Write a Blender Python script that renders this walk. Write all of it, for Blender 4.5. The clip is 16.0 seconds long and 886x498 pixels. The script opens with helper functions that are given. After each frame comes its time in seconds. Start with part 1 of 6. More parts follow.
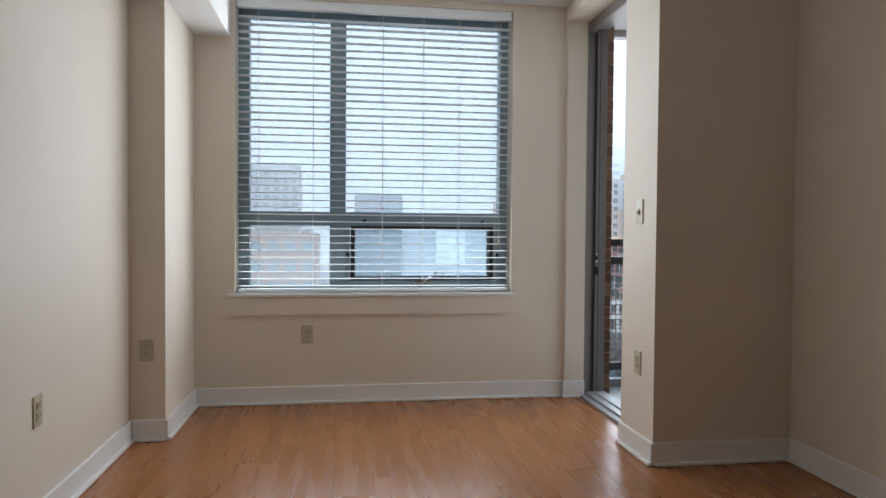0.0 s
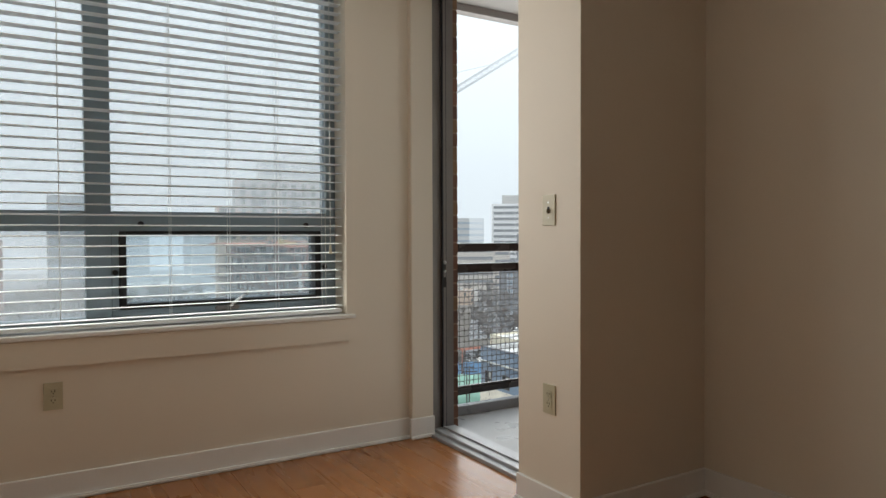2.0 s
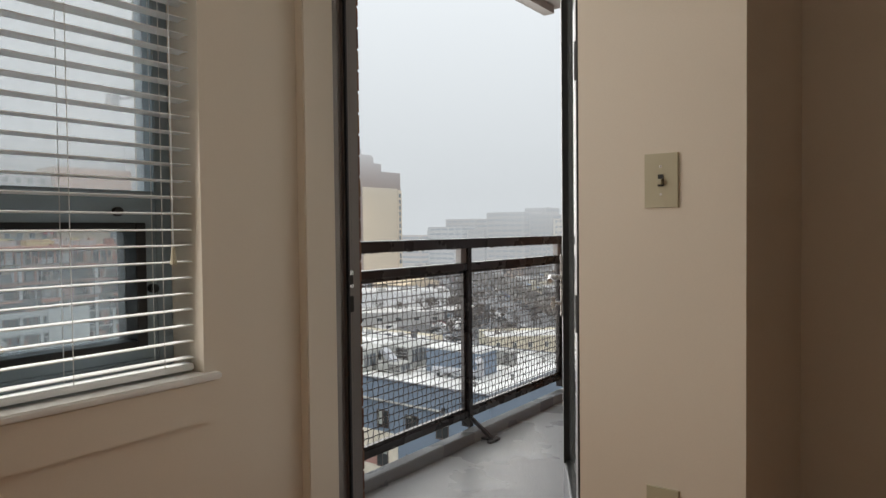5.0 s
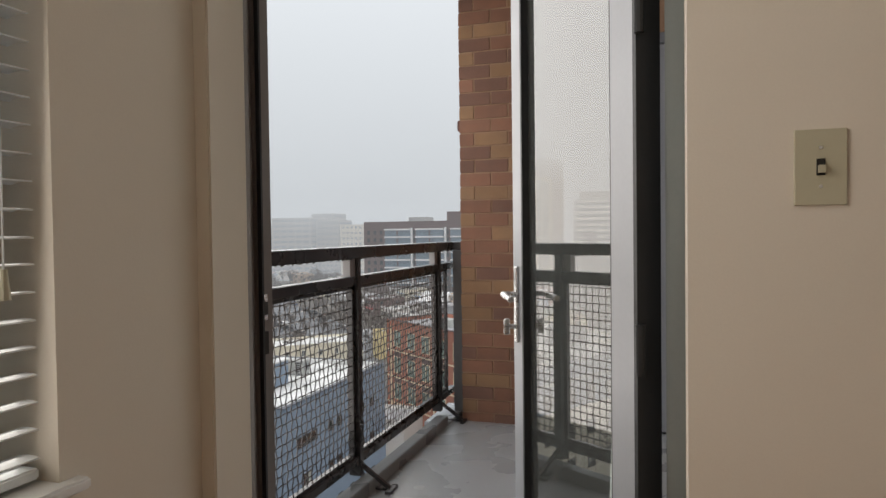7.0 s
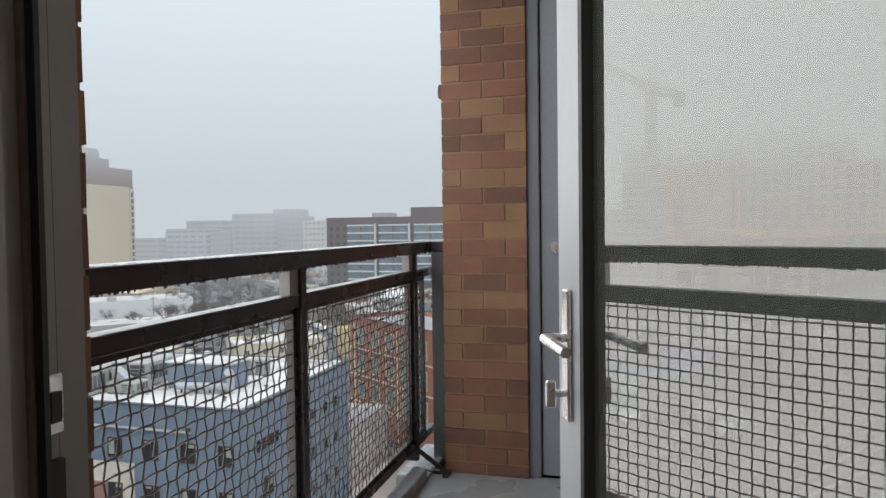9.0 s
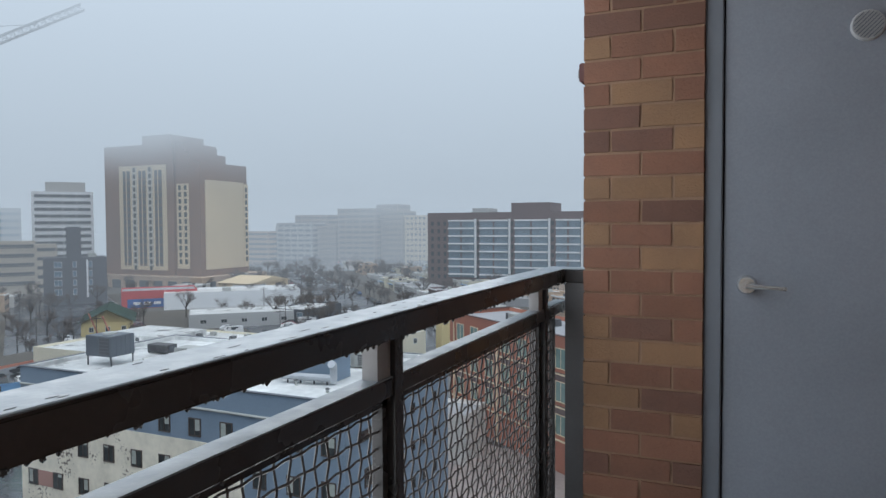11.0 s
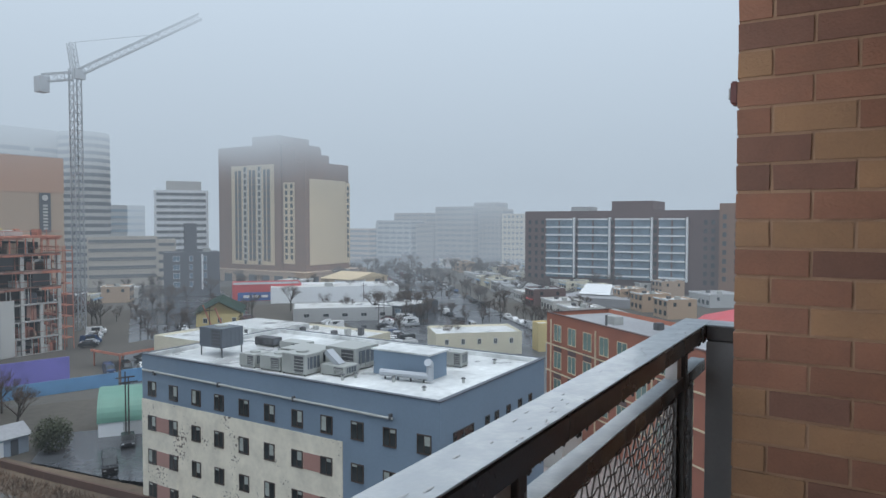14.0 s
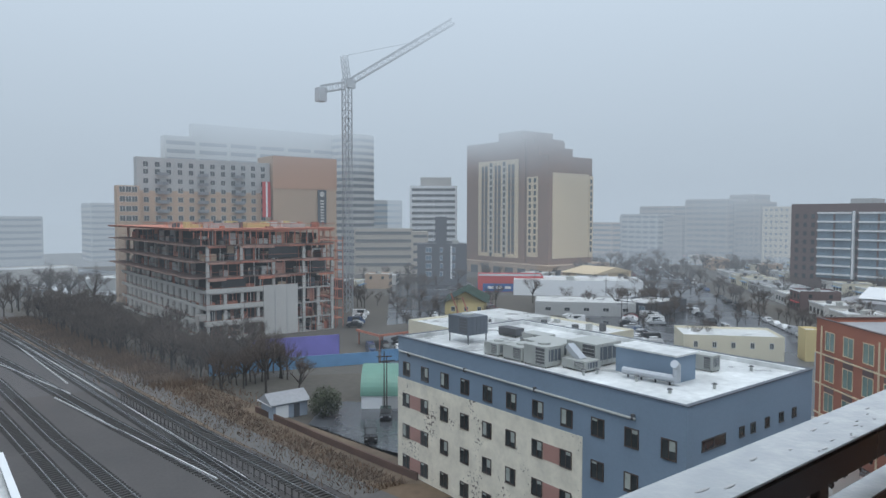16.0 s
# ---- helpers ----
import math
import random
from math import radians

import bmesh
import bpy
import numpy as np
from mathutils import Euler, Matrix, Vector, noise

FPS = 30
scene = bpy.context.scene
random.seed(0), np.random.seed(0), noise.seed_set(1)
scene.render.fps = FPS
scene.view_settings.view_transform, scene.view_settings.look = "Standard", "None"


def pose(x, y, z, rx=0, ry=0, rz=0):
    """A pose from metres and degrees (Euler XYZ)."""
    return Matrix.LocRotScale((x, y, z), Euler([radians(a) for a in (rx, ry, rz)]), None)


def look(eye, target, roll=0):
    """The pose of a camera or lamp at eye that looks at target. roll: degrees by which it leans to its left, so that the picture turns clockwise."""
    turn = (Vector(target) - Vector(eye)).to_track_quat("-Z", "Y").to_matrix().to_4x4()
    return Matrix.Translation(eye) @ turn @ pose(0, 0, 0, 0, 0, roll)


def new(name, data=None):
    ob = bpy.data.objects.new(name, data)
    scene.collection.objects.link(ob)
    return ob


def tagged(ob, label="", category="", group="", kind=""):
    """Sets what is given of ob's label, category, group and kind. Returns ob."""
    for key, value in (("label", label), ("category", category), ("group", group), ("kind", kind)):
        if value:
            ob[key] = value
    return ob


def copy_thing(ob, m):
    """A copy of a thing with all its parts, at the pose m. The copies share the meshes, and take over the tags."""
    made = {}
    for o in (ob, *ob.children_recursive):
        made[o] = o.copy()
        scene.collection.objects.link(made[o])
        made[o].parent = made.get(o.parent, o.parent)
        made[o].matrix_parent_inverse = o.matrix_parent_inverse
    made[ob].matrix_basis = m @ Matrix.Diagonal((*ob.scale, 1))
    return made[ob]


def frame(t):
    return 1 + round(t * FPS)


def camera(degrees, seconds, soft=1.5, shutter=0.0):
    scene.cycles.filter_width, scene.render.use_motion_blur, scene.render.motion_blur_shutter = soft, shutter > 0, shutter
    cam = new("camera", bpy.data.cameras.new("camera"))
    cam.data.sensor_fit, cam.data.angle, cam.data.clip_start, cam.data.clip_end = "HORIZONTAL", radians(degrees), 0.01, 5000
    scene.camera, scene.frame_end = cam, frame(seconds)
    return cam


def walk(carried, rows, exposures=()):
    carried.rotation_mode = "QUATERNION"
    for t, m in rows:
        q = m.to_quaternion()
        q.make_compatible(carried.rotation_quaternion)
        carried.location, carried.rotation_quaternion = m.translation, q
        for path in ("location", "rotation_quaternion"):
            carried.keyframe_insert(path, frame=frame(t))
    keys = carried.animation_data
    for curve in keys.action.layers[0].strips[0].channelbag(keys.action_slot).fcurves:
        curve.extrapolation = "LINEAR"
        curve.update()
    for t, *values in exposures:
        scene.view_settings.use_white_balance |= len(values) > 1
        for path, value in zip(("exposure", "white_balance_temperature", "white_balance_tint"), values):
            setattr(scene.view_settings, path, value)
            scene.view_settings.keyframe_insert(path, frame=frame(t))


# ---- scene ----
cam = camera(66.2, 16.0)
METRES, EYE, TILT, LEAN, TURN = 6.2, 1.192, 0.0, 0.0, -8.4
ROWS = [
    (0.0, 0.0, 0.0, 0.0, 0.01, -1.52, -0.46),
    (0.5, -0.0212, 0.0494, -0.0007, -4.74, -1.4, -0.24),
    (1.0, -0.0411, 0.0995, 0.0005, -10.82, -1.26, -0.07),
    (1.5, -0.0619, 0.1407, 0.0004, -16.12, -1.22, 0.0),
    (2.0, -0.0789, 0.1846, 0.0014, -22.85, -1.22, 0.19),
    (2.5, -0.0871, 0.2385, -0.001, -26.83, -1.27, 0.26),
    (3.0, -0.0951, 0.288, -0.0027, -29.25, -1.23, 0.35),
    (3.5, -0.0948, 0.3331, 0.0006, -32.5, -1.3, 0.43),
    (4.0, -0.0924, 0.3779, -0.0002, -36.99, -1.46, 0.49),
    (6.5, -0.0524, 0.5677, 0.0001, -58.6, -1.43, 0.75),
    (7.0, -0.0461, 0.5956, 0.0009, -63.47, -1.33, 0.71),
    (7.5, -0.0231, 0.6203, -0.0011, -67.35, -1.48, 0.68),
    (8.0, 0.0178, 0.6402, -0.001, -68.59, -1.62, 0.76),
    (10.5, 0.1771, 0.7316, 0.0145, -59.9, -1.99, 0.47),
    (11.0, 0.1997, 0.749, 0.0204, -58.11, -2.04, 0.31),
    (11.5, 0.216, 0.76, 0.0268, -56.75, -2.05, 0.26),
    (12.0, 0.2279, 0.7712, 0.0312, -54.7, -2.09, 0.2),
    (12.5, 0.2371, 0.7797, 0.0364, -53.66, -2.1, 0.11),
    (13.0, 0.2424, 0.7836, 0.0425, -53.11, -2.09, 0.06),
    (13.5, 0.2433, 0.7865, 0.0469, -52.51, -2.11, 0.01),
    (14.0, 0.2403, 0.7871, 0.0467, -49.94, -2.19, -0.03),
    (14.5, 0.2374, 0.7868, 0.0457, -45.17, -2.33, -0.04),
    (15.0, 0.2369, 0.7872, 0.0446, -40.03, -2.44, -0.04),
    (15.5, 0.23, 0.7866, 0.0456, -35.0, -2.6, -0.07),
    (16.0, 0.2217, 0.786, 0.0486, -29.73, -2.75, -0.11),
]
EXPOSURES = [(0.0, 1.08, 6150, 10), (1.5, 0.86, 6900, 10), (3.5, 0.55, 7600, 12), (7.0, 0.27, 7600, 15), (8.2, 0.30, 7400, 14), (10.3, 0.1, 6700, 10), (11.0, 0.0, 6500, 10), (16.0, 0.0, 6500, 10)]
walk(cam, [(t, pose(0, 0, EYE, TILT, LEAN, TURN) @ pose(METRES * x, METRES * y, METRES * z, 90 + pitch, roll, yaw)) for t, x, y, z, yaw, pitch, roll in ROWS], exposures=EXPOSURES)

# ---- world, sun, exposure ----
SKY = (0.445, 0.53, 0.62)
world = bpy.data.worlds.new("overcast")
scene.world = world
world.use_nodes = True
wn, wl = world.node_tree.nodes, world.node_tree.links
wn.clear()
sky = wn.new("ShaderNodeTexSky")
sky.sky_type = "NISHITA"
sky.sun_disc = False
sky.sun_elevation, sky.sun_rotation = radians(46), radians(220)
sky.air_density, sky.dust_density = 1.0, 6.0
wgeo = wn.new("ShaderNodeTexCoord")
wsep = wn.new("ShaderNodeSeparateXYZ")
wramp = wn.new("ShaderNodeValToRGB")
wramp.color_ramp.elements[0].color = (*SKY, 1)
wramp.color_ramp.elements[0].position = 0.0
wramp.color_ramp.elements[1].color = (2.6, 2.75, 2.9, 1)
wramp.color_ramp.elements[1].position = 1.0
step = wramp.color_ramp.elements.new(0.28)
step.color = (0.56, 0.63, 0.70, 1)
cloud = wn.new("ShaderNodeTexNoise")
cloud.inputs["Scale"].default_value = 2.2
cloud.inputs["Detail"].default_value = 3
cmul = wn.new("ShaderNodeMapRange")
cmul.inputs["To Min"].default_value, cmul.inputs["To Max"].default_value = 0.93, 1.07
cmix = wn.new("ShaderNodeVectorMath")
cmix.operation = "SCALE"
dim = wn.new("ShaderNodeVectorMath")
dim.operation = "SCALE"
dim.inputs["Scale"].default_value = 0.06
wmix = wn.new("ShaderNodeMix")
wmix.data_type = "RGBA"
wmix.inputs[0].default_value = 0.93
wbg = wn.new("ShaderNodeBackground")
wout = wn.new("ShaderNodeOutputWorld")
wl.new(wgeo.outputs["Generated"], wsep.inputs[0])
wl.new(wsep.outputs["Z"], wramp.inputs[0])
wl.new(wgeo.outputs["Generated"], cloud.inputs["Vector"])
wl.new(cloud.outputs["Fac"], cmul.inputs["Value"])
wl.new(wramp.outputs[0], cmix.inputs[0])
wl.new(cmul.outputs[0], cmix.inputs["Scale"])
wl.new(sky.outputs[0], dim.inputs[0])
wl.new(dim.outputs[0], wmix.inputs[6])
wl.new(cmix.outputs[0], wmix.inputs[7])
wl.new(wmix.outputs[2], wbg.inputs[0])
wl.new(wbg.outputs[0], wout.inputs[0])
sun = new("sun", bpy.data.lights.new("sun", "SUN"))
sun.data.energy, sun.data.angle, sun.data.color = 1.75, radians(70), (1.0, 0.97, 0.93)
sun.matrix_basis = look((0, 0, 50), (30, 36, 0))


def portal(name, m, w, h):
    """A sky portal in an opening: guides the daylight, adds none."""
    ob = new(name, bpy.data.lights.new(name, "AREA"))
    ob.data.shape, ob.data.size, ob.data.size_y = "RECTANGLE", w, h
    ob.data.cycles.is_portal = True
    ob.matrix_basis = m
    return ob


portal("window_light", look((0.24, 5.02, 1.74), (0.24, 3.0, 1.74)), 1.9, 2.0)
portal("door_light", look((1.92, 4.2, 1.3), (0.5, 4.2, 1.3)), 1.0, 2.6)


def daylight(name, eye, target, w, h, watts, spread=180):
    """Stands in an opening for the light of the sky outside it."""
    ob = new(name, bpy.data.lights.new(name, "AREA"))
    ob.data.shape, ob.data.size, ob.data.size_y, ob.data.energy = "RECTANGLE", w, h, watts
    ob.data.color = (0.93, 0.97, 1.0)
    ob.data.spread = radians(spread)
    ob.matrix_basis = look(eye, target)
    return ob


daylight("window_daylight", (0.24, 4.742, 1.74), (0.24, 3.0, 1.64), 1.84, 1.94, 15.5, 165)
daylight("door_daylight", (1.92, 4.15, 1.35), (0.0, 4.15, 1.2), 0.86, 2.4, 2.3, 105)
daylight("balcony_daylight", (3.2, 5.24, 1.45), (3.2, 4.0, 1.45), 2.4, 2.5, 24)

# ---- materials ----


def mat(name, col, rough=0.7, metal=0.0, vary=0.12, scale=6.0, fine=60.0, bump=0.15, random_hue=0.0, stretch=None, spec=0.5, wet=0.0, depth=0.004, flecks=None):
    """Procedural surface: base colour varied by stains (scale) and grain (fine), with relief."""
    m = bpy.data.materials.new(name)
    m.use_nodes = True
    n, l = m.node_tree.nodes, m.node_tree.links
    bsdf = n["Principled BSDF"]
    co = n.new("ShaderNodeTexCoord")
    vec = co.outputs["Object"]
    if stretch:
        mp = n.new("ShaderNodeMapping")
        mp.inputs["Scale"].default_value = stretch
        l.new(vec, mp.inputs[0])
        vec = mp.outputs[0]
    if random_hue:
        oi, ov = n.new("ShaderNodeObjectInfo"), n.new("ShaderNodeVectorMath")
        ov.operation = "MULTIPLY_ADD"
        ov.inputs[1].default_value = (37, 53, 29)
        l.new(oi.outputs["Random"], ov.inputs[0])
        l.new(vec, ov.inputs[2])
        vec = ov.outputs[0]
    a, b = n.new("ShaderNodeTexNoise"), n.new("ShaderNodeTexNoise")
    for node, s, d in ((a, scale, 4), (b, fine, 3)):
        node.inputs["Scale"].default_value = s
        node.inputs["Detail"].default_value = d
        l.new(vec, node.inputs["Vector"])
    add = n.new("ShaderNodeMath")
    add.operation = "MULTIPLY_ADD"
    l.new(b.outputs["Fac"], add.inputs[0])
    add.inputs[1].default_value = 0.5
    l.new(a.outputs["Fac"], add.inputs[2])
    rng = n.new("ShaderNodeMapRange")
    rng.inputs["From Min"].default_value, rng.inputs["From Max"].default_value = 0.45, 1.05
    rng.inputs["To Min"].default_value, rng.inputs["To Max"].default_value = 1 - vary, 1 + vary
    l.new(add.outputs[0], rng.inputs["Value"])
    mul = n.new("ShaderNodeVectorMath")
    mul.operation = "SCALE"
    l.new(rng.outputs[0], mul.inputs["Scale"])
    mul.inputs[0].default_value = col[:3]
    if random_hue:
        info = n.new("ShaderNodeObjectInfo")
        r2 = n.new("ShaderNodeMapRange")
        r2.inputs["To Min"].default_value, r2.inputs["To Max"].default_value = 1 - random_hue, 1 + random_hue
        l.new(info.outputs["Random"], r2.inputs["Value"])
        m2 = n.new("ShaderNodeVectorMath")
        m2.operation = "SCALE"
        m2.inputs[0].default_value = col[:3]
        l.new(r2.outputs[0], m2.inputs["Scale"])
        l.new(m2.outputs[0], mul.inputs[0])
    colour = mul.outputs[0]
    if flecks:
        f1, f2, fm = n.new("ShaderNodeTexNoise"), n.new("ShaderNodeTexNoise"), n.new("ShaderNodeMath")
        f1.inputs["Scale"].default_value, f2.inputs["Scale"].default_value = 3.2, 0.28
        f1.inputs["Detail"].default_value = 5
        l.new(vec, f1.inputs["Vector"])
        l.new(vec, f2.inputs["Vector"])
        fm.operation = "MULTIPLY"
        l.new(f1.outputs["Fac"], fm.inputs[0])
        l.new(f2.outputs["Fac"], fm.inputs[1])
        fr, fx = n.new("ShaderNodeMapRange"), n.new("ShaderNodeMix")
        fr.inputs["From Min"].default_value, fr.inputs["From Max"].default_value = 0.350, 0.385
        fx.data_type = "RGBA"
        fx.inputs[7].default_value = (*flecks, 1)
        l.new(fm.outputs[0], fr.inputs["Value"])
        l.new(fr.outputs[0], fx.inputs[0])
        l.new(colour, fx.inputs[6])
        colour = fx.outputs[2]
    l.new(colour, bsdf.inputs["Base Color"])
    rr = n.new("ShaderNodeMapRange")
    rr.inputs["From Min"].default_value, rr.inputs["From Max"].default_value = 0.3, 0.7
    rr.inputs["To Min"].default_value, rr.inputs["To Max"].default_value = max(0.02, rough - 0.08 - wet), min(1, rough + 0.08)
    l.new(a.outputs["Fac"], rr.inputs["Value"])
    l.new(rr.outputs[0], bsdf.inputs["Roughness"])
    bsdf.inputs["Metallic"].default_value = metal
    bsdf.inputs["Specular IOR Level"].default_value = spec
    if bump:
        bp = n.new("ShaderNodeBump")
        bp.inputs["Strength"].default_value = bump
        bp.inputs["Distance"].default_value = depth
        l.new(b.outputs["Fac"], bp.inputs["Height"])
        l.new(bp.outputs[0], bsdf.inputs["Normal"])
    return m


def glass_mat(name, tint, ior=1.6, rough=0.0, pale_veil=0.0, glare_haze=0.0):
    m = bpy.data.materials.new(name)
    m.use_nodes = True
    n, l = m.node_tree.nodes, m.node_tree.links
    n.remove(n["Principled BSDF"])
    tr, gl, fr, mx = n.new("ShaderNodeBsdfTransparent"), n.new("ShaderNodeBsdfGlossy"), n.new("ShaderNodeFresnel"), n.new("ShaderNodeMixShader")
    tr.inputs["Color"].default_value = (*tint, 1)
    gl.inputs["Roughness"].default_value = rough
    fr.inputs["IOR"].default_value = ior
    l.new(fr.outputs[0], mx.inputs[0])
    l.new(tr.outputs[0], mx.inputs[1])
    l.new(gl.outputs[0], mx.inputs[2])
    last = mx
    # white diffuse share paints a pale veil over the door's reflection
    if pale_veil:
        df, m2 = n.new("ShaderNodeBsdfDiffuse"), n.new("ShaderNodeMixShader")
        df.inputs["Color"].default_value = (0.75, 0.78, 0.78, 1)
        m2.inputs[0].default_value = pale_veil
        l.new(mx.outputs[0], m2.inputs[1])
        l.new(df.outputs[0], m2.inputs[2])
        last = m2
    # translucent share glows to imitate glare over the view outside
    if glare_haze:
        tl, m3 = n.new("ShaderNodeBsdfTranslucent"), n.new("ShaderNodeMixShader")
        tl.inputs["Color"].default_value = (0.9, 0.92, 0.92, 1)
        m3.inputs[0].default_value = glare_haze
        l.new(last.outputs[0], m3.inputs[1])
        l.new(tl.outputs[0], m3.inputs[2])
        last = m3
    l.new(last.outputs[0], n["Material Output"].inputs["Surface"])
    return m


def haze_glow_mat(name, low, high, z0, z1, r):
    """Drizzle and low cloud painted as sky-coloured glow: lets most light through near the ground, thickens upward."""
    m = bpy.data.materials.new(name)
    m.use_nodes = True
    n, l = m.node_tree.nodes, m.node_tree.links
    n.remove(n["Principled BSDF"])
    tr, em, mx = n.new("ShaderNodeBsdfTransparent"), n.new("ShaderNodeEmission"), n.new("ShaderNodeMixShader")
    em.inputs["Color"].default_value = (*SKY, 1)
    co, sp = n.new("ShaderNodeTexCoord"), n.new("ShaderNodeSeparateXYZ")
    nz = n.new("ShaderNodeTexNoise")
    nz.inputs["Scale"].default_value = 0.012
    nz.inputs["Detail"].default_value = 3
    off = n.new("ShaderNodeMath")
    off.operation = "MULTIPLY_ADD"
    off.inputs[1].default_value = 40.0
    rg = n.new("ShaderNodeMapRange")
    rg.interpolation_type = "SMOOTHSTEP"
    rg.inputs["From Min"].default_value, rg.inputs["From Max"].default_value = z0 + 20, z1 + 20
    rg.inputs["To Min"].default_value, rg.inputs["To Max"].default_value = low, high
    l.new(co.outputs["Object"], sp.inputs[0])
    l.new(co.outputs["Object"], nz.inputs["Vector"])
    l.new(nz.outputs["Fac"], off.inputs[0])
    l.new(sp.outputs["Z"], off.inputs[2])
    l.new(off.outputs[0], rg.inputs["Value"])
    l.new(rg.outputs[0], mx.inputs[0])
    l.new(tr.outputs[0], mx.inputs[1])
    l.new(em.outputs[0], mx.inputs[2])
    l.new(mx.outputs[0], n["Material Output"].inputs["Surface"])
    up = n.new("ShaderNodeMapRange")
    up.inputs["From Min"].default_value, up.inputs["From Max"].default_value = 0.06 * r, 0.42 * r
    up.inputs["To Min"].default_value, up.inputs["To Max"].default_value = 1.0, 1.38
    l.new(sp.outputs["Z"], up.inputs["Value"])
    # the shell glows stronger overhead, which also lights the city below
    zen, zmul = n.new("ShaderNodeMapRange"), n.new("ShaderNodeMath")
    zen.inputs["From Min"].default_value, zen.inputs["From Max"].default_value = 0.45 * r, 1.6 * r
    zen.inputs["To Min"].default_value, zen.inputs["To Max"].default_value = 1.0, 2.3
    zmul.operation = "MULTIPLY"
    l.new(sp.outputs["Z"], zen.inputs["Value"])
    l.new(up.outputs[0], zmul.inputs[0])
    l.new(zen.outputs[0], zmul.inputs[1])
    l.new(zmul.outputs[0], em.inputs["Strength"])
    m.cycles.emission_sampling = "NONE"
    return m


WALL = mat("wall_paint", (0.745, 0.668, 0.565), 0.6, vary=0.03, scale=1.5, fine=220, bump=0.06)
CEIL = mat("ceiling_paint", (0.78, 0.77, 0.75), 0.8, vary=0.03, scale=1.5, fine=200, bump=0.08)
TRIM = mat("white_trim", (0.82, 0.81, 0.79), 0.4, vary=0.03, scale=3, fine=120, bump=0.05)
PLANK = mat("laminate_plank", (0.345, 0.142, 0.05), 0.27, vary=0.085, scale=2.0, fine=14, bump=0.01, random_hue=0.06, stretch=(7, 0.55, 1))
UNDER = mat("underlay", (0.08, 0.05, 0.03), 0.9)
ALU = mat("blue_grey_frame", (0.27, 0.345, 0.39), 0.45, 0.2, vary=0.06, fine=90, bump=0.05)
ALUDARK = mat("dark_gasket", (0.012, 0.013, 0.015), 0.5, vary=0.1)
JAMB = mat("grey_aluminium", (0.25, 0.225, 0.215), 0.42, 0.35, vary=0.08, fine=80, bump=0.04)
HJAMB = mat("grey_green_frame", (0.22, 0.245, 0.245), 0.45, 0.2, vary=0.05, fine=90, bump=0.04)
STILE = mat("silver_aluminium", (0.42, 0.435, 0.46), 0.45, 0.3, vary=0.05, fine=90, bump=0.04)
SLAT = mat("blind_slat", (0.84, 0.87, 0.88), 0.45, vary=0.03, scale=8, fine=90, bump=0.02)
CORD = mat("cord", (0.7, 0.72, 0.72), 0.8)
IVORY = mat("ivory_plastic", (0.50, 0.46, 0.33), 0.35, vary=0.03, bump=0.02)
SLOT = mat("dark_slot", (0.02, 0.018, 0.015), 0.6)
CHROME = mat("satin_chrome", (0.72, 0.72, 0.72), 0.24, 0.8, vary=0.05, bump=0.02)
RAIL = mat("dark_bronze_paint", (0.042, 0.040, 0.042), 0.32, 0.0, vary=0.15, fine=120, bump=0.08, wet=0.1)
# sky sheen on the wet rail is put into this pale base colour
SHEENTOP = mat("wet_rail_sheen", (0.215, 0.245, 0.272), 0.46, 0.05, vary=0.05, scale=25, fine=90, bump=0.22, wet=0.08)
WATER = mat("water_bead", (0.14, 0.155, 0.17), 0.35, 0.0, vary=0.1, bump=0, spec=0.8)
POSTGREY = mat("grey_post", (0.32, 0.31, 0.31), 0.5, 0.1, vary=0.08)
ENDGREY = mat("dark_grey_post", (0.13, 0.132, 0.14), 0.5, 0.0, vary=0.1)
WIRE = mat("mesh_wire", (0.085, 0.075, 0.073), 0.34, 0.3, vary=0.12)
BRICK = [mat("brick_rust", (0.225, 0.108, 0.070), 0.85, vary=0.16, scale=9, fine=130, bump=0.5, random_hue=0.13),
         mat("brick_brown", (0.165, 0.084, 0.060), 0.85, vary=0.18, scale=9, fine=130, bump=0.5, random_hue=0.12),
         mat("brick_buff", (0.265, 0.152, 0.085), 0.85, vary=0.14, scale=9, fine=130, bump=0.5, random_hue=0.1)]
MORTAR = mat("mortar", (0.34, 0.22, 0.15), 0.95, vary=0.12, fine=160, bump=0.4)
CONC = mat("coated_concrete", (0.28, 0.295, 0.31), 0.42, vary=0.16, scale=2.2, fine=110, bump=0.35, wet=0.22)
SOFFIT = mat("soffit_concrete", (0.42, 0.42, 0.42), 0.9, vary=0.08, scale=2, fine=60, bump=0.2)
CLOSET = mat("grey_door_paint", (0.275, 0.302, 0.35), 0.38, vary=0.16, scale=1.6, fine=120, bump=0.05)
CLOSETFRAME = mat("grey_frame_paint", (0.19, 0.21, 0.245), 0.4, vary=0.05)
VENT = mat("vent_plastic", (0.45, 0.46, 0.47), 0.5)
GLASS = glass_mat("window_glass", (0.985, 0.99, 0.99), 1.4, glare_haze=0.24)
DOORGLASS = glass_mat("door_glass", (0.70, 0.80, 0.76), 3.3, pale_veil=0.05)
HOPGLASS = glass_mat("awning_glass", (0.88, 0.95, 0.98), 1.4, glare_haze=0.15)

# ---- building helpers ----
BASE = {}
LIFT = 0.0  # the balcony and all beyond it stand this much above the drawn levels


def thing(name, loc=(0, 0, 0), label="", category="", group="", kind=""):
    ob = new(name)
    ob.empty_display_size = 0.1
    ob.location = Vector(loc) + Vector((0, 0, LIFT))
    BASE[ob.name] = Vector(loc)
    return tagged(ob, label, category, group, kind)


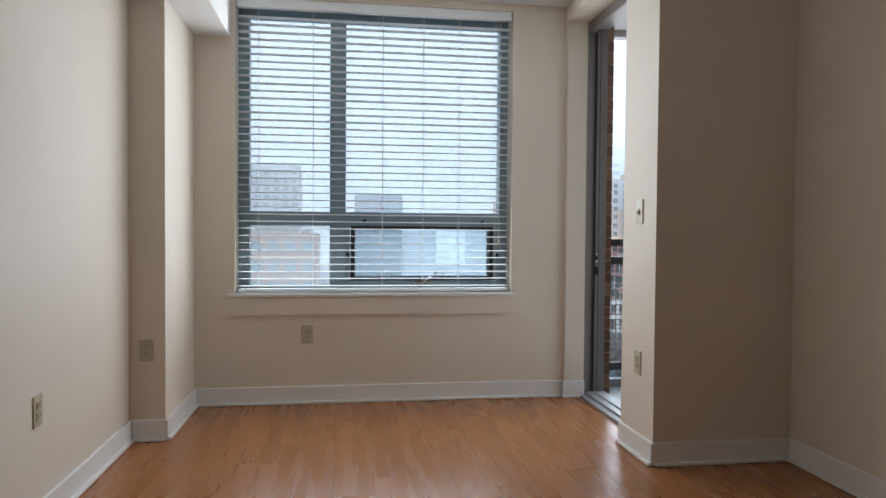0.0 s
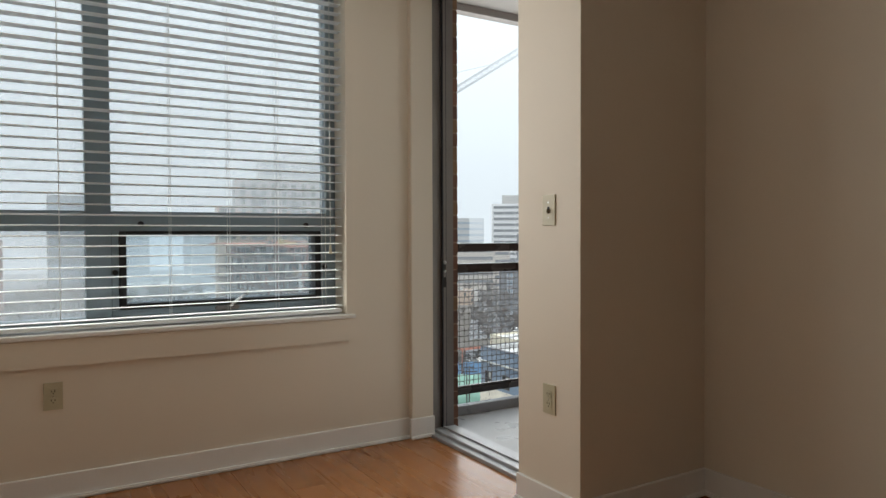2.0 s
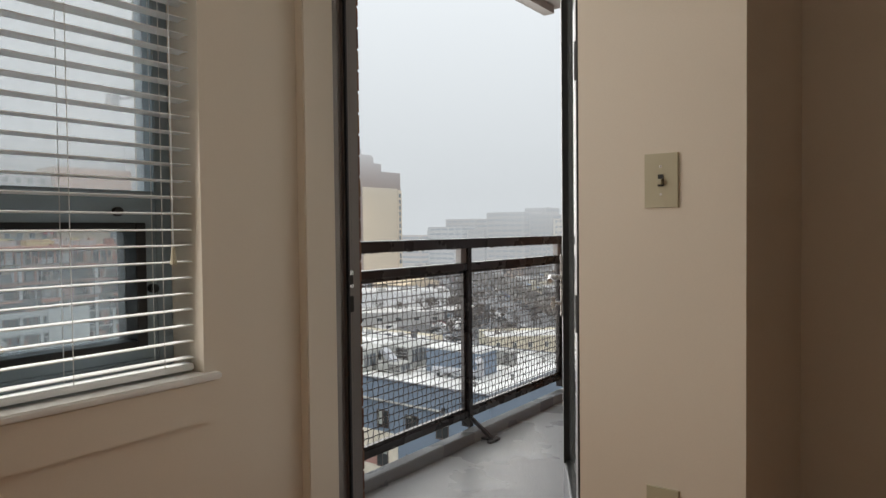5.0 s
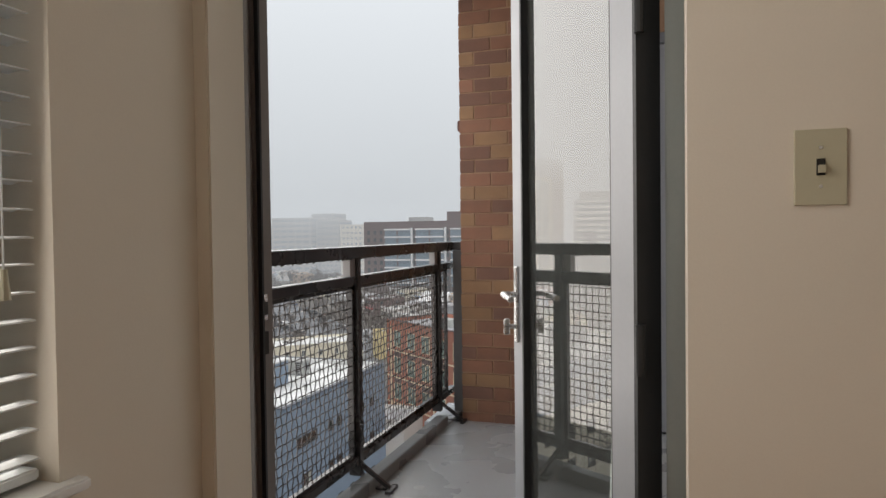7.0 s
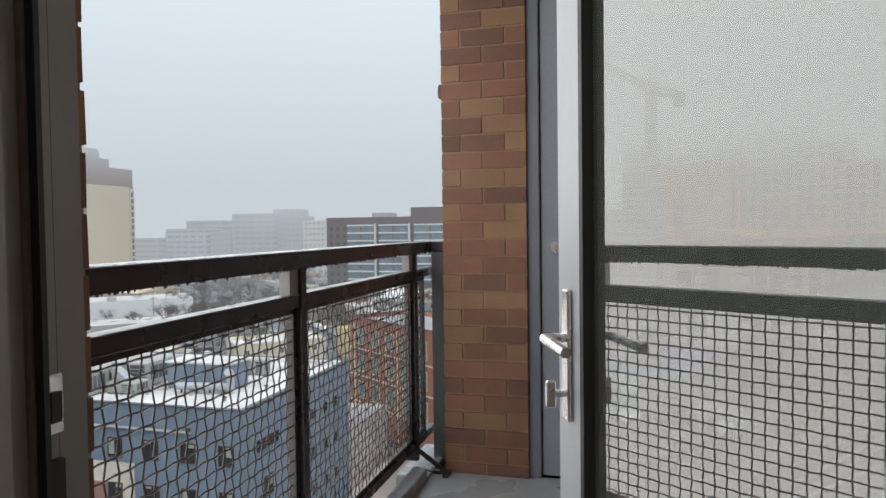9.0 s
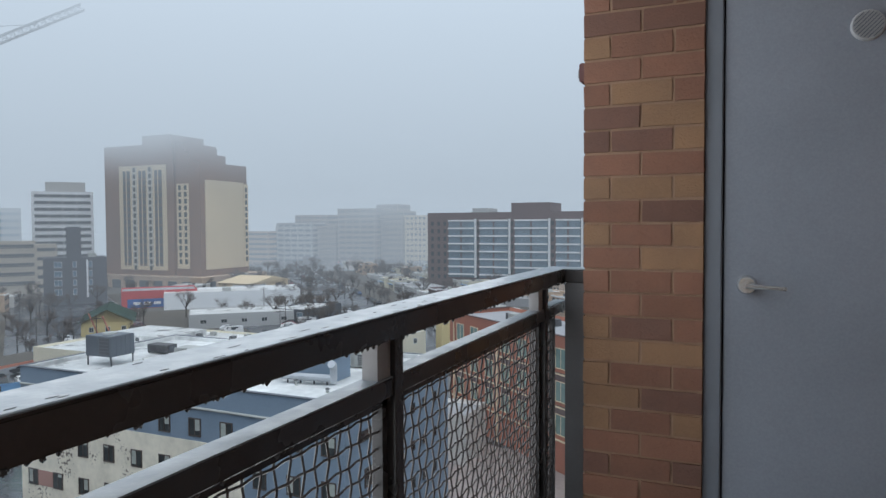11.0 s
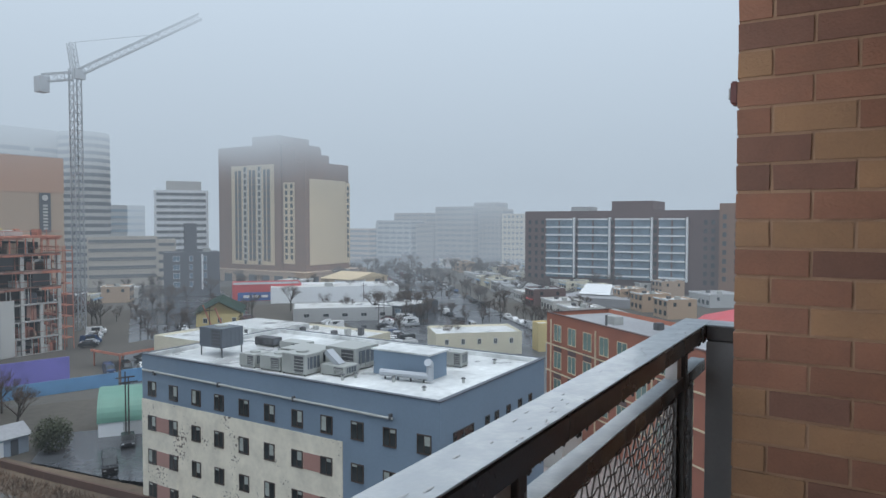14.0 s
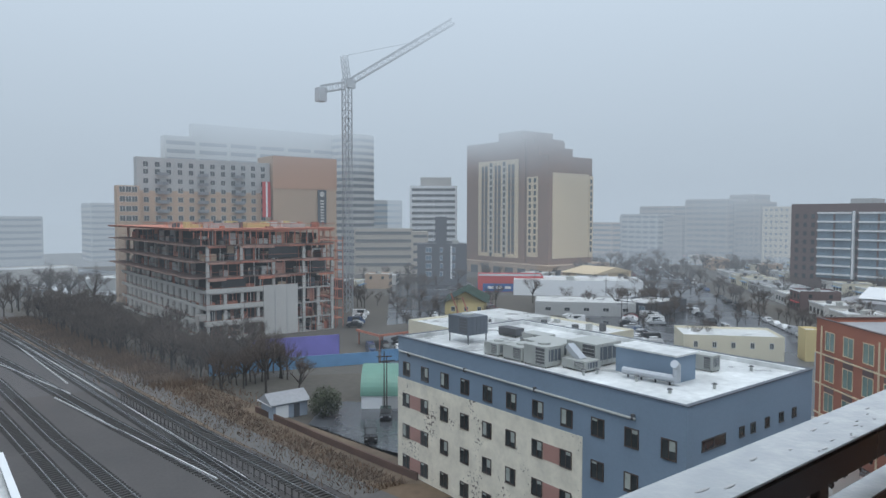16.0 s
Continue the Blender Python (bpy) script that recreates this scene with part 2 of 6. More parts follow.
def link_mesh(name, bm, mats, loc=(0, 0, 0)):
    me = bpy.data.meshes.new(name)
    bm.normal_update()
    bm.to_mesh(me)
    bm.free()
    for m in (mats if isinstance(mats, (list, tuple)) else [mats]):
        me.materials.append(m)
    ob = new(name, me)
    ob.location = loc
    return ob


def part(name, bm, material, parent, label="", smooth=False):
    """Links a bmesh in world coordinates as one mesh under a thing or a part."""
    base = BASE[parent.name]
    bmesh.ops.translate(bm, verts=bm.verts, vec=-base)
    ob = link_mesh(name, bm, material)
    if smooth:
        for p in ob.data.polygons:
            p.use_smooth = True
    ob.parent = parent
    BASE[ob.name] = base
    if label:
        ob["label"] = label
    return ob


def solid(name, bm, material, label="", category="", kind="structure", group=""):
    return tagged(link_mesh(name, bm, material, (0, 0, LIFT)), label, category, group, kind)


def box(x0, x1, y0, y1, z0, z1, bevel=0.0, bm=None, mi=0):
    bm = bm or bmesh.new()
    r = bmesh.ops.create_cube(bm, size=1.0)
    vs = r["verts"]
    bmesh.ops.scale(bm, vec=(x1 - x0, y1 - y0, z1 - z0), verts=vs)
    bmesh.ops.translate(bm, vec=((x0 + x1) / 2, (y0 + y1) / 2, (z0 + z1) / 2), verts=vs)
    es = {e for v in vs for e in v.link_edges}
    if mi:
        for f in {f for v in vs for f in v.link_faces}:
            f.material_index = mi
    if bevel:
        bmesh.ops.bevel(bm, geom=list(es), offset=bevel, segments=1 if bevel < 0.004 else 2, affect="EDGES")
    return bm


def boxes(*specs, bevel=0.0):
    bm = bmesh.new()
    for s in specs:
        box(*s, bevel=bevel, bm=bm)
    return bm


def rod(p, q, r, seg=8, bm=None, r2=None):
    bm = bm or bmesh.new()
    p, q = Vector(p), Vector(q)
    d = q - p
    m = Matrix.Translation((p + q) / 2) @ d.to_track_quat("Z", "Y").to_matrix().to_4x4()
    bmesh.ops.create_cone(bm, cap_ends=True, segments=seg, radius1=r, radius2=r if r2 is None else r2, depth=d.length, matrix=m)
    return bm


def bar(p, q, w, h, bm=None):
    """A square bar from p to q."""
    bm = bm or bmesh.new()
    p, q = Vector(p), Vector(q)
    d = q - p
    m = Matrix.Translation((p + q) / 2) @ d.to_track_quat("Z", "Y").to_matrix().to_4x4() @ Matrix.Diagonal((w, h, d.length, 1))
    bmesh.ops.create_cube(bm, size=1.0, matrix=m)
    return bm


# ---- the room ----
H = 2.8022
XL, XR, XD, YF, YB, YN = -1.179, 2.338, 1.572, 4.733, -2.65, 3.252
floor = thing("floor", (0, 0, 0), "orange-brown wood laminate plank floor", "floor", kind="structure")
part("underlay", boxes((XL - 0.1019, XR + 0.1019, YB - 0.1019, 4.8912, -0.2038, -0.012)), UNDER, floor)
tagged(link_mesh("ceiling", boxes((XL - .2, 1.735, YB - .2, 5.09, H, H + .2), (1.735, XR + .2, YB - .2, 3.34, H, H + .2)), CEIL), "matte white painted ceiling", "ceiling", kind="structure")
solid("wall_west", boxes((XL - 0.2038, XL, YB - 0.2038, 5.095, -0.2038, H)), WALL, "off-white painted plaster wall", "wall")
solid("wall_back", boxes((XL, XR, YB - 0.2038, YB, -0.2038, H)), WALL, "off-white painted plaster wall", "wall")
solid("wall_east", boxes((XR, XR + 0.2038, YB - 0.2038, YN, -0.2038, H)), WALL, "off-white painted plaster wall", "wall")
# partition beside the balcony door: the return wall and the stub with the switch
solid("wall_partition", boxes((XD, 1.735, YN, 3.657, -0.2, H), (1.735, XR + .2, YN, 3.34, -0.2, H)), WALL, "off-white painted wall stub beside balcony door", "wall")
WX0, WX1, WZ0, WZ1 = -0.7184, 1.1922, 0.7541, 2.7513
solid("wall_north", boxes((XL, WX0, YF, 5.095, -0.2038, H), (WX1, 1.6304, YF, 5.095, -0.2038, H), (WX0, WX1, YF, 5.095, -0.2038, WZ0), (WX0, WX1, YF, 5.095, WZ1, H)), WALL, "off-white painted wall with the window opening", "wall")
solid("wall_jamb", boxes((1.585, 1.732, 4.695, 5.09, -0.2, H), bevel=0.004), WALL, "narrow painted pilaster beside balcony door", "wall")
solid("column", boxes((XL, -0.9844, 3.9945, YF, -0.2038, 2.4762)), WALL, "painted square column in the room's corner", "column")
solid("ceiling_soffit", boxes((XL, -0.749, YB, YF, 2.4762, H)), CEIL, "boxed-in white duct soffit along the wall", "soffit")
solid("wall_door_head", boxes((1.575, 1.735, 3.657, 4.695, 2.69, H)), WALL, "painted wall strip above balcony door", "wall")

# baseboards with shoe moulding
bb = thing("baseboard", (0, 0, 0), "white painted baseboard with shoe moulding", "baseboard", kind="structure")


def base_run(a, b, nx, ny):
    """Baseboard along a straight wall from a to b, with the room on side (nx, ny)."""
    (xa, ya), (xb, yb) = a, b
    t, s = 0.016, 0.034
    lo = lambda k: (min(xa, xb, xa + nx * k, xb + nx * k), max(xa, xb, xa + nx * k, xb + nx * k), min(ya, yb, ya + ny * k, yb + ny * k), max(ya, yb, ya + ny * k, yb + ny * k))
    board = part("board", box(*lo(t), 0.0, 0.1202, bevel=0.003), TRIM, bb)
    part("shoe_moulding", box(*lo(s), 0.0, 0.019, bevel=0.006), TRIM, board)


base_run((XL, YB), (XL, 3.9945), 1, 0)
base_run((XL + .016, 3.9945), (-0.9844, 3.9945), 0, -1)
base_run((-0.9844, 3.9782), (-0.9844, YF), 1, 0)
base_run((-0.968, YF), (1.585, YF), 0, -1)
base_run((1.569, 4.695), (1.732, 4.695), 0, -1)
base_run((XD, 3.657), (XD, YN - .016), -1, 0)
base_run((XD, YN), (XR, YN), 0, -1)
base_run((XR, YN - .016), (XR, YB), -1, 0)

# ---- window ----
win = thing("window_1", (0.2344, 4.9421, 0.7541), "blue-grey aluminium window with fixed panes and awning sash", "window", kind="structure")
FY0, FY1 = 4.8912, 4.9931
part("outer_frame", boxes((WX0, -0.646, FY0, FY1, WZ0, WZ1), (1.1362, WX1, FY0, FY1, WZ0, WZ1), (-0.646, 1.1362, FY0, FY1, 2.6698, WZ1), (-0.646, 1.1362, FY0, FY1, WZ0, 0.7999), bevel=0.004), ALU, win)
part("mullion", boxes((-0.0907, 0.020, FY0 - .01, FY1, 0.7999, 2.6698), bevel=0.005), ALU, win)
part("transom", boxes((-0.646, -0.0907, FY0 - .005, FY1, 1.2228, 1.3206), (0.020, 1.1362, FY0 - .005, FY1, 1.2126, 1.3206), bevel=0.005), ALU, win)
sash = part("awning_sash", boxes((0.056, 0.0866, FY0 - .012, FY1, 0.8356, 1.2228), (1.0649, 1.0985, FY0 - .012, FY1, 0.8356, 1.2228), (0.0866, 1.0649, FY0 - .012, FY1, 0.8356, 0.8621), (0.0866, 1.0649, FY0 - .012, FY1, 1.2045, 1.2228), bevel=0.003), ALUDARK, win, "black gasketed awning sash")
part("sash_rail", boxes((0.020, 1.1362, FY0, FY1, 0.7999, 0.8335), (0.020, 0.053, FY0, FY1, 0.8356, 1.2126), (1.1015, 1.1362, FY0, FY1, 0.8356, 1.2126), bevel=0.003), ALU, win)
for nm, s, g in (("pane", (-0.646, -0.0907, 1.3206, 2.6698), GLASS), ("pane", (0.020, 1.1362, 1.3206, 2.6698), GLASS), ("pane", (-0.646, -0.0907, 0.7999, 1.2228), GLASS), ("pane", (0.0866, 1.0649, 0.8621, 1.2045), HOPGLASS)):
    p = part(nm, box(s[0], s[1], 4.9421, 4.9483, s[2], s[3]), g, sash if g is HOPGLASS else win)
    p.visible_shadow = False
crank = part("crank", boxes((0.5095, 0.6318, FY0 - .035, FY0, 0.807, 0.8305), bevel=0.006), JAMB, win, "grey crank operator")
part("crank_arm", rod((0.5808, FY0 - .03, 0.8254), (0.6573, FY0 - 0.0509, 0.8916), 0.008), CHROME, crank)
part("crank_knob", rod((0.6573, FY0 - 0.0509, 0.8886), (0.6603, FY0 - 0.0815, 0.9018), 0.011), CHROME, crank)
for x, z in ((0.1528, 1.2585), (1.0088, 1.2554), (0.035, 1.019), (1.1189, 1.019)):
    part("latch", rod((x, FY0 - .022, z), (x, FY0, z), 0.014, 10), ALUDARK, win)
tagged(link_mesh("window_sill", boxes((-0.7642, 1.2381, YF - .03, FY0, 0.7357, WZ0 + .003), bevel=0.005), TRIM), "white painted window stool", "sill", kind="structure")
tagged(link_mesh("window_apron", boxes((-0.749, 1.2228, YF - .018, YF, 0.6063, 0.7357), bevel=0.004), WALL), "painted apron board under the window", "trim", kind="structure")

# ---- venetian blind ----
blind = thing("venetian_blind", (0.2344, 4.7893, 2.7513), "white two-inch venetian blind, lowered with slats open", "blind")
BX0, BX1, BY = WX0 + .012, WX1 - .012, 4.7893
part("headrail", boxes((BX0, BX1, BY - .03, BY + .03, 2.6953, 2.7493), bevel=0.003), SLAT, blind)
part("valance", boxes((BX0 - .004, BX1 + .004, BY - .045, BY - .033, 2.6851, 2.7503), bevel=0.003), SLAT, blind)
part("bottom_rail", boxes((BX0, BX1, BY - .026, BY + .026, 0.7663, 0.7867), bevel=0.004), SLAT, blind)
sb = bmesh.new()
prof = [(-0.025, 0.0), (-0.013, 0.0022), (0.0, 0.003), (0.013, 0.0022), (0.025, 0.0)]
top, bot = [], []
for xx in (BX0, BX1):
    top.append([sb.verts.new((xx, y, z)) for y, z in prof])
    bot.append([sb.verts.new((xx, y, z - 0.0028)) for y, z in prof])
for i in range(4):
    sb.faces.new((top[0][i], top[1][i], top[1][i + 1], top[0][i + 1]))
    sb.faces.new((bot[0][i], bot[0][i + 1], bot[1][i + 1], bot[1][i]))
for k in (0, 4):
    sb.faces.new((top[0][k], bot[0][k], bot[1][k], top[1][k]))
bmesh.ops.recalc_face_normals(sb, faces=sb.faces)
slat_mesh = bpy.data.meshes.new("slat")
sb.to_mesh(slat_mesh)
sb.free()
slat_mesh.materials.append(SLAT)
zz = 0.805
while zz < 2.68:
    s = new("slat", slat_mesh)
    s.parent = blind
    s.location = (-0.2344, 0, zz - 2.7513)
    s.rotation_euler = (radians(random.uniform(-2.5, 2.5) - 3), radians(random.uniform(-0.05, 0.05)), 0)
    zz += 0.0494
for x in (-0.5706, -0.2038, 0.2751, 0.5605, 0.8152, 1.0801):
    for dy in (-0.027, 0.027):
        part("ladder_cord", rod((x, BY + dy, 0.7846), (x, BY + dy, 2.7105), 0.0013, 4), CORD, blind)
pull = part("pull_cord", rod((1.10, BY - .05, 1.1413), (1.10, BY - 0.0509, 2.6902), 0.0018, 5), CORD, blind)
part("tassel", rod((1.10, BY - 0.0509, 1.0954), (1.10, BY - 0.0509, 1.1464), 0.010, 8, r2=0.005), IVORY, pull, "ivory cord tassel")


# ---- switches and outlets ----
def plate_bm(c, u, w, h, t, normal):
    c, u, n = Vector(c), Vector(u), Vector(normal)
    bm = bmesh.new()
    bmesh.ops.create_cube(bm, size=1.019)
    m = Matrix((u, Vector((0, 0, 1)), n)).transposed().to_4x4()
    m.translation = c + n * t / 2
    bmesh.ops.bevel(bm, geom=[e for e in bm.edges], offset=0.0001, segments=1, affect="EDGES")
    for v in bm.verts:
        v.co = m @ Vector((v.co.x * w * (0.968 if v.co.z > 0 else 1), v.co.y * h * (0.9884 if v.co.z > 0 else 1), v.co.z * t))
    bmesh.ops.recalc_face_normals(bm, faces=bm.faces)
    return bm


def outlet(c, u, n, w=0.076, h=0.122):
    c, u, n = Vector(c), Vector(u), Vector(n)
    o = thing("wall_outlet", c, "ivory plastic duplex outlet on the wall", "outlet", "outlets and switches")
    part("cover_plate", plate_bm(c, u, w, h, 0.006, n), IVORY, o)
    for s in (-1, 1):
        cc = c + Vector((0, 0, s * h * .17))
        r = part("receptacle", plate_bm(cc, u, w * .44, h * .25, 0.009, n), IVORY, o)
        for k in (-1, 1):
            part("slot", plate_bm(cc + u * k * w * .09 + Vector((0, 0, h * .03)), u, w * .04, h * .075, 0.0096, n), SLOT, r)
        part("ground_hole", plate_bm(cc - Vector((0, 0, h * .06)), u, w * .06, h * .04, 0.0096, n), SLOT, r)
    part("screw", plate_bm(c, u, w * .06, w * .06, 0.0068, n), CHROME, o)
    return o


def light_switch(c, u, n, w=0.078, h=0.125):
    c, u, n = Vector(c), Vector(u), Vector(n)
    o = thing("light_switch", c, "ivory plastic toggle light switch on the wall", "light switch", "outlets and switches")
    part("cover_plate", plate_bm(c, u, w, h, 0.006, n), IVORY, o)
    part("toggle_collar", plate_bm(c, u, w * .17, h * .22, 0.008, n), SLOT, o, "dark toggle slot")
    part("toggle", plate_bm(c + Vector((0, 0, -h * .03)), u, w * .12, h * .10, 0.02, n), IVORY, o)
    for s in (-1, 1):
        part("screw", rod(c + n * .004 + Vector((0, 0, s * h * .26)), c + n * .0075 + Vector((0, 0, s * h * .26)), w * .04, 8), CHROME, o)
    return o


light_switch((XD, 3.442, 1.303), (0, 1, 0), (-1, 0, 0), 0.080, 0.128)
outlet((XD, 3.440, 0.496), (0, 1, 0), (-1, 0, 0), 0.078, 0.124)
outlet((-0.2395, YF, 0.4759), (1, 0, 0), (0, -1, 0))
outlet((-1.0852, 3.9945, 0.5095), (1, 0, 0), (0, -1, 0))
outlet((XL, 2.8379, 0.4769), (0, 1, 0), (1, 0, 0))

# ---- balcony door: frame, threshold and open leaf ----
LIFT = 0.022
dr = thing("door_1", (1.80, 4.2, 0), "open glazed aluminium balcony door", "door", kind="structure")
part("latch_jamb", boxes((1.732, 1.765, 4.705, 4.80, -0.04, 2.66), (1.765, 1.80, 4.722, 4.80, -0.04, 2.66), (1.80, 1.835, 4.712, 4.80, -0.04, 2.66), (1.835, 1.90, 4.732, 4.80, -0.04, 2.66), bevel=0.004), JAMB, dr)
part("jamb_gasket", boxes((1.800, 1.808, 4.700, 4.712, 0.0, 2.6), (1.836, 1.842, 4.722, 4.733, 0.0, 2.6)), ALUDARK, dr)
part("hinge_jamb", boxes((1.735, 1.79, 3.60, 3.695, -0.04, 2.66), (1.79, 1.90, 3.60, 3.655, -0.04, 2.66), bevel=0.004), HJAMB, dr)
part("head_frame", boxes((1.735, 1.79, 3.66, 4.71, 2.60, 2.69), (1.79, 1.90, 3.66, 4.73, 2.63, 2.74), bevel=0.004), JAMB, dr)
part("threshold", boxes((1.70, 1.745, 3.66, 4.695, -0.03, -0.006), (1.745, 1.90, 3.66, 4.72, -0.06, 0.010), (1.80, 1.82, 3.68, 4.70, 0.010, 0.020), bevel=0.003), STILE, dr)
part("strike_plate", boxes((1.802, 1.833, 4.705, 4.7125, 0.95, 1.02), bevel=0.002), CHROME, dr)
part("strike_hole", boxes((1.810, 1.825, 4.700, 4.7115, 0.965, 1.0)), SLOT, dr)
part("strike_hole", boxes((1.804, 1.830, 4.703, 4.7118, 0.86, 0.92)), SLOT, dr)
LH, LANG, LW, LT = Vector((1.774, 3.752, 0)), radians(29.0), 0.925, 0.048
leafm = Matrix.Translation(LH) @ Matrix.Rotation(LANG, 4, "Z")


def leaf_part(name, bm, m, parent=dr, label=""):
    """Leaf coordinates: x from the hinge to the latch edge, y out of the room side, z up."""
    bmesh.ops.transform(bm, matrix=leafm, verts=bm.verts)
    return part(name, bm, m, parent, label)


leaf = leaf_part("leaf_frame", boxes((0.012, 0.135, -LT, 0, 0.03, 2.58), (LW - .105, LW, -LT, 0, 0.03, 2.58), (0.135, LW - .105, -LT, 0, 0.03, 0.20), (0.135, LW - .105, -LT, 0, 2.46, 2.58), bevel=0.003), STILE)
leaf_part("glazing_gasket", boxes((0.135, 0.150, -.036, -.006, 0.2, 2.46), (LW - .120, LW - .105, -.036, 0.003, 0.2, 2.46), (0.15, LW - .12, -.036, -.006, 0.2, 0.212), (0.15, LW - .12, -.036, -.006, 2.448, 2.46)), ALUDARK, leaf)
leaf_part("weatherstrip", boxes((-0.004, 0.012, -LT - .004, 0.004, 0.03, 2.58)), ALUDARK, leaf)
gp = leaf_part("pane", boxes((0.15, LW - .12, -0.028, -0.020, 0.212, 2.448)), DOORGLASS, leaf)
gp.visible_shadow = False
hn = leaf_part("handle_plate", boxes((LW - .066, LW - .036, 0.0, 0.010, 0.80, 1.06), bevel=0.003), CHROME, leaf, "satin chrome handle plate")
leaf_part("lever", rod((LW - .051, 0.008, 0.965), (LW - .051, 0.055, 0.965), 0.010, 10, bm=rod((LW - .045, 0.05, 0.965), (LW - .165, 0.058, 0.957), 0.0105, 10)), CHROME, hn, "satin chrome lever")
leaf_part("thumb_turn", rod((LW - .051, 0.008, 0.855), (LW - .051, 0.034, 0.855), 0.008, 10, bm=boxes((LW - .057, LW - .045, 0.03, 0.05, 0.828, 0.882), bevel=0.003)), CHROME, hn)
leaf_part("outer_lever", rod((LW - .051, -LT - .05, 0.965), (LW - .17, -LT - .055, 0.96), 0.010, 10, bm=rod((LW - .051, -LT, 0.965), (LW - .051, -LT - .055, 0.965), 0.010, 10)), CHROME, hn)
for z in (0.25, 0.92, 1.65, 2.35):
    leaf_part("hinge", rod((-0.012, 0.0, z - .055), (-0.012, 0.0, z + .055), 0.011, 10), ALUDARK, leaf)

# ---- balcony ----
BZ = -0.03
solid("balcony_floor", boxes((1.90, 4.46, 3.30, 5.0, BZ - .2, BZ)), CONC, "wet grey coated concrete balcony floor", "floor")
solid("balcony_soffit", boxes((1.90, 4.46, 3.30, 5.22, 2.76, 2.95), (1.97, 4.40, 5.14, 5.22, 2.71, 2.76)), SOFFIT, "bare grey concrete balcony soffit", "ceiling")
solid("balcony_curb", boxes((1.97, 4.30, 5.0, 5.07, BZ - .2, BZ + .06), (4.30, 4.80, 5.0, 5.16, BZ - .2, BZ + .01), bevel=0.004), CONC, "low wet concrete curb along the balcony edge", "curb")
# masonry cores behind the bricks
pier = thing("wall_pier", (4.43, 4.74, 0), "rust and buff brick pier at the balcony end", "wall", kind="structure")
part("mortar_bed", boxes((4.428, 4.80, 4.525, 4.936, -0.3, 2.95)), MORTAR, pier)
swall = thing("wall_balcony_south", (3.1, 3.39, 0), "rust and buff brick wall closing the balcony", "wall", kind="structure")
part("mortar_bed", boxes((1.72, 4.46, 3.335, 3.388, -0.3, 2.95), (1.72, 1.89, 3.388, 3.60, -0.3, 2.95)), MORTAR, swall)
ewall = thing("wall_balcony_east", (4.43, 3.5, 0), "brick wall beside the closet door", "wall", kind="structure")
part("mortar_bed", boxes((4.428, 4.60, 3.30, 3.615, -0.3, 2.95), (4.428, 4.60, 3.615, 4.525, 2.33, 2.95)), MORTAR, ewall)
wpier = thing("wall_balcony_west", (1.93, 4.9, 0), "narrow brick return beside the balcony door", "wall", kind="structure")
part("mortar_bed", boxes((1.70, 1.962, 4.79, 5.20, -0.3, 2.95)), MORTAR, wpier)

# railing along the open side
RY = 5.10
rl = thing("balcony_railing", (3.1, RY, BZ), "dark bronze steel railing with woven wire panels, wet on top", "railing")
RX0, RX1 = 1.965, 4.72
RT = 1.118
part("top_rail", boxes((RX0, RX1, RY - .047, RY + .047, RT - .055, RT - .004), bevel=0.004), RAIL, rl)
# thin pale layer carries the painted sheen over the dark rail
part("rail_cap", boxes((RX0, RX1, RY - .046, RY + .046, RT - .004, RT), bevel=0.0015), SHEENTOP, rl, "rain-wet rail top with the sky's sheen painted pale")
part("mid_rail", boxes((RX0, RX1, RY - .024, RY + .024, 0.935, 0.976), bevel=0.003), RAIL, rl)
part("mid_rail_cap", boxes((RX0, RX1, RY - .023, RY + .023, 0.976, 0.979)), SHEENTOP, rl)
part("bottom_rail", boxes((RX0, RX1, RY - .022, RY + .022, 0.085, 0.125), bevel=0.003), RAIL, rl)
POSTS = (3.18, 4.39)
for x in POSTS:
    part("post", boxes((x - .018, x + .018, RY - .030, RY + .030, 0.03, RT - .055), bevel=0.002), RAIL, rl)
    part("splice_plate", boxes((x - .075, x - .020, RY - .018, RY + .018, 0.979, RT - .055)), POSTGREY, rl, "grey spacer block")
    ft = part("foot_bracket", bar((x, RY, 0.10), (x, RY - .17, BZ + .012), 0.018, 0.018), RAIL, rl)
    part("foot_plate", boxes((x - .05, x + .05, RY - .19, RY - .165, BZ, BZ + .014), (x - .008, x + .008, RY - .17, RY - .02, BZ + .001, BZ + .012)), RAIL, ft)
part("end_post", boxes((4.60, 4.70, 4.957, 5.052, BZ - .1, RT - .057), bevel=0.004), ENDGREY, rl, "grey square end post")
part("wall_bracket", boxes((4.60, 4.72, 4.950, RY - .048, RT - .055, RT - .005), bevel=0.003), RAIL, rl)
part("bracket_cap", boxes((4.60, 4.72, 4.950, RY - .047, RT - .005, RT - .001)), SHEENTOP, rl)
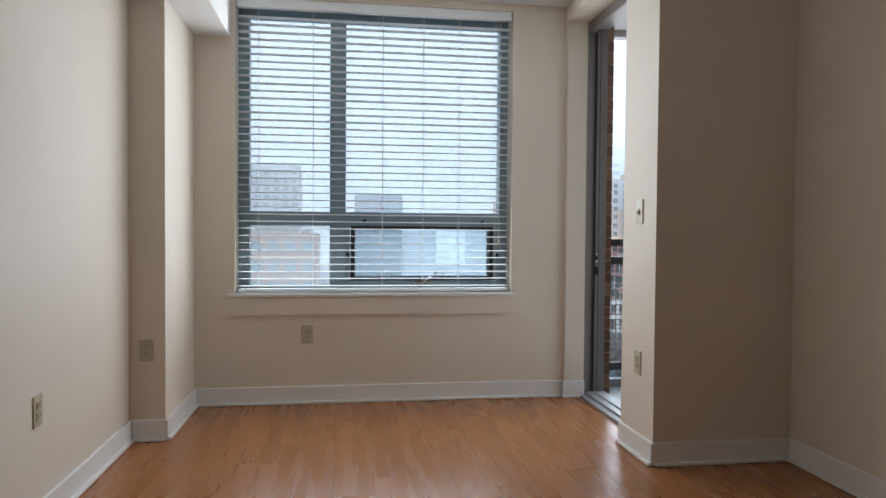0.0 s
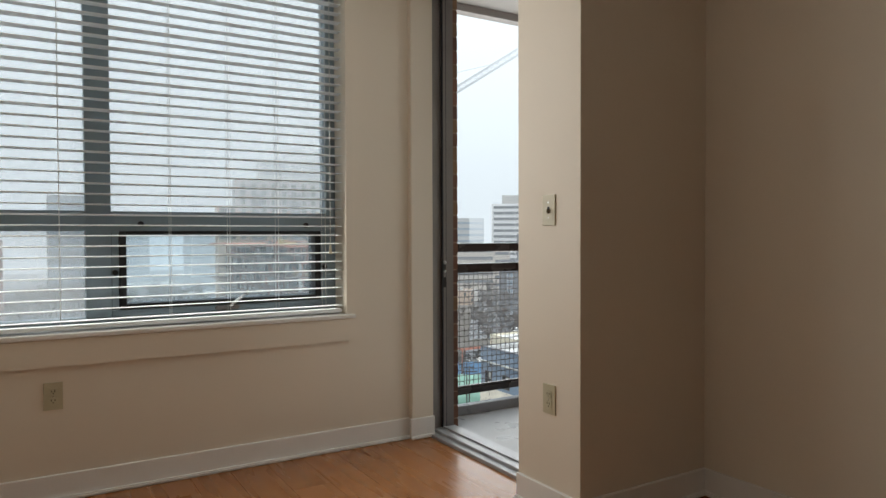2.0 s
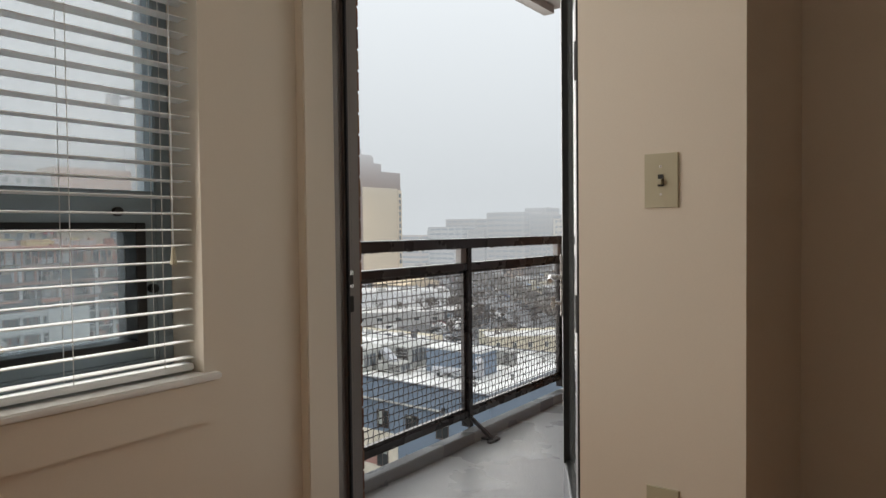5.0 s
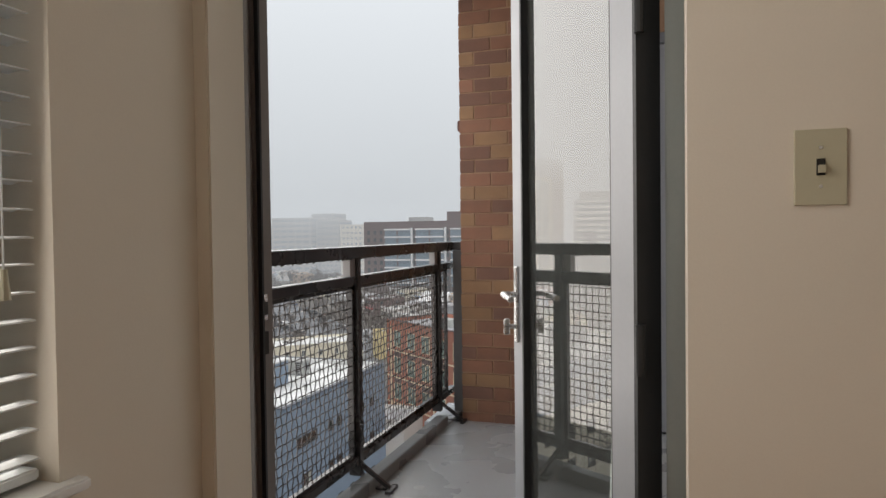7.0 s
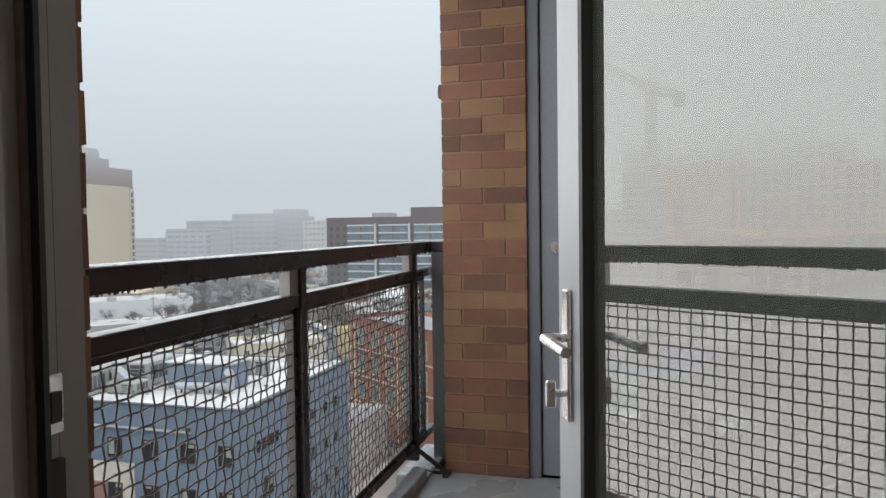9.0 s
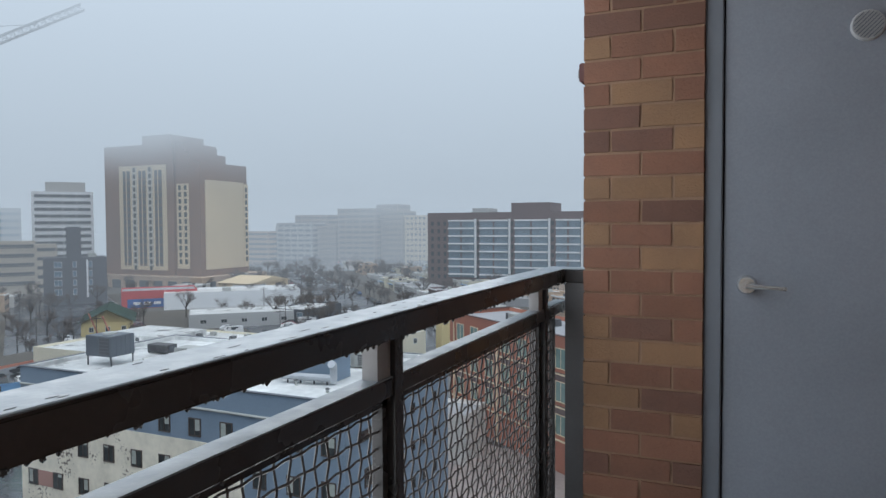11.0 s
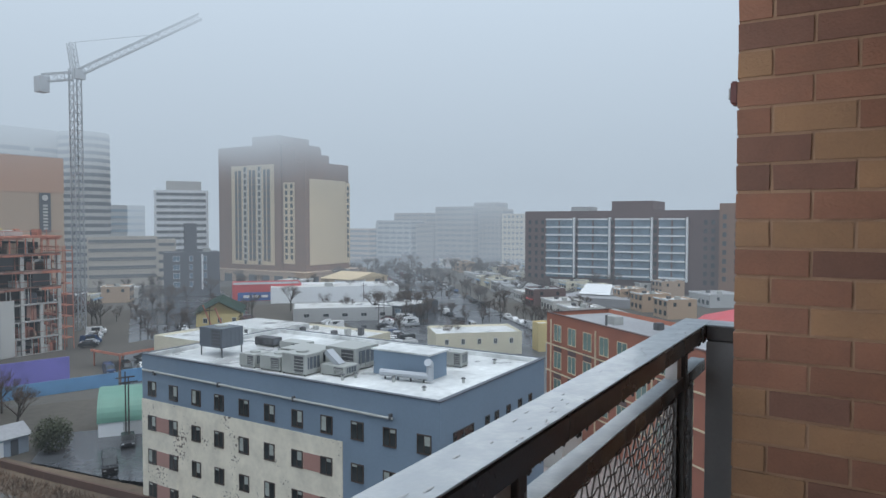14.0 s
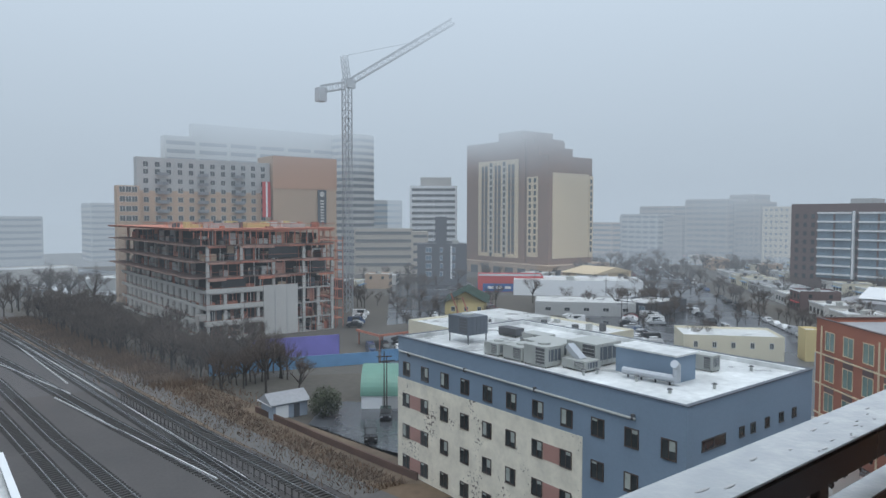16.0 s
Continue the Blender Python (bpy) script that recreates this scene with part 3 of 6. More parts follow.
for x0, x1 in ((RX0, 3.158), (3.202, 4.368), (4.412, 4.59)):
    pn = part("panel_frame", boxes((x0, x0 + .022, RY - .011, RY + .011, 0.125, 0.935), (x1 - .022, x1, RY - .011, RY + .011, 0.125, 0.935), (x0, x1, RY - .011, RY + .011, 0.125, 0.142), (x0, x1, RY - .011, RY + .011, 0.918, 0.935)), RAIL, rl)
    wb = bmesh.new()
    P, A, R = 0.0385, 0.0034, 0.0029
    nx, nz = int((x1 - x0 - .03) / P), int(0.79 / P)

    def crimp(pts):
        ring = []
        for p, sd in pts:
            ring.append([wb.verts.new(Vector(p) + Vector(o)) for o in sd])
        for a, b in zip(ring, ring[1:]):
            for i in range(4):
                wb.faces.new((a[i], a[(i + 1) % 4], b[(i + 1) % 4], b[i]))
    for i in range(nx + 1):
        x = x0 + .02 + i * P
        crimp([((x, RY + (A if (i + j) % 2 else -A), 0.135 + (j - .0) * P), ((R, 0, 0), (0, R, 0), (-R, 0, 0), (0, -R, 0))) for j in range(nz + 2)])
    for j in range(nz + 1):
        z = 0.135 + j * P
        crimp([((x0 + .012 + (i - .0) * P, RY - (A if (i + j) % 2 else -A), z), ((0, 0, R), (0, R, 0), (0, 0, -R), (0, -R, 0))) for i in range(nx + 2)])
    bmesh.ops.recalc_face_normals(wb, faces=wb.faces)
    part("woven_wire", wb, WIRE, pn)

# closet door at the balcony's end
cd = thing("door_2", (4.45, 4.07, BZ), "closed grey painted metal closet door", "door", kind="structure")
# unseen black board added to keep sky from showing through the door gap
part("closet_gap_blocker", boxes((4.52, 4.60, 3.60, 4.60, -0.3, 2.4)), ALUDARK, cd)
part("door_frame", boxes((4.44, 4.52, 4.465, 4.523, BZ, 2.33), (4.44, 4.52, 3.615, 3.665, BZ, 2.33), (4.44, 4.52, 3.665, 4.465, 2.27, 2.33), bevel=0.004), CLOSETFRAME, cd)
lf = part("leaf", boxes((4.455, 4.50, 3.672, 4.459, BZ + .012, 2.263), bevel=0.003), CLOSET, cd)
part("rose", rod((4.455, 4.385, 1.085), (4.430, 4.385, 1.085), 0.034, 20, r2=0.027), CHROME, lf)
part("lever", rod((4.432, 4.385, 1.085), (4.395, 4.385, 1.085), 0.012, 10, bm=rod((4.398, 4.39, 1.085), (4.402, 4.265, 1.078), 0.0095, 10, r2=0.007)), CHROME, lf)
part("keyhole", rod((4.394, 4.385, 1.085), (4.392, 4.385, 1.085), 0.006, 8), SLOT, lf)
vt = part("round_vent", rod((4.455, 4.04, 1.925), (4.443, 4.04, 1.925), 0.050, 24, r2=0.046), VENT, cd, "round slatted vent")
for i in range(-4, 5):
    d = i * 0.0095
    hw = math.sqrt(max(0, 0.042 ** 2 - d * d))
    part("vent_slat", bar((4.441, 4.04 + d * .7 - hw * .7, 1.925 + d * .7 + hw * .7), (4.441, 4.04 + d * .7 + hw * .7, 1.925 + d * .7 - hw * .7), 0.004, 0.003), CLOSETFRAME, vt)
for z in (0.25, 1.1, 1.95):
    part("hinge", rod((4.449, 3.668, z - .05), (4.449, 3.668, z + .05), 0.008, 8), CHROME, cd)
al = thing("alarm_box", (4.50, 4.95, 1.83), "small red alarm strobe on the pier's outer face", "alarm")
part("housing", boxes((4.47, 4.53, 4.946, 4.968, 1.83, 1.90), bevel=0.004), mat("red_plastic", (0.09, 0.02, 0.018), 0.4), al)
part("lens", boxes((4.485, 4.515, 4.968, 4.976, 1.845, 1.885), bevel=0.004), VENT, al)

# raindrops hanging under the top rail and beaded on it
db = bmesh.new()
drd = random.Random(9)
for i in range(420):
    x = drd.uniform(RX0, RX1 - .1)
    r = drd.uniform(0.002, 0.0045)
    z = RT - .056 if i % 2 else 0.934
    bmesh.ops.create_icosphere(db, subdivisions=1, radius=r, matrix=Matrix.Translation((x, RY + (-.045 if i % 2 else -.022) + drd.uniform(0, .02), z)) @ Matrix.Diagonal((1, 1, 1.5, 1)))
tagged(part("rain_film", db, RAIL, rl), kind="stuff")
pb = bmesh.new()
for i in range(70):
    x, y = drd.uniform(RX0, RX1 - .1), RY - .040 + .07 * drd.random() ** 2
    r = drd.uniform(0.002, 0.006)
    bmesh.ops.create_icosphere(pb, subdivisions=1, radius=1, matrix=Matrix.Translation((x, y, RT + .0004)) @ Matrix.Diagonal((r * drd.uniform(1.5, 3.0), r * .6, 0.0008, 1)))
tagged(part("rain_sheen", pb, WATER, rl), kind="stuff")

# ---- the city below ----
G = -28.6
ASPH = mat("wet_asphalt", (0.075, 0.078, 0.085), 0.36, vary=0.3, scale=0.05, fine=1.2, bump=0.1, wet=0.2)
DIRT = mat("winter_ground", (0.085, 0.075, 0.062), 0.9, vary=0.35, scale=0.04, fine=0.8, bump=0.4)
BALLAST = mat("rail_ballast", (0.074, 0.066, 0.064), 0.9, vary=0.25, scale=0.15, fine=3.0, bump=0.5)
GRAVELPATH = mat("gravel_strip", (0.115, 0.108, 0.103), 0.9, vary=0.2, scale=0.3, fine=3, bump=0.4)
STEEL = mat("rail_steel", (0.30, 0.30, 0.31), 0.3, 0.8, vary=0.1)
SLEEPER = mat("sleeper", (0.078, 0.072, 0.068), 0.9, vary=0.2)
GLINTW = mat("rail_glint_white", (0.6, 0.6, 0.6), 0.8, vary=0.1)
BLUE = mat("blue_grey_stucco", (0.185, 0.24, 0.305), 0.85, vary=0.10, scale=0.25, fine=6, bump=0.2, depth=0.02)
CREAM = mat("weathered_cream_paint", (0.70, 0.64, 0.53), 0.85, vary=0.17, scale=0.5, fine=2.2, bump=0.2, depth=0.02, flecks=(0.16, 0.13, 0.11))
PINK = mat("dusty_pink_panel", (0.36, 0.20, 0.17), 0.85, vary=0.08, scale=0.4, fine=5)
ROOFW = mat("white_roof_membrane", (0.58, 0.585, 0.575), 0.5, vary=0.38, scale=0.22, fine=1.3, bump=0.1, wet=0.2)
ROOFG = mat("grey_gravel_roof", (0.30, 0.30, 0.31), 0.8, vary=0.2, scale=0.1, fine=2)
DGLASS = mat("dark_window_glass", (0.04, 0.046, 0.048), 0.12, 0.0, vary=0.3, scale=0.4, fine=2, bump=0, spec=0.8)
BGLASS = mat("pale_window_glass", (0.16, 0.22, 0.27), 0.12, 0.0, vary=0.25, scale=0.3, fine=2, bump=0, spec=0.9)
WFRAME = mat("pale_window_frame", (0.55, 0.56, 0.55), 0.6, vary=0.05)
DFRAME = mat("dark_window_frame", (0.05, 0.045, 0.045), 0.6, vary=0.05)
BROWNB = mat("brown_brick_tower", (0.23, 0.13, 0.085), 0.9, vary=0.12, scale=0.08, fine=3)
TOWERC = mat("tower_cream", (0.66, 0.53, 0.36), 0.85, vary=0.06, scale=0.1, fine=2)
TAN = mat("tan_brick", (0.43, 0.31, 0.22), 0.9, vary=0.08, scale=0.08, fine=2)
GREYF = mat("grey_facade", (0.40, 0.40, 0.395), 0.85, vary=0.08, scale=0.08, fine=2)
LIGHTF = mat("light_concrete_facade", (0.50, 0.48, 0.45), 0.85, vary=0.08, scale=0.08, fine=2)
BEIGE = mat("beige_garage", (0.46, 0.40, 0.33), 0.85, vary=0.08, scale=0.1, fine=2)
CHAR = mat("charcoal_facade", (0.075, 0.08, 0.09), 0.8, vary=0.08, scale=0.1, fine=2)
CHARW = mat("slate_grey_cladding", (0.125, 0.13, 0.145), 0.8, vary=0.1, scale=0.1, fine=2)
DBRICK = mat("dark_red_brick_block", (0.13, 0.085, 0.08), 0.9, vary=0.1, scale=0.1, fine=2)
OBRICK = mat("orange_brick", (0.34, 0.125, 0.078), 0.9, vary=0.12, scale=0.3, fine=6, bump=0.2)
WHITEB = mat("white_band", (0.72, 0.73, 0.74), 0.6, vary=0.05, scale=0.2)
RAWC = mat("raw_concrete", (0.42, 0.385, 0.36), 0.9, vary=0.15, scale=0.2, fine=2)
# near-black that paints the shade between open floors; also used on some stacks
INSHADE = mat("interior_shade", (0.055, 0.045, 0.042), 0.9, vary=0.3, scale=0.3)
ORANGE = mat("orange_formwork", (0.47, 0.175, 0.115), 0.8, vary=0.2, scale=0.4, fine=3)
REDP = mat("red_paint", (0.48, 0.05, 0.05), 0.6, vary=0.08, scale=0.4)
REDROOF = mat("red_roof", (0.55, 0.06, 0.075), 0.5, vary=0.08, scale=0.3)
BLUEP = mat("blue_sign_paint", (0.03, 0.10, 0.32), 0.6, vary=0.08)
GREENR = mat("green_metal_roof", (0.06, 0.118, 0.088), 0.5, vary=0.1, scale=0.4)
RUSTB = mat("rust_brown_boarding", (0.31, 0.13, 0.09), 0.9, vary=0.3, scale=0.3, fine=2)
PINKB = mat("pinkish_sheathing", (0.42, 0.24, 0.19), 0.9, vary=0.25, scale=0.3, fine=2)
BRIGHTW = mat("bright_white_band", (0.9, 0.91, 0.92), 0.5, vary=0.03, scale=0.2)
FARTAN = mat("far_brown_facade", (0.30, 0.25, 0.21), 0.9, vary=0.15, scale=0.08, fine=1)
GREENQ = mat("green_quonset", (0.14, 0.28, 0.22), 0.5, 0.1, vary=0.1, scale=0.3)
YEL = mat("yellow_paint", (0.58, 0.46, 0.22), 0.8, vary=0.08, scale=0.3)
PALEY = mat("pale_yellow_stucco", (0.62, 0.57, 0.44), 0.8, vary=0.08, scale=0.3)
TARPB = mat("blue_tarp", (0.10, 0.24, 0.42), 0.5, vary=0.2, scale=0.4)
TARPV = mat("violet_tarp", (0.17, 0.15, 0.45), 0.5, vary=0.25, scale=0.3)
SHEDB = mat("shed_siding", (0.28, 0.32, 0.38), 0.8, vary=0.08, scale=0.6)
HVAC = mat("hvac_metal", (0.40, 0.405, 0.385), 0.5, 0.2, vary=0.1, scale=0.6)
HVACD = mat("hvac_dark", (0.09, 0.09, 0.095), 0.7, vary=0.2)
COOLER = mat("cooling_tower_metal", (0.12, 0.135, 0.155), 0.6, 0.1, vary=0.1)
BARK = mat("wet_bark", (0.045, 0.036, 0.03), 0.9, vary=0.25, scale=2)
TWIG = mat("winter_twigs", (0.105, 0.080, 0.066), 0.95, vary=0.3, scale=0.5)
BRUSH = mat("dry_brush", (0.13, 0.084, 0.054), 0.95, vary=0.4, scale=0.15, fine=1.0)
SHRUB = mat("evergreen_leaf", (0.052, 0.060, 0.030), 0.95, vary=0.3, scale=2)
TYRE = mat("tyre", (0.02, 0.02, 0.02), 0.8)
CRANEM = mat("crane_grey", (0.33, 0.34, 0.35), 0.6, vary=0.05)

# ground in one sheet to the horizon, with roads and the rail yard laid on it
solid("ground", boxes((-2500, 2500, -2500, 2500, G - 1, G)), DIRT, "damp brown winter ground reaching the horizon", "ground")


def strip(name, pts, width, material, z, label, cat="road"):
    bm = bmesh.new()
    prev = None
    for i, (x, y) in enumerate(pts):
        a = Vector(pts[max(i - 1, 0)])
        b = Vector(pts[min(i + 1, len(pts) - 1)])
        d = (b - a).normalized()
        n = Vector((-d.y, d.x)) * width / 2
        v = [bm.verts.new((x + s * n.x, y + s * n.y, zz)) for s, zz in ((-1, z - .3), (-1, z), (1, z), (1, z - .3))]
        if prev:
            for k in range(3):
                bm.faces.new((prev[k], prev[k + 1], v[k + 1], v[k]))
        prev = v
    bmesh.ops.recalc_face_normals(bm, faces=bm.faces)
    return solid(name, bm, material, label, cat)


YARD = [(36, 40), (26, 75), (15, 150), (5, 235), (-40, 480)]
strip("rail_yard", YARD, 46, BALLAST, G + .10, "dark stone ballast of the rail yard", "ground")
strip("gravel_road", [(43.0, 48), (39.8, 68), (37.1, 93.7), (33.0, 143), (25.4, 233), (20, 290), (-5, 480)], 3.4, GRAVELPATH, G + .16, "gravel service track beside the rails")
strip("embankment", [(45.5, 60), (41, 90), (37.5, 120), (31, 170), (24, 230)], 11, mat("brown_slope", (0.13, 0.092, 0.062), 0.95, vary=0.4, scale=0.12, fine=0.9, bump=0.5), G + .13, "brown weedy railway slope", "ground")
strip("road", [(60, 8), (110, 40), (152, 70), (172, 88), (205, 122), (245, 160), (300, 205), (420, 320)], 22, ASPH, G + .12, "wet grey street lined with parked cars")
strip("parking_lot", [(112, 108), (150, 100), (178, 132), (215, 190)], 34, ASPH, G + .08, "wet asphalt parking lot")
strip("side_street", [(86, 50), (88, 110), (114, 142), (150, 195), (215, 290)], 36, ASPH, G + .05, "wet side street and yard")
strip("snowy_lot", [(46, 440), (56, 380), (60, 330), (60, 282)], 26, mat("melting_snow", (0.52, 0.54, 0.56), 0.6, vary=0.45, scale=0.06, fine=0.6, bump=0.2), G + .09, "pale lot under melting snow beyond the yard", "ground")
strip("concrete_yard", [(70, 4), (76, 30), (82, 52)], 20, mat("pale_wet_concrete", (0.27, 0.225, 0.21), 0.6, vary=0.3, scale=0.12, fine=1.2, bump=0.1, wet=0.15), G + .14, "pale wet concrete yard beside the apartment house", "pavement")
strip("far_avenue", [(40, 500), (75, 400), (45, 300)], 30, ASPH, G + .06, "wet far avenue")


def rail_track(pts, gauge=1.44):
    ob = thing("rail_track", (pts[0][0], pts[0][1], G), "steel railway track on dark ballast", "rail track", "tracks in the rail yard")
    a, b = Vector((*pts[0], 0)), Vector((*pts[-1], 0))
    segs = list(zip(pts, pts[1:]))
    for s in (-1, 1):
        bm = bmesh.new()
        for p, q in segs:
            p, q = Vector((*p, 0)), Vector((*q, 0))
            d = (q - p).normalized()
            n = Vector((-d.y, d.x, 0)) * s * gauge / 2
            bar(p + n + Vector((0, 0, G + .33)), q + n + Vector((0, 0, G + .33)), 0.10, 0.16, bm)
        part("rail", bm, STEEL, ob)
    bm = bmesh.new()
    for p, q in segs:
        p, q = Vector((*p, 0)), Vector((*q, 0))
        d = (q - p).normalized()
        n = Vector((-d.y, d.x, 0)) * 1.25
        L = min((q - p).length, 140)
        for i in range(int(L / 0.75)):
            c = p + d * i * .75 + Vector((0, 0, G + .17))
            bar(c - n, c + n, 0.16, 0.24, bm)
    tagged(part("sleepers", bm, SLEEPER, ob), kind="stuff")
    return ob


rail_track([(38.2, 48), (36.0, 68), (33.3, 93.7), (29.2, 143), (21.6, 233), (17, 280)])
rail_track([(31.8, 50), (30.4, 72), (28.7, 97.8), (25.7, 137), (22.4, 174), (19.2, 207.7)])
rail_track([(32.8, 52), (30.6, 78), (27.6, 115.2), (23.1, 179), (19.5, 216), (12, 280)])
rail_track([(31.5, 56), (28.6, 82.3), (24.2, 110.6), (17.8, 158.9), (8, 225)])
rail_track([(22.5, 50), (19.5, 80.5), (16.8, 107), (13.9, 146.1), (7, 215)])
rail_track([(17.6, 55), (15.0, 84), (13.4, 104), (11.6, 126), (6, 180)])
# glints of shiny rails painted as thin white bars along the tracks
for a, b in (((15.6, 165.4), (22.5, 131.5)), ((20.0, 130.4), (28.7, 79.9)), ((21.4, 193.3), (31.4, 78.2)), ((20.7, 186), (23.4, 139.7))):
    pp = thing("cable_trough", (*a, G), "thin white bar painting the glint of a shiny rail", "cable trough", "cable troughs")
    part("trough", bar((*a, G + .3), (*b, G + .3), 0.14, 0.2), GLINTW, pp)

# retaining fence along the tracks
fence = thing("yard_fence", (36, 90, G), "grey chain fence along the railway", "fence")
pa = Vector((34.0, 62, G))
pb = Vector((28.2, 122, G))
for i in range(45):
    p = pa.lerp(pb, i / 44)
    part("fence_post", bar(p, p + Vector((0, 0, 1.3)), 0.12, 0.12), SLEEPER, fence)
part("fence_rail", bar(pa + Vector((0, 0, 1.2)), pb + Vector((0, 0, 1.2)), 0.06, 0.06), SLEEPER, fence)
part("fence_rail", bar(pa + Vector((0, 0, .4)), pb + Vector((0, 0, .4)), 0.06, 0.06), SLEEPER, fence)
wallr = thing("retaining_wall", (45, 84, G), "rust-brown timber retaining wall beside the car park", "retaining wall")
for a, b in (((43.0, 103), (44.6, 84)), ((44.6, 84), (46.6, 66))):
    part("timber", bar((*a, G + .5), (*b, G + .5), 0.3, 1.0), mat("rusty_timber", (0.10, 0.055, 0.04), 0.9, vary=0.25, scale=0.5), wallr)


# ---- houses and blocks ----
def window_mesh(w, h, frame_mat, glass_mat_, sash=True, key="window"):
    """Window facing -y: a proud frame round a set-back pane."""
    t = min(0.09, w * .12)
    bm = bmesh.new()
    box(-w / 2, w / 2, -0.07, 0.02, h / 2 - t, h / 2, bm=bm)
    box(-w / 2, w / 2, -0.10, 0.02, -h / 2, -h / 2 + t, bm=bm)
    box(-w / 2, -w / 2 + t, -0.07, 0.02, -h / 2 + t, h / 2 - t, bm=bm)
    box(w / 2 - t, w / 2, -0.07, 0.02, -h / 2 + t, h / 2 - t, bm=bm)
    if sash:
        box(-t * .35, t * .35, -0.06, 0.02, -h / 2 + t, h / 2 - t, bm=bm)
    fm = bpy.data.meshes.new(key)
    bm.to_mesh(fm)
    bm.free()
    fm.materials.append(frame_mat)
    bm = box(-w / 2 + t, w / 2 - t, -0.03, 0.0, -h / 2 + t, h / 2 - t)
    pm = bpy.data.meshes.new("pane")
    bm.to_mesh(pm)
    bm.free()
    pm.materials.append(glass_mat_)
    return fm, pm


def put_window(parent, meshes, x, y, z, face):
    base = BASE[parent.name]
    o = new("window", meshes[0])
    o.parent = parent
    o.location = Vector((x, y, z)) - base
    o.rotation_euler = (0, 0, radians(-90 if face == "x" else 0))
    p = new("pane", meshes[1])
    p.parent = o
    return o


def window_grid(parent, meshes, face, plane, u0, u1, n, zs):
    for i in range(n):
        u = u0 + (u1 - u0) * (i / max(1, n - 1))
        for z in zs:
            put_window(parent, meshes, plane if face == "x" else u, u if face == "x" else plane, z, face)


def block(name, label, x0, x1, y0, y1, z1, wall, roof=ROOFG, parapet=0.5, category="building", z0=G):
    ob = thing(name, ((x0 + x1) / 2, (y0 + y1) / 2, z0), label, category)
    bm = box(x0, x1, y0, y1, z0 - .5, z1)
    top = [f for f in bm.faces if f.normal.z > .5]
    bmesh.ops.inset_region(bm, faces=top, thickness=.3)
    bmesh.ops.translate(bm, verts=list({v for f in top for v in f.verts}), vec=(0, 0, -parapet))
    part("wall", bm, wall, ob)
    part("roof", boxes((x0 + .3, x1 - .3, y0 + .3, y1 - .3, z1 - parapet, z1 - parapet + .06)), roof, ob)
    return ob


# the blue and cream apartment house below
bx0, bx1, by0, by1, bz = 47.0, 67.5, 32.5, 70.3, -12.6
blue = block("apartment_house", "blue-grey and weathered cream apartment house, white flat roof", bx0, bx1, by0, by1, bz, BLUE, ROOFW, 0.45)
part("cream_wall", boxes((bx0 - .06, bx0, 42.4, by1 + .05, G, -17.4)), CREAM, blue, "peeling cream paint")
part("parapet_cap", boxes((bx0 - .1, bx0 + .34, by0 - .1, by1 + .1, bz, bz + .07), (bx0 + .34, bx1 + .1, by0 - .1, by0 + .34, bz, bz + .07), (bx1 - .34, bx1 + .1, by0 + .34, by1 + .1, bz, bz + .07), (bx0 + .34, bx1 - .34, by1 - .34, by1 + .1, bz, bz + .07)), mat("parapet_metal", (0.10, 0.11, 0.13), 0.5, 0.3), blue)
part("drain_pipe", rod((bx0 - .16, 37.0, -14.55), (bx0 - .16, by1 - .3, -14.25), 0.12, 8), HVAC, blue)
for y in (37.2, 48, 58, 68):
    part("pipe_bracket", boxes((bx0 - .3, bx0, y - .1, y + .1, -14.62, -14.18)), HVACD, blue)
BLINDP = mat("pale_roller_blind", (0.36, 0.38, 0.35), 0.3, vary=0.2, scale=0.6, bump=0)
BRFRAME = mat("dark_brown_window_frame", (0.07, 0.05, 0.042), 0.6, vary=0.1)


def sash_pair(low, dark_left):
    """Frame and panes: one dark sash, one with a pale blind down to a fraction low of its height."""
    fm, pm = window_mesh(1.36, 1.60, BRFRAME, DGLASS)
    bm = bmesh.new()
    bm.from_mesh(pm)
    xa, xb = (0.04, 0.58) if dark_left else (-0.58, -0.04)
    box(xa, xb, -0.042, -0.03, 0.69 - 1.38 * low, 0.69, bm=bm, mi=1)
    bm.to_mesh(pm)
    bm.free()
    pm.materials.append(BLINDP)
    return fm, pm


WBS = [sash_pair(.55, True), sash_pair(.9, False), sash_pair(.2, True), sash_pair(.7, True), sash_pair(.12, False)]
wb1 = WBS[0]
WY = [33.99, 37.38, 40.78, 44.21, 47.68, 51.19, 54.59, 58.09, 61.5, 65.08, 68.6]
for r, z in enumerate((-16.2, -19.85, -23.5, -27.1)):
    for i, y in enumerate(WY):
        put_window(blue, WBS[(i * 7 + r * 3 + i * r) % 5], bx0 - (.06 if r and y > 42.4 else 0), y, z, "x")
    if r:
        for y0_, y1_ in ((44.9, 46.95), (65.8, 67.9)):
            part("pink_panel", boxes((bx0 - .09, bx0 - .06, y0_, y1_, z - .76, z + .76)), PINK, blue, "dusty pink panel")
wb3 = window_mesh(0.8, 0.9, DFRAME, DGLASS, False)
for r, z in enumerate((-16.0, -19.6, -23.2)):
    for x in (54.9, 56.7, 59.1, 61.6, 64.0):
        put_window(blue, wb3, x, by0, z, "y")
    put_window(blue, window_mesh(3.4, 0.9, DFRAME, DGLASS) if r == 0 else wb1, 50.7, by0, z, "y")
RZ = bz - .39


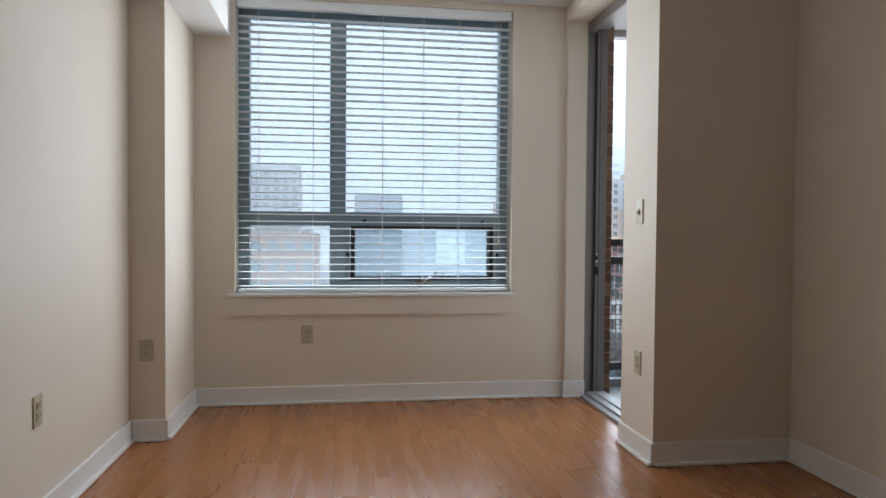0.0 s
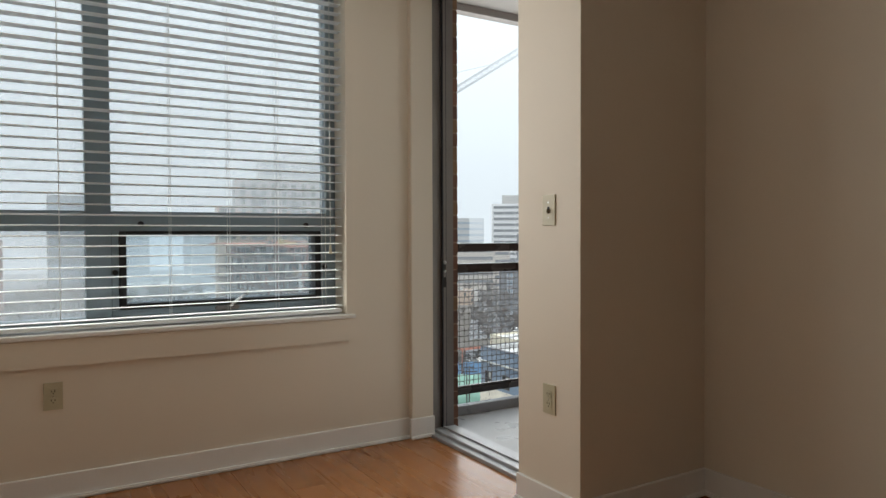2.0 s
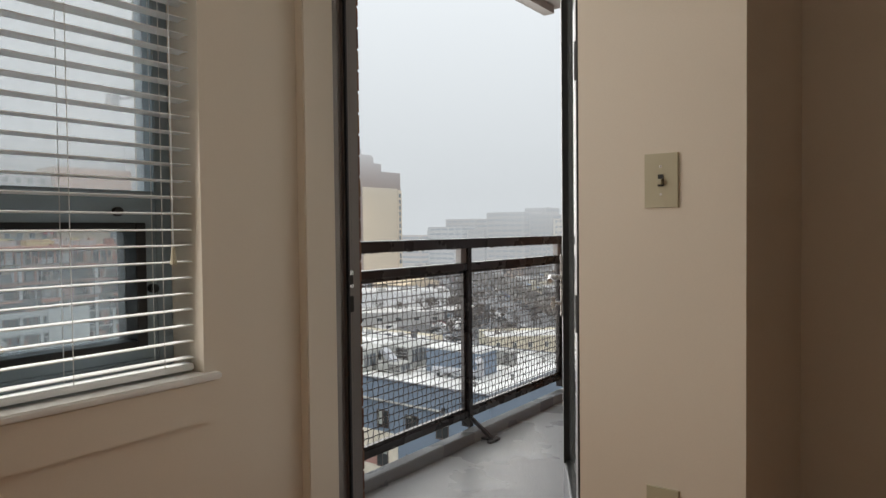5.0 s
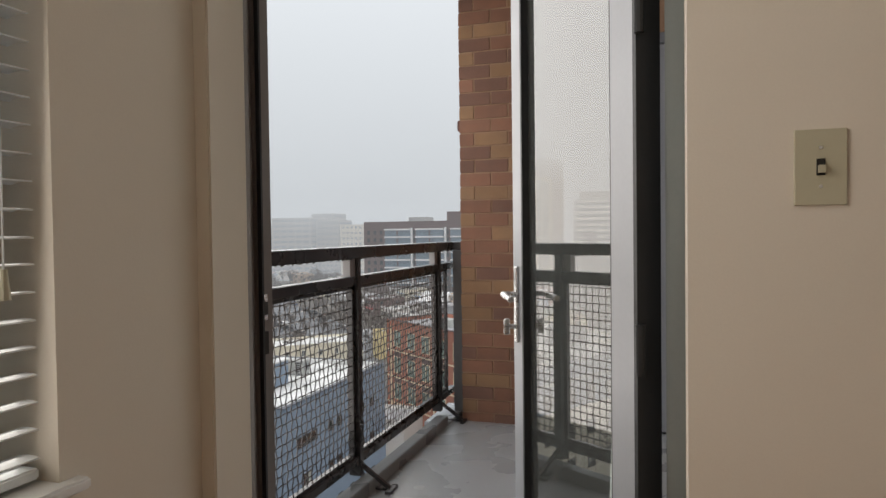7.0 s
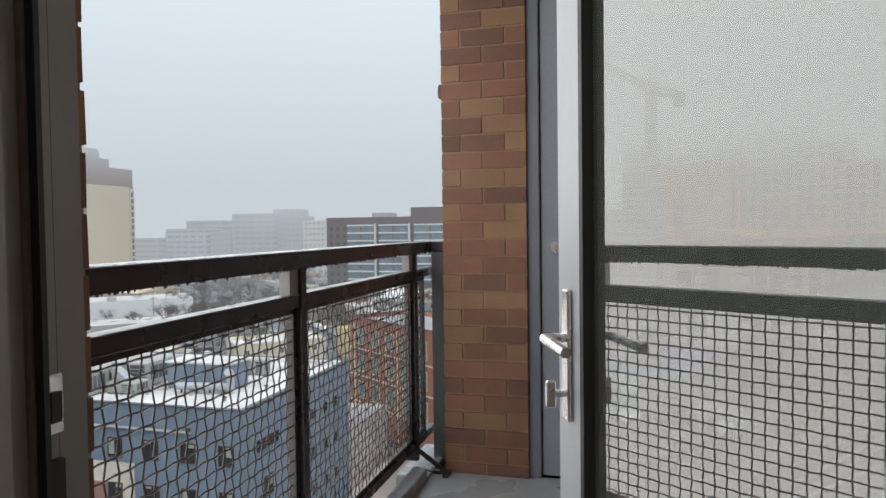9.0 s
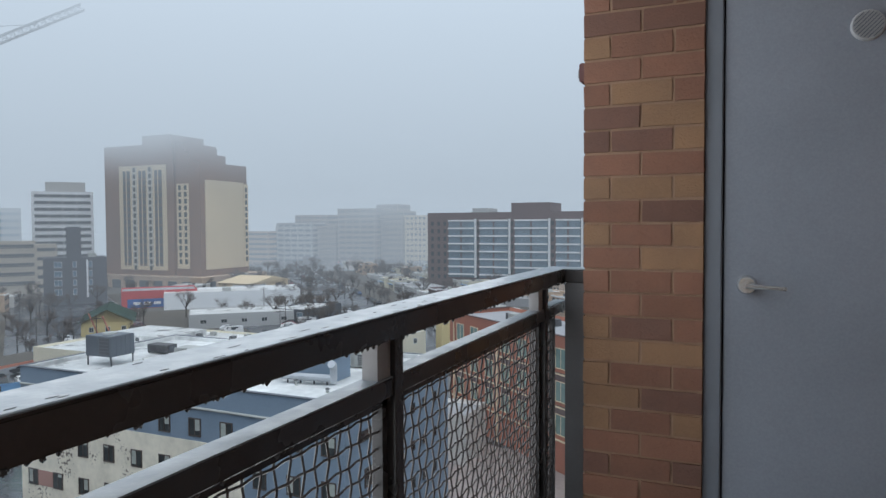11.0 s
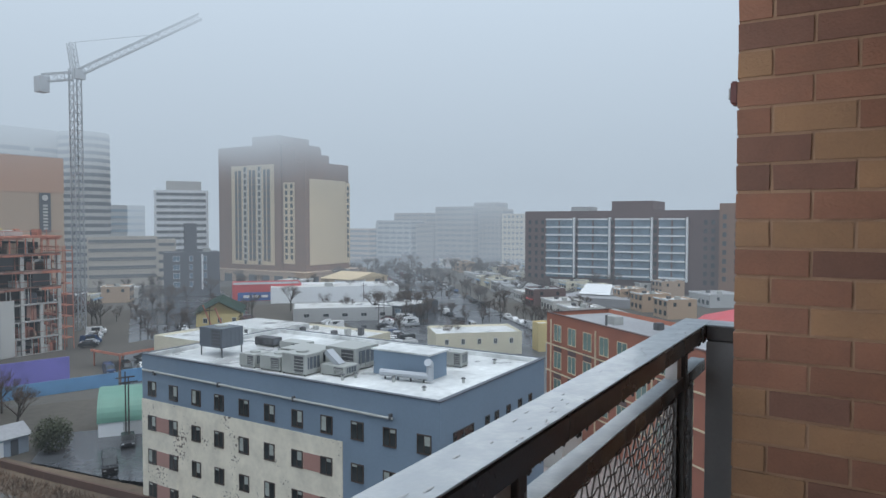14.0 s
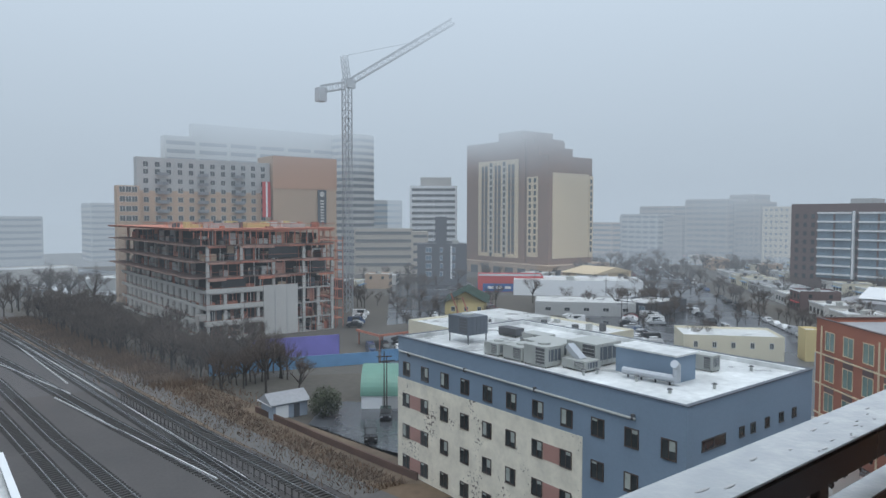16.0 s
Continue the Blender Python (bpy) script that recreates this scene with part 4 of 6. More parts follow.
def roof_unit(name, label, x0, x1, y0, y1, h, m, legs=0.12, cat="air conditioner", fan=True):
    o = thing(name, ((x0 + x1) / 2, (y0 + y1) / 2, RZ), label, cat, "rooftop machines")
    part("casing", box(x0, x1, y0, y1, RZ + legs, RZ + legs + h, bevel=0.05), m, o)
    for a in (x0 + .15, x1 - .15):
        for b in (y0 + .15, y1 - .15):
            part("leg", bar((a, b, RZ), (a, b, RZ + legs), 0.1, 0.1), HVACD, o)
    part("grille", boxes((x0 - .02, x0, y0 + .2, y0 + (y1 - y0) * .45, RZ + legs + .15, RZ + legs + h - .15)), HVACD, o)
    for k in range(5):
        zz = RZ + legs + .2 + k * (h - .4) / 5
        part("fin", boxes((x0 - .05, x0 - .02, y0 + .2, y0 + (y1 - y0) * .45, zz, zz + .05)), m, o)
    for k in range(1, 5):
        xx = x0 + (x1 - x0) * (.04 + k * .19)
        part("rib", boxes((xx - .03, xx + .03, y0 - .05, y0 - .02, RZ + legs + .05, RZ + legs + h - .05)), m, o)
    for k in range(1, 10):
        yy = y0 + (y1 - y0) * (.47 + k * .052)
        part("rib", boxes((x0 - .03, x0, yy - .03, yy + .03, RZ + legs + .05, RZ + legs + h - .05)), m, o)
    part("side_grille", boxes((x0 + (x1 - x0) * .15, x0 + (x1 - x0) * .8, y0 - .02, y0, RZ + legs + h * .25, RZ + legs + h * .85)), COOLER, o)
    if fan:
        part("fan_ring", rod(((x0 + x1) / 2, (y0 + y1) / 2, RZ + legs + h), ((x0 + x1) / 2, (y0 + y1) / 2, RZ + legs + h + .18), min(x1 - x0, y1 - y0) * .24, 16), HVAC, o)
    return o


roof_unit("cooling_tower", "dark grey rooftop cooling tower on legs", 51.2, 54.2, 62.6, 66.2, 2.1, COOLER, 1.0, "cooling tower")
roof_unit("air_conditioner", "beige rooftop air-conditioning unit", 49.3, 51.6, 55.6, 57.8, 1.25, HVAC)
roof_unit("air_conditioner", "beige rooftop air-conditioning unit", 49.4, 52.4, 52.2, 55.0, 1.35, HVAC)
roof_unit("air_conditioner", "tall ribbed beige rooftop air-conditioning unit", 49.3, 51.9, 48.9, 51.9, 1.9, HVAC)
roof_unit("air_conditioner", "low beige rooftop air handler", 52.6, 56.2, 50.6, 55.4, 1.5, HVAC, fan=False)
roof_unit("air_conditioner", "long beige rooftop air handler", 53.4, 57.2, 46.2, 50.0, 2.1, HVAC, fan=False)
roof_unit("air_conditioner", "low beige rooftop air handler", 50.9, 53.0, 45.4, 48.4, 0.9, HVAC, fan=False)
roof_unit("air_conditioner", "small beige rooftop air-conditioning unit", 60.3, 61.7, 38.3, 40.2, 1.4, HVAC, fan=False)
roof_unit("air_conditioner", "low beige rooftop air-conditioning unit", 57.5, 59.5, 57.0, 60.5, 1.0, HVAC, fan=False)
roof_unit("air_conditioner", "low beige rooftop air-conditioning unit", 58.5, 60.0, 62.5, 65.5, 0.9, HVACD, fan=False)
ch2 = thing("duct_chute", (52, 48.6, RZ), "white sloping sheet-metal duct between roof units", "duct")
part("chute", bar((51.8, 48.2, RZ + 2.1), (51.8, 46.6, RZ + .9), 0.9, 0.5), STILE, ch2)
dish = thing("satellite_dish", (60, 50, RZ), "small grey rooftop satellite dish", "satellite dish")
part("mast", bar((60, 50, RZ), (60, 50, RZ + .9), 0.08, 0.08), HVAC, dish)
part("dish", rod((59.9, 50, RZ + .9), (59.7, 49.9, RZ + 1.1), 0.6, 14, r2=0.25), HVAC, dish)
pent = thing("stair_penthouse", (56, 41, RZ), "blue-grey rooftop stair penthouse with white roof", "penthouse")
part("wall", boxes((54.0, 57.0, 38.0, 44.4, RZ, RZ + 2.3)), BLUE, pent)
part("roof", boxes((53.85, 57.15, 37.85, 44.55, RZ + 2.3, RZ + 2.45)), ROOFW, pent)
duct = thing("roof_duct", (53.5, 41, RZ), "silver rooftop duct on feet", "duct")
part("duct", rod((52.6, 42.5, RZ + .6), (53.3, 37.5, RZ + .6), 0.33, 10), STILE, duct)
part("elbow", rod((53.3, 37.5, RZ + .3), (53.3, 37.5, RZ + 1.7), 0.33, 10), STILE, duct)
part("cap", rod((53.3, 37.5, RZ + 1.7), (52.8, 37.4, RZ + 2.0), 0.36, 10), STILE, duct)
for k in range(4):
    part("foot", bar((52.65 + k * .18, 42 - k * 1.3, RZ), (52.65 + k * .18, 42 - k * 1.3, RZ + .4), 0.12, 0.12), HVACD, duct)
for x, y, h in ((52, 40.6, .45), (50.8, 36.5, .3), (50.1, 45, .5), (52.6, 46, .4), (51.5, 44.6, .4), (62.5, 44, .5), (63, 55, .6), (57, 60, .5), (60, 63, .6), (53.5, 58.5, .5), (64, 36.5, .4), (55, 35, .4), (61, 52, .5), (58, 55, .5)):
    v = thing("roof_vent", (x, y, RZ), "small grey rooftop vent pipe", "vent", "rooftop vents")
    part("pipe", rod((x, y, RZ), (x, y, RZ + h), 0.14, 8), HVAC, v)
    part("cap", rod((x, y, RZ + h), (x, y, RZ + h + .12), 0.26, 8, r2=0.1), HVACD, v)
part("inner_parapet", boxes((bx1 - .75, bx1 - .32, by0 + .4, by1 - .4, RZ, RZ + .42)), ROOFW, blue)
part("inner_parapet", boxes((bx0 + .4, bx1 - .75, by1 - .75, by1 - .32, RZ, RZ + .42)), ROOFW, blue)

nb = block("yard_building", "low building with white parapet by the tracks", -14, 8.5, 58, 83, -22.0, CHAR, ROOFW, 0.6)
part("parapet_cap", boxes((8.1, 8.7, 57.8, 83.2, -22.0, -21.8)), WHITEB, nb)
part("parapet_cap", boxes((-14.2, 8.1, 82.6, 83.2, -22.0, -21.8)), WHITEB, nb)
window_grid(nb, window_mesh(1.4, 1.4, WHITEB, DGLASS), "y", 83.1, 0, 7.5, 3, (-24.2,))
# beige annex with its painted word
ax = block("annex", "beige annex with a painted sign beside the apartment house", 79, 86, 35, 44, -22.2, LIGHTF, ROOFG)
fc = bpy.data.curves.new("sign_letters", "FONT")
fc.body, fc.size, fc.extrude, fc.align_x = "PLACE", 1.25, 0.03, "CENTER"
fc.materials.append(mat("sign_brown", (0.14, 0.05, 0.03), 0.7))
fo = new("sign_letters", fc)
fo.parent = ax
fo.location = Vector((78.94, 40.0, -23.5)) - BASE[ax.name]
fo.rotation_euler = (radians(90), 0, radians(-90))

# orange brick school with grey roof
sch = block("brick_building", "orange brick building with cream bands and grey roof", 84.1, 95.1, 5.7, 45.7, -12.0, OBRICK, ROOFG, 0.6)
for z in (-16.6, -20.6, -24.6):
    part("stone_band", boxes((84.0, 84.1, 5.6, 45.8, z - .1, z + .1)), TOWERC, sch)
for y in (44.4, 32.6, 20.8, 9.0):
    part("stone_pilaster", boxes((83.98, 84.1, y - .12, y + .12, G, -12.9)), TOWERC, sch)
ws = window_mesh(2.1, 2.5, TOWERC, mat("green_tinted_glass", (0.15, 0.22, 0.20), 0.14, vary=0.3, scale=0.5, bump=0, spec=0.9))
window_grid(sch, ws, "x", 84.1, 10.9, 42.5, 9, (-14.7, -18.7, -22.7))
for k in range(9):
    y = 10.9 + k * 3.95
    for z in (-16.9, -20.9):
        part("dark_spandrel", boxes((84.04, 84.1, y - 1.0, y + 1.0, z - .5, z + .5)), DBRICK, sch)
part("parapet_cap", boxes((84.0, 84.4, 5.6, 45.8, -12.0, -11.9), (84.4, 95.2, 45.4, 45.8, -12.0, -11.9)), DBRICK, sch)
part("roof_box", box(88, 89.5, 34, 36, -12.6, -11.4, bevel=0.08), HVAC, sch)
part("roof_box", box(90.5, 91.6, 28, 29, -12.6, -11.6, bevel=0.08), HVACD, sch)
part("chimney_pipe", rod((86, 33, -12.6), (86, 33, -10.9), 0.16, 8), HVACD, sch)
sch.rotation_euler = (0, 0, radians(-37.7))
redr = thing("red_roofed_hall", (142, 20, G), "low hall with a bright red pitched roof", "hall")
part("wall", boxes((128, 165, 2, 34, G, -19.5)), OBRICK, redr)
rb = bmesh.new()
vv = [rb.verts.new(p) for p in ((127, 1, -19.5), (166, 1, -19.5), (166, 35, -19.5), (127, 35, -19.5), (134, 18, -14.5), (159, 18, -14.5))]
for f in ((0, 1, 5, 4), (1, 2, 5), (2, 3, 4, 5), (3, 0, 4), (0, 3, 2, 1)):
    rb.faces.new([vv[i] for i in f])
part("roof", rb, REDROOF, redr)
tent = thing("white_canopy", (250, 88, G), "white peaked canopy over a parking deck", "canopy")
part("deck", boxes((238, 262, 70, 100, G, -25.5)), ROOFG, tent)
tb = bmesh.new()
vv = [tb.verts.new(p) for p in ((246, 83, -25), (258, 83, -25), (258, 95, -25), (246, 95, -25), (252, 84, -21.6), (252, 94, -21.6))]
for f in ((0, 1, 4), (1, 2, 5, 4), (2, 3, 5), (3, 0, 4, 5), (0, 3, 2, 1)):
    tb.faces.new([vv[i] for i in f])
part("roof", tb, WHITEB, tent)
block("low_building", "grey low flat-roofed shops behind the brick building", 128, 160, 40, 58, -22.5, GREYF, ROOFG)

# cream, yellow and red shops
cr = block("cream_shop", "pale yellow stucco shop with white roof", 129, 141, 65, 85, -23.3, PALEY, ROOFW)
window_grid(cr, window_mesh(0.9, 1.3, WFRAME, DGLASS), "x", 129, 67.5, 82.5, 5, (-25.3,))
cr.location, cr.rotation_euler = (141.2, 81.9, G + LIFT), (0, 0, radians(42))
yst = block("yellow_stair_block", "bright yellow stair block beside the shop", 138, 142.5, 63.5, 66.8, -21.8, YEL, ROOFW)
yst.location, yst.rotation_euler = (150.2, 68.4, G + LIFT), (0, 0, radians(42))
lw = block("flat_roofed_store", "long pale store with white patched roof", 92, 122, 92, 132, -22.3, PALEY, ROOFW)
part("raised_roof", boxes((106, 118, 112, 129, -22.8, -21.5)), ROOFW, lw)
for k in range(14):
    x, y = 95 + (k * 7.3) % 25, 95 + (k * 11.7) % 34
    u = thing("roof_vent", (x, y, -22.7), "small grey rooftop box on a store roof", "vent", "store roof vents")
    part("box", box(x - .6, x + .6, y - .5, y + .5, -22.78, -21.0 if k % 3 == 0 else -21.9, bevel=0.08), HVACD if k % 2 else HVAC, u)
ww = block("white_warehouse", "long low white warehouse", 166, 214, 158, 178, -22.6, WHITEB, ROOFW)
window_grid(ww, window_mesh(1.6, 1.0, WFRAME, BGLASS), "x", 166, 161, 175, 3, (-25,))
part("roof_unit", box(186, 189, 162, 165, -23.1, -21.6, bevel=0.1), HVAC, ww)
ww.location, ww.rotation_euler = (207.0, 181.0, G + LIFT), (0, 0, radians(-47))
wa2 = block("white_warehouse", "white warehouse annex with grey front", 163, 193, 140, 157, -24.4, GREYF, ROOFW)
window_grid(wa2, window_mesh(1.8, 1.2, WFRAME, DGLASS), "y", 140, 167, 190, 5, (-26.6,))
wa2.location, wa2.rotation_euler = (168.4, 144.8, G + LIFT), (0, 0, radians(-47))
sp = block("corner_shop", "dark grey shop with a white roof", 176, 196, 126, 139, -24.6, CHAR, ROOFW)
window_grid(sp, window_mesh(2.2, 1.8, WFRAME, BGLASS), "x", 176, 128.5, 136.5, 3, (-26.4,))
th = block("tan_hall", "tan gabled hall below the brown tower", 236, 262, 196, 214, -23.6, TOWERC, ROOFG)
tb = bmesh.new()
vv = [tb.verts.new(p) for p in ((235, 195.5, -23.6), (251, 195.5, -21.2), (263, 195.5, -23.6), (235, 214.5, -23.6), (251, 214.5, -21.2), (263, 214.5, -23.6))]
for f in ((0, 1, 4, 3), (1, 2, 5, 4), (0, 3, 5, 2), (0, 2, 1), (3, 4, 5)):
    tb.faces.new([vv[i] for i in f])
part("gable_roof", tb, TOWERC, th)
part("window", boxes((252, 255.5, 195.3, 195.48, -27, -24.4)), CHAR, th)
rs = block("red_shop", "red painted shop with a blue sign band", 182, 208, 198, 214, -22.2, REDP, ROOFG)
part("sign_band", boxes((181.85, 182, 198.5, 213.5, -28, -25.4)), BLUEP, rs, "blue sign band")
for k in range(3):
    part("lettering_bar", boxes((181.8, 181.85, 200 + k * 4.2, 203 + k * 4.2, -27.2, -26.2)), WHITEB, rs)
part("front_sign", boxes((184, 200, 197.85, 198, -28.4, -25.2)), BLUEP, rs, "blue sign band")
for k in range(4):
    part("lettering_bar", boxes((186 + k * 3.4, 188.4 + k * 3.4, 197.8, 197.85, -27.3, -26.3)), WHITEB, rs)
rs.rotation_euler = (0, 0, radians(-42))
yh = thing("yellow_house", (140.8, 171, G), "yellow gabled hall with a green metal roof", "house")
part("wall", boxes((134.5, 147, 171, 192, G, -24.9)), YEL, yh)
yb = bmesh.new()
vv = [yb.verts.new(p) for p in ((133.6, 170.2, -25.1), (140.8, 170.2, -21.4), (148, 170.2, -25.1), (133.6, 193, -25.1), (140.8, 193, -21.4), (148, 193, -25.1))]
for f in ((0, 1, 4, 3), (1, 2, 5, 4)):
    yb.faces.new([vv[i] for i in f])
bmesh.ops.solidify(yb, geom=yb.faces[:], thickness=0.25)
part("roof", yb, GREENR, yh, "green standing-seam roof")
for ya in (171.0, 191.8):
    gb = bmesh.new()
    gb.faces.new([gb.verts.new(p) for p in ((134.5, ya, -24.95), (140.8, ya, -21.75), (147, ya, -24.95))])
    bmesh.ops.solidify(gb, geom=gb.faces[:], thickness=0.2)
    part("gable", gb, YEL, yh)
window_grid(yh, window_mesh(1.2, 1.4, WFRAME, DGLASS), "y", 170.98, 137, 145, 3, (-26.8,))
yh.location, yh.rotation_euler = (135.2, 163.0, G + LIFT), (0, 0, radians(-43))

# quonset hut, shed and yard under the apartment house
qh = thing("quonset_hut", (56.7, 94.7, G), "green barrel-roofed metal hut on white walls", "hut")
QX, QY, QL, QW = 56.7, 94.7, 15.0, 9.6
part("wall", boxes((QX, QX + QL, QY, QY + QW, G, G + 2.1)), WHITEB, qh)
qb = bmesh.new()
rings = []
for x in (QX - .15, QX + QL + .15):
    rings.append([qb.verts.new((x, QY + QW / 2 - (QW / 2 + .15) * math.cos(a), G + 2.1 + 4.0 * math.sin(a))) for a in [math.pi * k / 18 for k in range(19)]])
for k in range(18):
    qb.faces.new((rings[0][k], rings[0][k + 1], rings[1][k + 1], rings[1][k]))
qb.faces.new(rings[0])
qb.faces.new(rings[1][::-1])
bmesh.ops.recalc_face_normals(qb, faces=qb.faces)
part("barrel_roof", qb, GREENQ, qh)
for i in range(7):
    x = QX + .3 + i * (QL - .6) / 6
    bm = bmesh.new()
    arc = [(x, QY + QW / 2 - (QW / 2 + .17) * math.cos(math.pi * k / 12), G + 2.1 + 4.03 * math.sin(math.pi * k / 12)) for k in range(13)]
    for p, q in zip(arc, arc[1:]):
        bar(p, q, 0.06, 0.06, bm)
    part("roof_seam", bm, GREENQ, qh)
part("door", boxes((QX + 3.2, QX + 6.0, QY - .06, QY, G, G + 1.95)), GREYF, qh)
qh.rotation_euler = (0, 0, radians(-37))
sh = thing("garden_shed", (46, 98, G), "small blue-grey gabled shed with white trim", "shed")
part("wall", boxes((43.2, 48.8, 97.4, 101.4, G, -26.2)), SHEDB, sh)
shb = bmesh.new()
vv = [shb.verts.new(p) for p in ((42.8, 97.0, -26.25), (42.8, 99.4, -24.9), (42.8, 101.8, -26.25), (49.2, 97.0, -26.25), (49.2, 99.4, -24.9), (49.2, 101.8, -26.25))]
for f in ((0, 1, 4, 3), (1, 2, 5, 4), (0, 3, 5, 2), (0, 2, 1), (3, 4, 5)):
    shb.faces.new([vv[i] for i in f])
part("roof", shb, ROOFG, sh)
part("garage_door", boxes((43.7, 45.7, 97.32, 97.4, G, -26.6)), WHITEB, sh)
part("door", boxes((46.6, 47.5, 97.32, 97.4, G, -26.6)), CHAR, sh)
part("gable_trim", boxes((42.74, 42.84, 96.95, 101.85, -26.4, -26.25)), WHITEB, sh)
for (a, b, hh, m, nm, lb) in (((45.5, 131), (60, 127), 2.6, TARPB, "tarp_fence", "blue tarp fence round the building site"), ((60, 127), (77, 121.5), 2.4, TARPB, "tarp_fence", "blue tarp fence round the building site"), ((55.5, 139.5), (75, 134), 4.4, TARPV, "tarp_fence", "violet tarp fence below the building site"), ((78, 122), (92, 116), 2.6, TARPB, "tarp_fence", "blue tarp fence round the building site")):
    o = thing(nm, (*a, G), lb, "fence", "tarp fences")
    part("tarp", bar((*a, G + hh / 2), (*b, G + hh / 2), 0.2, hh), m, o)
o = thing("site_container", (92, 116, G), "white metal site container", "container")
part("body", box(88, 94.5, 117, 119.8, G, G + 2.9, bevel=0.08), WHITEB, o)
o = thing("site_shed", (86, 130, G), "dark-roofed site platform on orange timber posts", "site shed")
part("deck", boxes((84.2, 97.8, 132.2, 141.8, G + 3.2, G + 3.62)), DIRT, o)
part("deck_edge", boxes((84, 98, 132, 132.2, G + 3.1, G + 3.6), (84, 84.2, 132.2, 142, G + 3.1, G + 3.6)), ORANGE, o)
for x in (84.5, 91, 97.5):
    for y in (132.5, 141.5):
        part("post", bar((x, y, G), (x, y, G + 3.2), 0.25, 0.25), ORANGE, o)
# site lifts
for x, y in ((126, 150), (128.5, 158)):
    o = thing("boom_lift", (x, y, G), "orange boom lift with raised arm", "boom lift", "boom lifts")
    part("chassis", box(x - 1.2, x + 1.2, y - .9, y + .9, G + .4, G + 1.4, bevel=0.1), ORANGE, o)
    part("boom", bar((x, y, G + 1.2), (x - 2.6, y + .5, G + 7.5), 0.3, 0.3), ORANGE, o)
    for a in (-.8, .8):
        part("wheel", rod((x + a, y - 1, G + .45), (x + a, y + 1, G + .45), 0.45, 12), TYRE, o)

# brick and grey blocks straight across the tracks
rbk = block("brick_apartments", "red brick apartment block with pale window bands across the tracks", -22, -4.5, 120, 142, 0.5, mat("muted_red_brick", (0.30, 0.17, 0.125), 0.9, vary=0.1, scale=0.2), ROOFG)
for k in range(7):
    z = -1.6 - k * 3.6
    part("stone_band", boxes((-22.1, -4.4, 119.85, 120, z - 2.3, z - 2.0)), TOWERC, rbk)
window_grid(rbk, window_mesh(1.7, 1.9, GREENQ, BGLASS), "y", 120, -20.5, -6, 6, [-1.6 - 3.6 * k for k in range(7)])
gt = block("grey_tower", "grey apartment tower in mist across the tracks", -48, -18, 290, 312, 28, GREYF, ROOFG)
window_grid(gt, window_mesh(2.2, 1.9, WFRAME, DGLASS), "y", 290, -46, -20, 8, [25 - 3.4 * k for k in range(14)])
gt2 = block("grey_tower", "dark grey apartment tower in mist across the tracks", 6, 30, 345, 365, 19, CHAR, ROOFG)
for k in range(11):
    part("window_band", boxes((6.5, 29.5, 344.85, 345, 16 - k * 3.6, 17.6 - k * 3.6)), BGLASS, gt2)

# building under construction
con = thing("construction_site_building", (74, 200, G), "unfinished concrete building with orange formwork on top", "building")
cx0, cx1, cy0, cy1 = 57.0, 91.0, 165.0, 246.0
FL = 3.85
SLABB = mat("rusty_wet_slab", (0.20, 0.125, 0.10), 0.85, vary=0.3, scale=0.3, fine=2)
for k in range(8):
    z = G + k * FL
    if z > -1.3:
        break
    part("floor_slab", boxes((cx0 - (4 if k >= 4 else 0), cx1, cy0, cy1, z - .25, z + .05)), RAWC if k < 4 else SLABB, con)
# dark solid put behind the pillars as the shade of the open floors
part("shade_core", boxes((cx0 + 2.6, cx1 - 3, cy0 + 4.2, cy1 - 4, G, -3)), INSHADE, con)
part("top_deck", boxes((cx0 - 4, cx1, cy0 - .5, cy1 + .5, -2.0, -1.5)), ORANGE, con, "orange formwork edge")
kr = random.Random(31)
for i in range(150):
    k = kr.randrange(7)
    x, z = kr.uniform(cx0 - 2, cx1 - 1), G + k * FL + .05
    if kr.random() < .55:
        hh = kr.uniform(.6, 2.6)
        part("stacked_material", boxes((x, x + kr.uniform(.6, 3.2), cy0 + 1, cy0 + 4, z, z + hh)), kr.choice((RAWC, ORANGE, INSHADE, LIGHTF, TAN, CHAR)), con)
    else:
        y = kr.uniform(cy0 + 2, cy1 - 3)
        part("stacked_material", boxes((cx0 + 1, cx0 + 4, y, y + kr.uniform(1, 4), z, z + kr.uniform(.6, 2.8))), kr.choice((RAWC, ORANGE, INSHADE, LIGHTF, CHAR)), con)
for i in range(60):
    x, y = kr.uniform(cx0 - 3, cx1 - 2), kr.uniform(cy0, cy0 + 30)
    part("rebar_post", boxes((x - .06, x + .06, y - .06, y + .06, -1.5, -1.5 + kr.uniform(.6, 1.6))), kr.choice((RAWC, ORANGE)), con)
for y in (cy0 - .4, cy0 + 20, cy0 + 40):
    part("edge_rail", boxes((cx0 - 4, cx1, y, y + .1, -.5, -.38)), ORANGE, con)
for k in range(7):
    z0_, z1_ = G + k * FL + .05, G + (k + 1) * FL - .25
    if z1_ > -2:
        break
    for i in range(9):
        x = cx0 + .4 + i * (cx1 - cx0 - .8) / 8
        if k < 3 or i % 2 == 0:
            part("pillar", boxes((x - .35, x + .35, cy0 + .2, cy0 + .8, z0_, z1_)), LIGHTF, con)
    for i in range(1, 15):
        y = cy0 + i * (cy1 - cy0) / 15
        if k < 3 or i % 2 == 0:
            part("pillar", boxes((cx0 + .1, cx0 + .8, y - .35, y + .35, z0_, z1_)), LIGHTF, con)
        if k < 4 and i < 14:
            part("side_wall", boxes((cx0 - .05, cx0 + .1, y + .4, y + 2.9, z0_ + 1.0, z1_)), LIGHTF, con)
